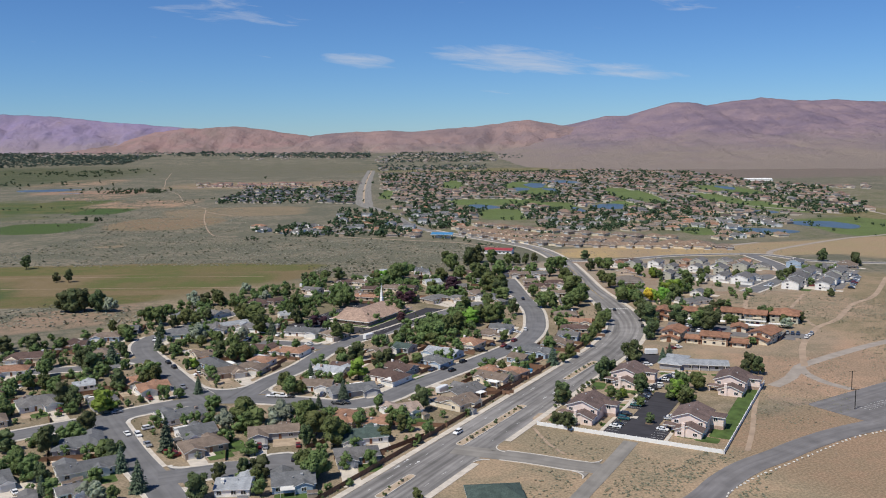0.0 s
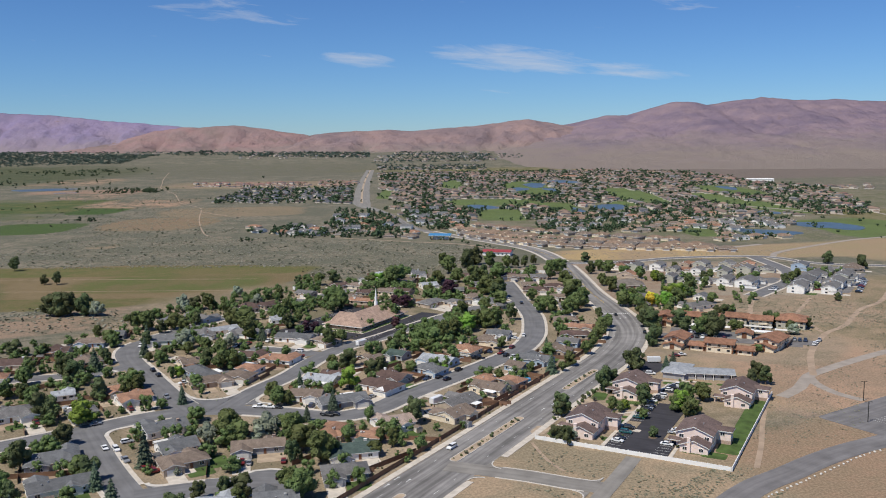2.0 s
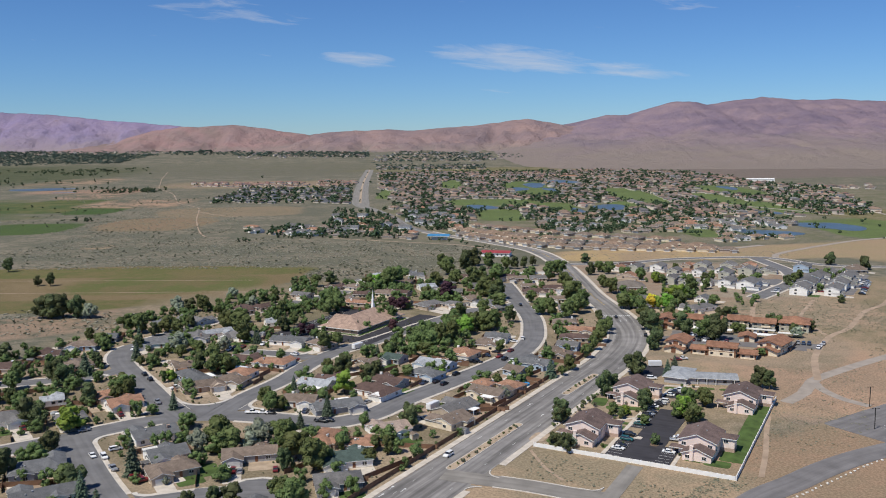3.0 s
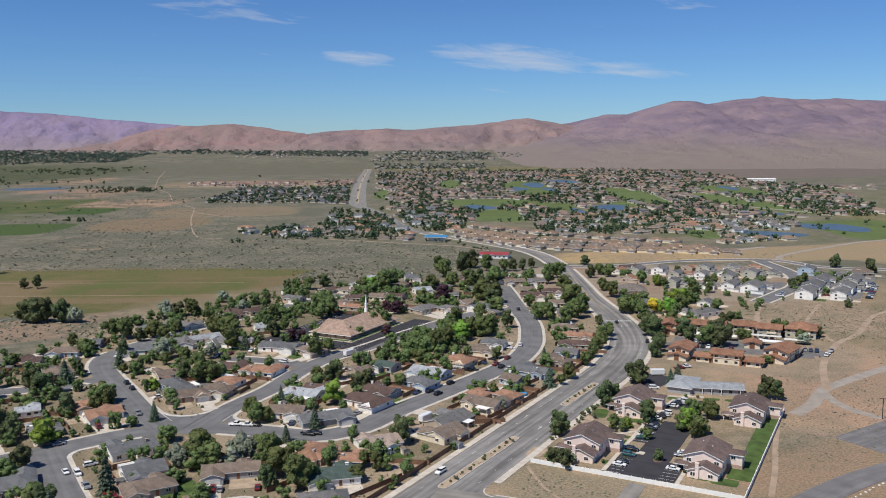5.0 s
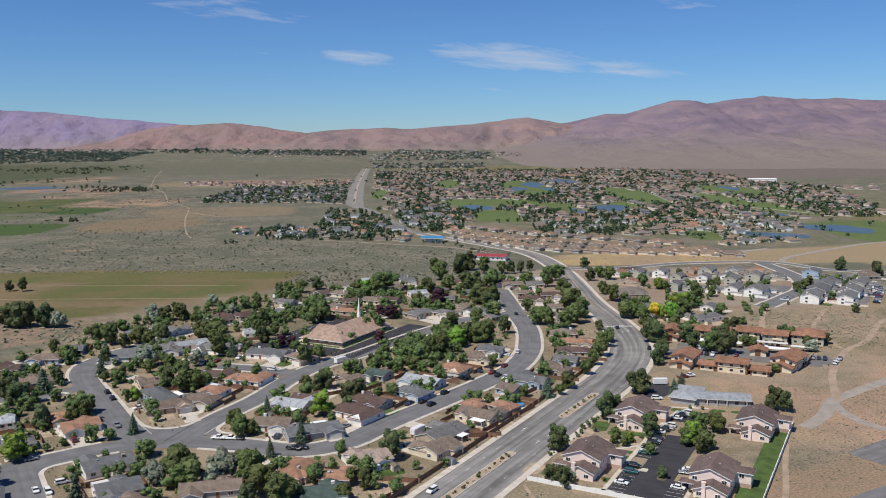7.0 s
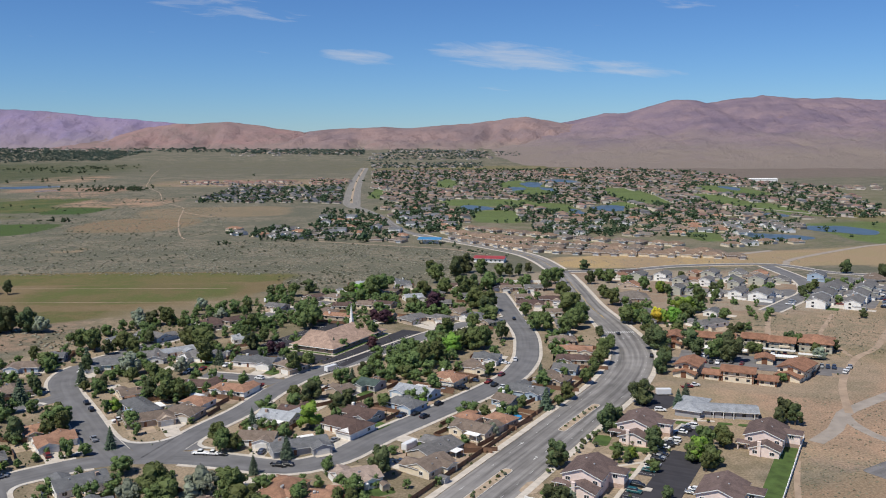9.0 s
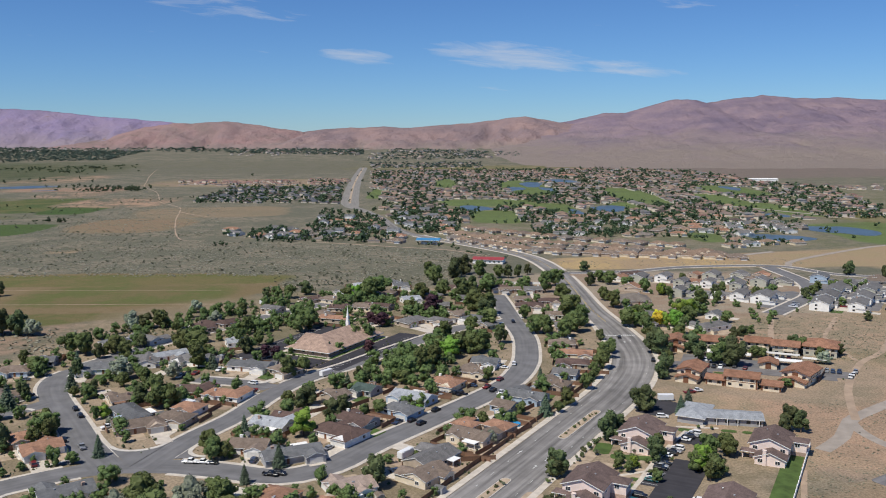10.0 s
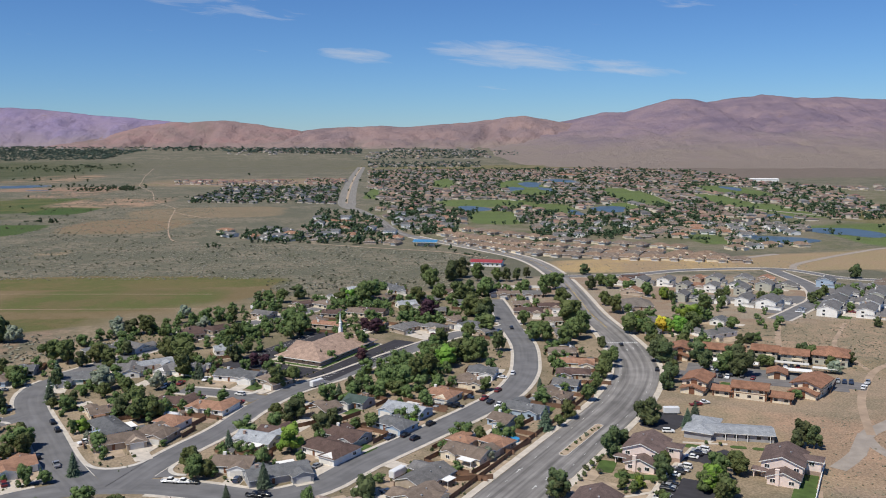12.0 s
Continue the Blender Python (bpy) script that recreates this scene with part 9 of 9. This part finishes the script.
for x_, y_, n, spread, h in ((-660, 1860, 40, 45, 9), (-630, 1900, 20, 25, 10), (-1150, 3000, 30, 60, 11), (-1087, 2692, 14, 30, 10), (-1285, 2905, 50, 130, 10), (-500, 1225, 10, 12, 7), (-212, 972, 4, 4, 6.5), (-1100, 2200, 40, 130, 9), (-1000, 1700, 20, 130, 7),
                             (-700, 1400, 16, 90, 5), (-420, 1600, 20, 70, 4), (-1500, 2500, 60, 260, 9), (-760, 1980, 20, 60, 7)):
    lone += [(x_ + rng.gauss(0, spread), y_ + rng.gauss(0, spread * 0.5), h * rng.uniform(0.7, 1.2), h * rng.uniform(0.6, 1.1)) for _ in range(n)]
scatter("meadow_trees", lone, CLUMPS, LEAVES["far"], "dark trees and thickets in the meadows", "trees")

HOUSE_SPOTS = [tuple(o.matrix_basis.translation[:2]) for o in scene.objects if o.parent is None and o.name.split(".")[0] in ("house", "condominium", "apartment_building", "church", "care_home", "roadside_hall", "corner_building")]


def open_ground(x, y, gap=10.0):
    return clear_of_roads(x, y, 1.5) and all((x - a) ** 2 + (y - b) ** 2 > gap * gap for a, b in HOUSE_SPOTS)


def off_tracks(x, y):
    u, v = (x - 37) * cb + (y - 335) * sb, (y - 335) * cb - (x - 37) * sb
    return not (-1 < u < 73 and -1 < v < 104) and open_ground(x, y) and all(np.min((line[:, 0] - x) ** 2 + (line[:, 1] - y) ** 2) > (w / 2 + 0.3) ** 2 for line, w in TRACK_LINES)


def in_drifts(x, y):
    """Sage grows in drifts, with bare ground between them."""
    drift = noise.fractal(Vector((x / 34, y / 34, 2.0)), 0.8, 2.1, 4)
    return drift > rng.uniform(-0.75, 0.25) and off_tracks(x, y)


sage = []
for corners, n, lo, hi in ((((12, 240), (70, 215), (108, 268), (37, 330)), 3300, 0.3, 0.95), (((60, 270), (95, 262), (125, 300), (96, 306)), 1200, 0.3, 0.95), (((100, 315), (160, 330), (210, 440), (150, 410)), 1500, 0.25, 0.8), (((180, 500), (280, 520), (330, 600), (190, 600)), 2600, 0.3, 1.1), (((200, 380), (330, 420), (340, 560), (230, 490)), 2600, 0.3, 1.0),
                           (((-460, 780), (-120, 780), (-40, 960), (-420, 1060)), 6500, 0.5, 1.5), (((-120, 720), (20, 740), (60, 900), (-60, 960)), 2600, 0.5, 1.5), (((-330, 530), (-190, 520), (-150, 580), (-280, 600)), 700, 0.5, 1.4),
                           (((200, 380), (420, 420), (450, 720), (330, 650)), 3500, 0.4, 1.1), (((200, 590), (290, 600), (330, 660), (215, 640)), 400, 0.4, 1.1), (((-480, 1060), (-240, 1060), (-330, 1480), (-480, 1500)), 1300, 0.8, 1.8),
                           (((-700, 1620), (-450, 1480), (-600, 2050), (-900, 2100)), 500, 1.2, 2.6), (((110, 420), (200, 430), (215, 445), (120, 440)), 160, 0.3, 0.8), (((115, 800), (330, 830), (330, 860), (105, 850)), 300, 0.4, 1.0)):
    sage += [(x, y, w, h * 0.62) for x, y, w, h in in_quad(corners, n, lo, hi, in_drifts, 1.9)]
tall = []
for corners, n, lo, hi in ((((-460, 790), (-120, 790), (-40, 960), (-420, 1060)), 520, 0.9, 2.6), (((-120, 720), (20, 740), (60, 900), (-60, 960)), 170, 0.9, 2.8), (((-420, 1040), (-240, 1040), (-260, 1100), (-440, 1110)), 90, 1, 3),
                           (((-330, 530), (-190, 520), (-150, 590), (-280, 600)), 150, 0.9, 2.4), (((-600, 1200), (-440, 1060), (-460, 1480), (-600, 1560)), 120, 1.2, 3.2), (((-112, 668), (-60, 720), (-60, 800), (-125, 790)), 130, 0.9, 2.6)):
    tall += in_quad(corners, n, lo, hi, off_tracks, 1.5)
scatter("meadow_bushes", tall, SPRIGS, LEAVES["scrub"], "dark green bushes standing in the sage flat", "shrubs")
TUFTS = [leafy_shape(s, 1, 9, 0.5) for s in (71, 72, 73)]
bush = [clump_shape(s) for s in (61, 62)]
scatter("sagebrush", [q for q in sage if q[1] < 700 and q[0] > 0], TUFTS, LEAVES["sage"], "grey-green sagebrush over the dry ground", "shrubs")
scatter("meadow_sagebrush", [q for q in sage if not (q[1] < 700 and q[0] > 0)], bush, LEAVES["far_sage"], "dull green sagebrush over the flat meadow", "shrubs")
shrubs = in_quad(((-230, 330), (-20, 250), (110, 560), (-190, 560)), 1500, 0.5, 1.9, lambda x, y: open_ground(x, y, 7.5))
shrubs += in_quad(((-190, 560), (60, 600), (60, 720), (-120, 640)), 900, 0.7, 2.6, lambda x, y: open_ground(x, y, 7.5))
shrubs += in_quad(((110, 480), (240, 470), (330, 740), (130, 740)), 110, 0.5, 1.6, lambda x, y: open_ground(x, y, 8.5))
shrubs += in_quad(((-240, 330), (-20, 250), (110, 560), (-200, 560)), 600, 1.2, 2.8, lambda x, y: open_ground(x, y, 8.0))
pale = in_quad(((-230, 330), (-20, 250), (110, 560), (-190, 560)), 900, 0.35, 1.2, lambda x, y: open_ground(x, y, 7.5))
scatter("dry_garden_shrubs", pale, TUFTS, LEAVES["silver"], "small grey-green drought shrubs in the yards", "shrubs")
scatter("garden_shrubs", shrubs, TUFTS, LEAVES["dark"], "clipped and loose green garden shrubs", "shrubs")
more = in_quad(((-230, 330), (-20, 250), (110, 560), (-190, 560)), 330, 2.6, 8.0, lambda x, y: open_ground(x, y, 7.2))
more += in_quad(((-190, 560), (60, 600), (80, 740), (-120, 660)), 330, 3.2, 9.0, lambda x, y: open_ground(x, y, 7.2))
more += in_quad(((-250, 300), (-110, 330), (-100, 420), (-240, 500)), 170, 2.8, 8, lambda x, y: open_ground(x, y, 7.2))
more += in_quad(((-245, 380), (-130, 360), (-140, 480), (-225, 500)), 60, 2.5, 6.5, lambda x, y: open_ground(x, y, 8))
more += in_quad(((-52, 455), (8, 470), (34, 560), (-12, 548)), 75, 4.5, 11, lambda x, y: open_ground(x, y, 7))
more += in_quad(((-135, 515), (-62, 560), (-85, 640), (-152, 590)), 55, 4, 9, lambda x, y: open_ground(x, y, 8) and math.hypot(x + 46, y - 549) > 42)
more += in_quad(((120, 560), (200, 560), (320, 760), (130, 760)), 70, 3, 7, lambda x, y: open_ground(x, y, 9))
for x_, y_, turn_, L_, W_ in YARDS:
    if y_ < 720:
        for _ in range(rng.choice((1, 2, 2))):
            px, py, h_ = x_ + rng.uniform(-0.6, 0.6) * L_, y_ + W_ / 2 + rng.uniform(3.5, 8), rng.uniform(3.5, 8.5)
            if open_ground(px, py, 6.5):
                more.append((px, py, h_ * rng.uniform(0.8, 1.15), h_))
scatter("garden_trees", more, CROWNS, LEAVES["green"], "green trees between the houses", "trees")
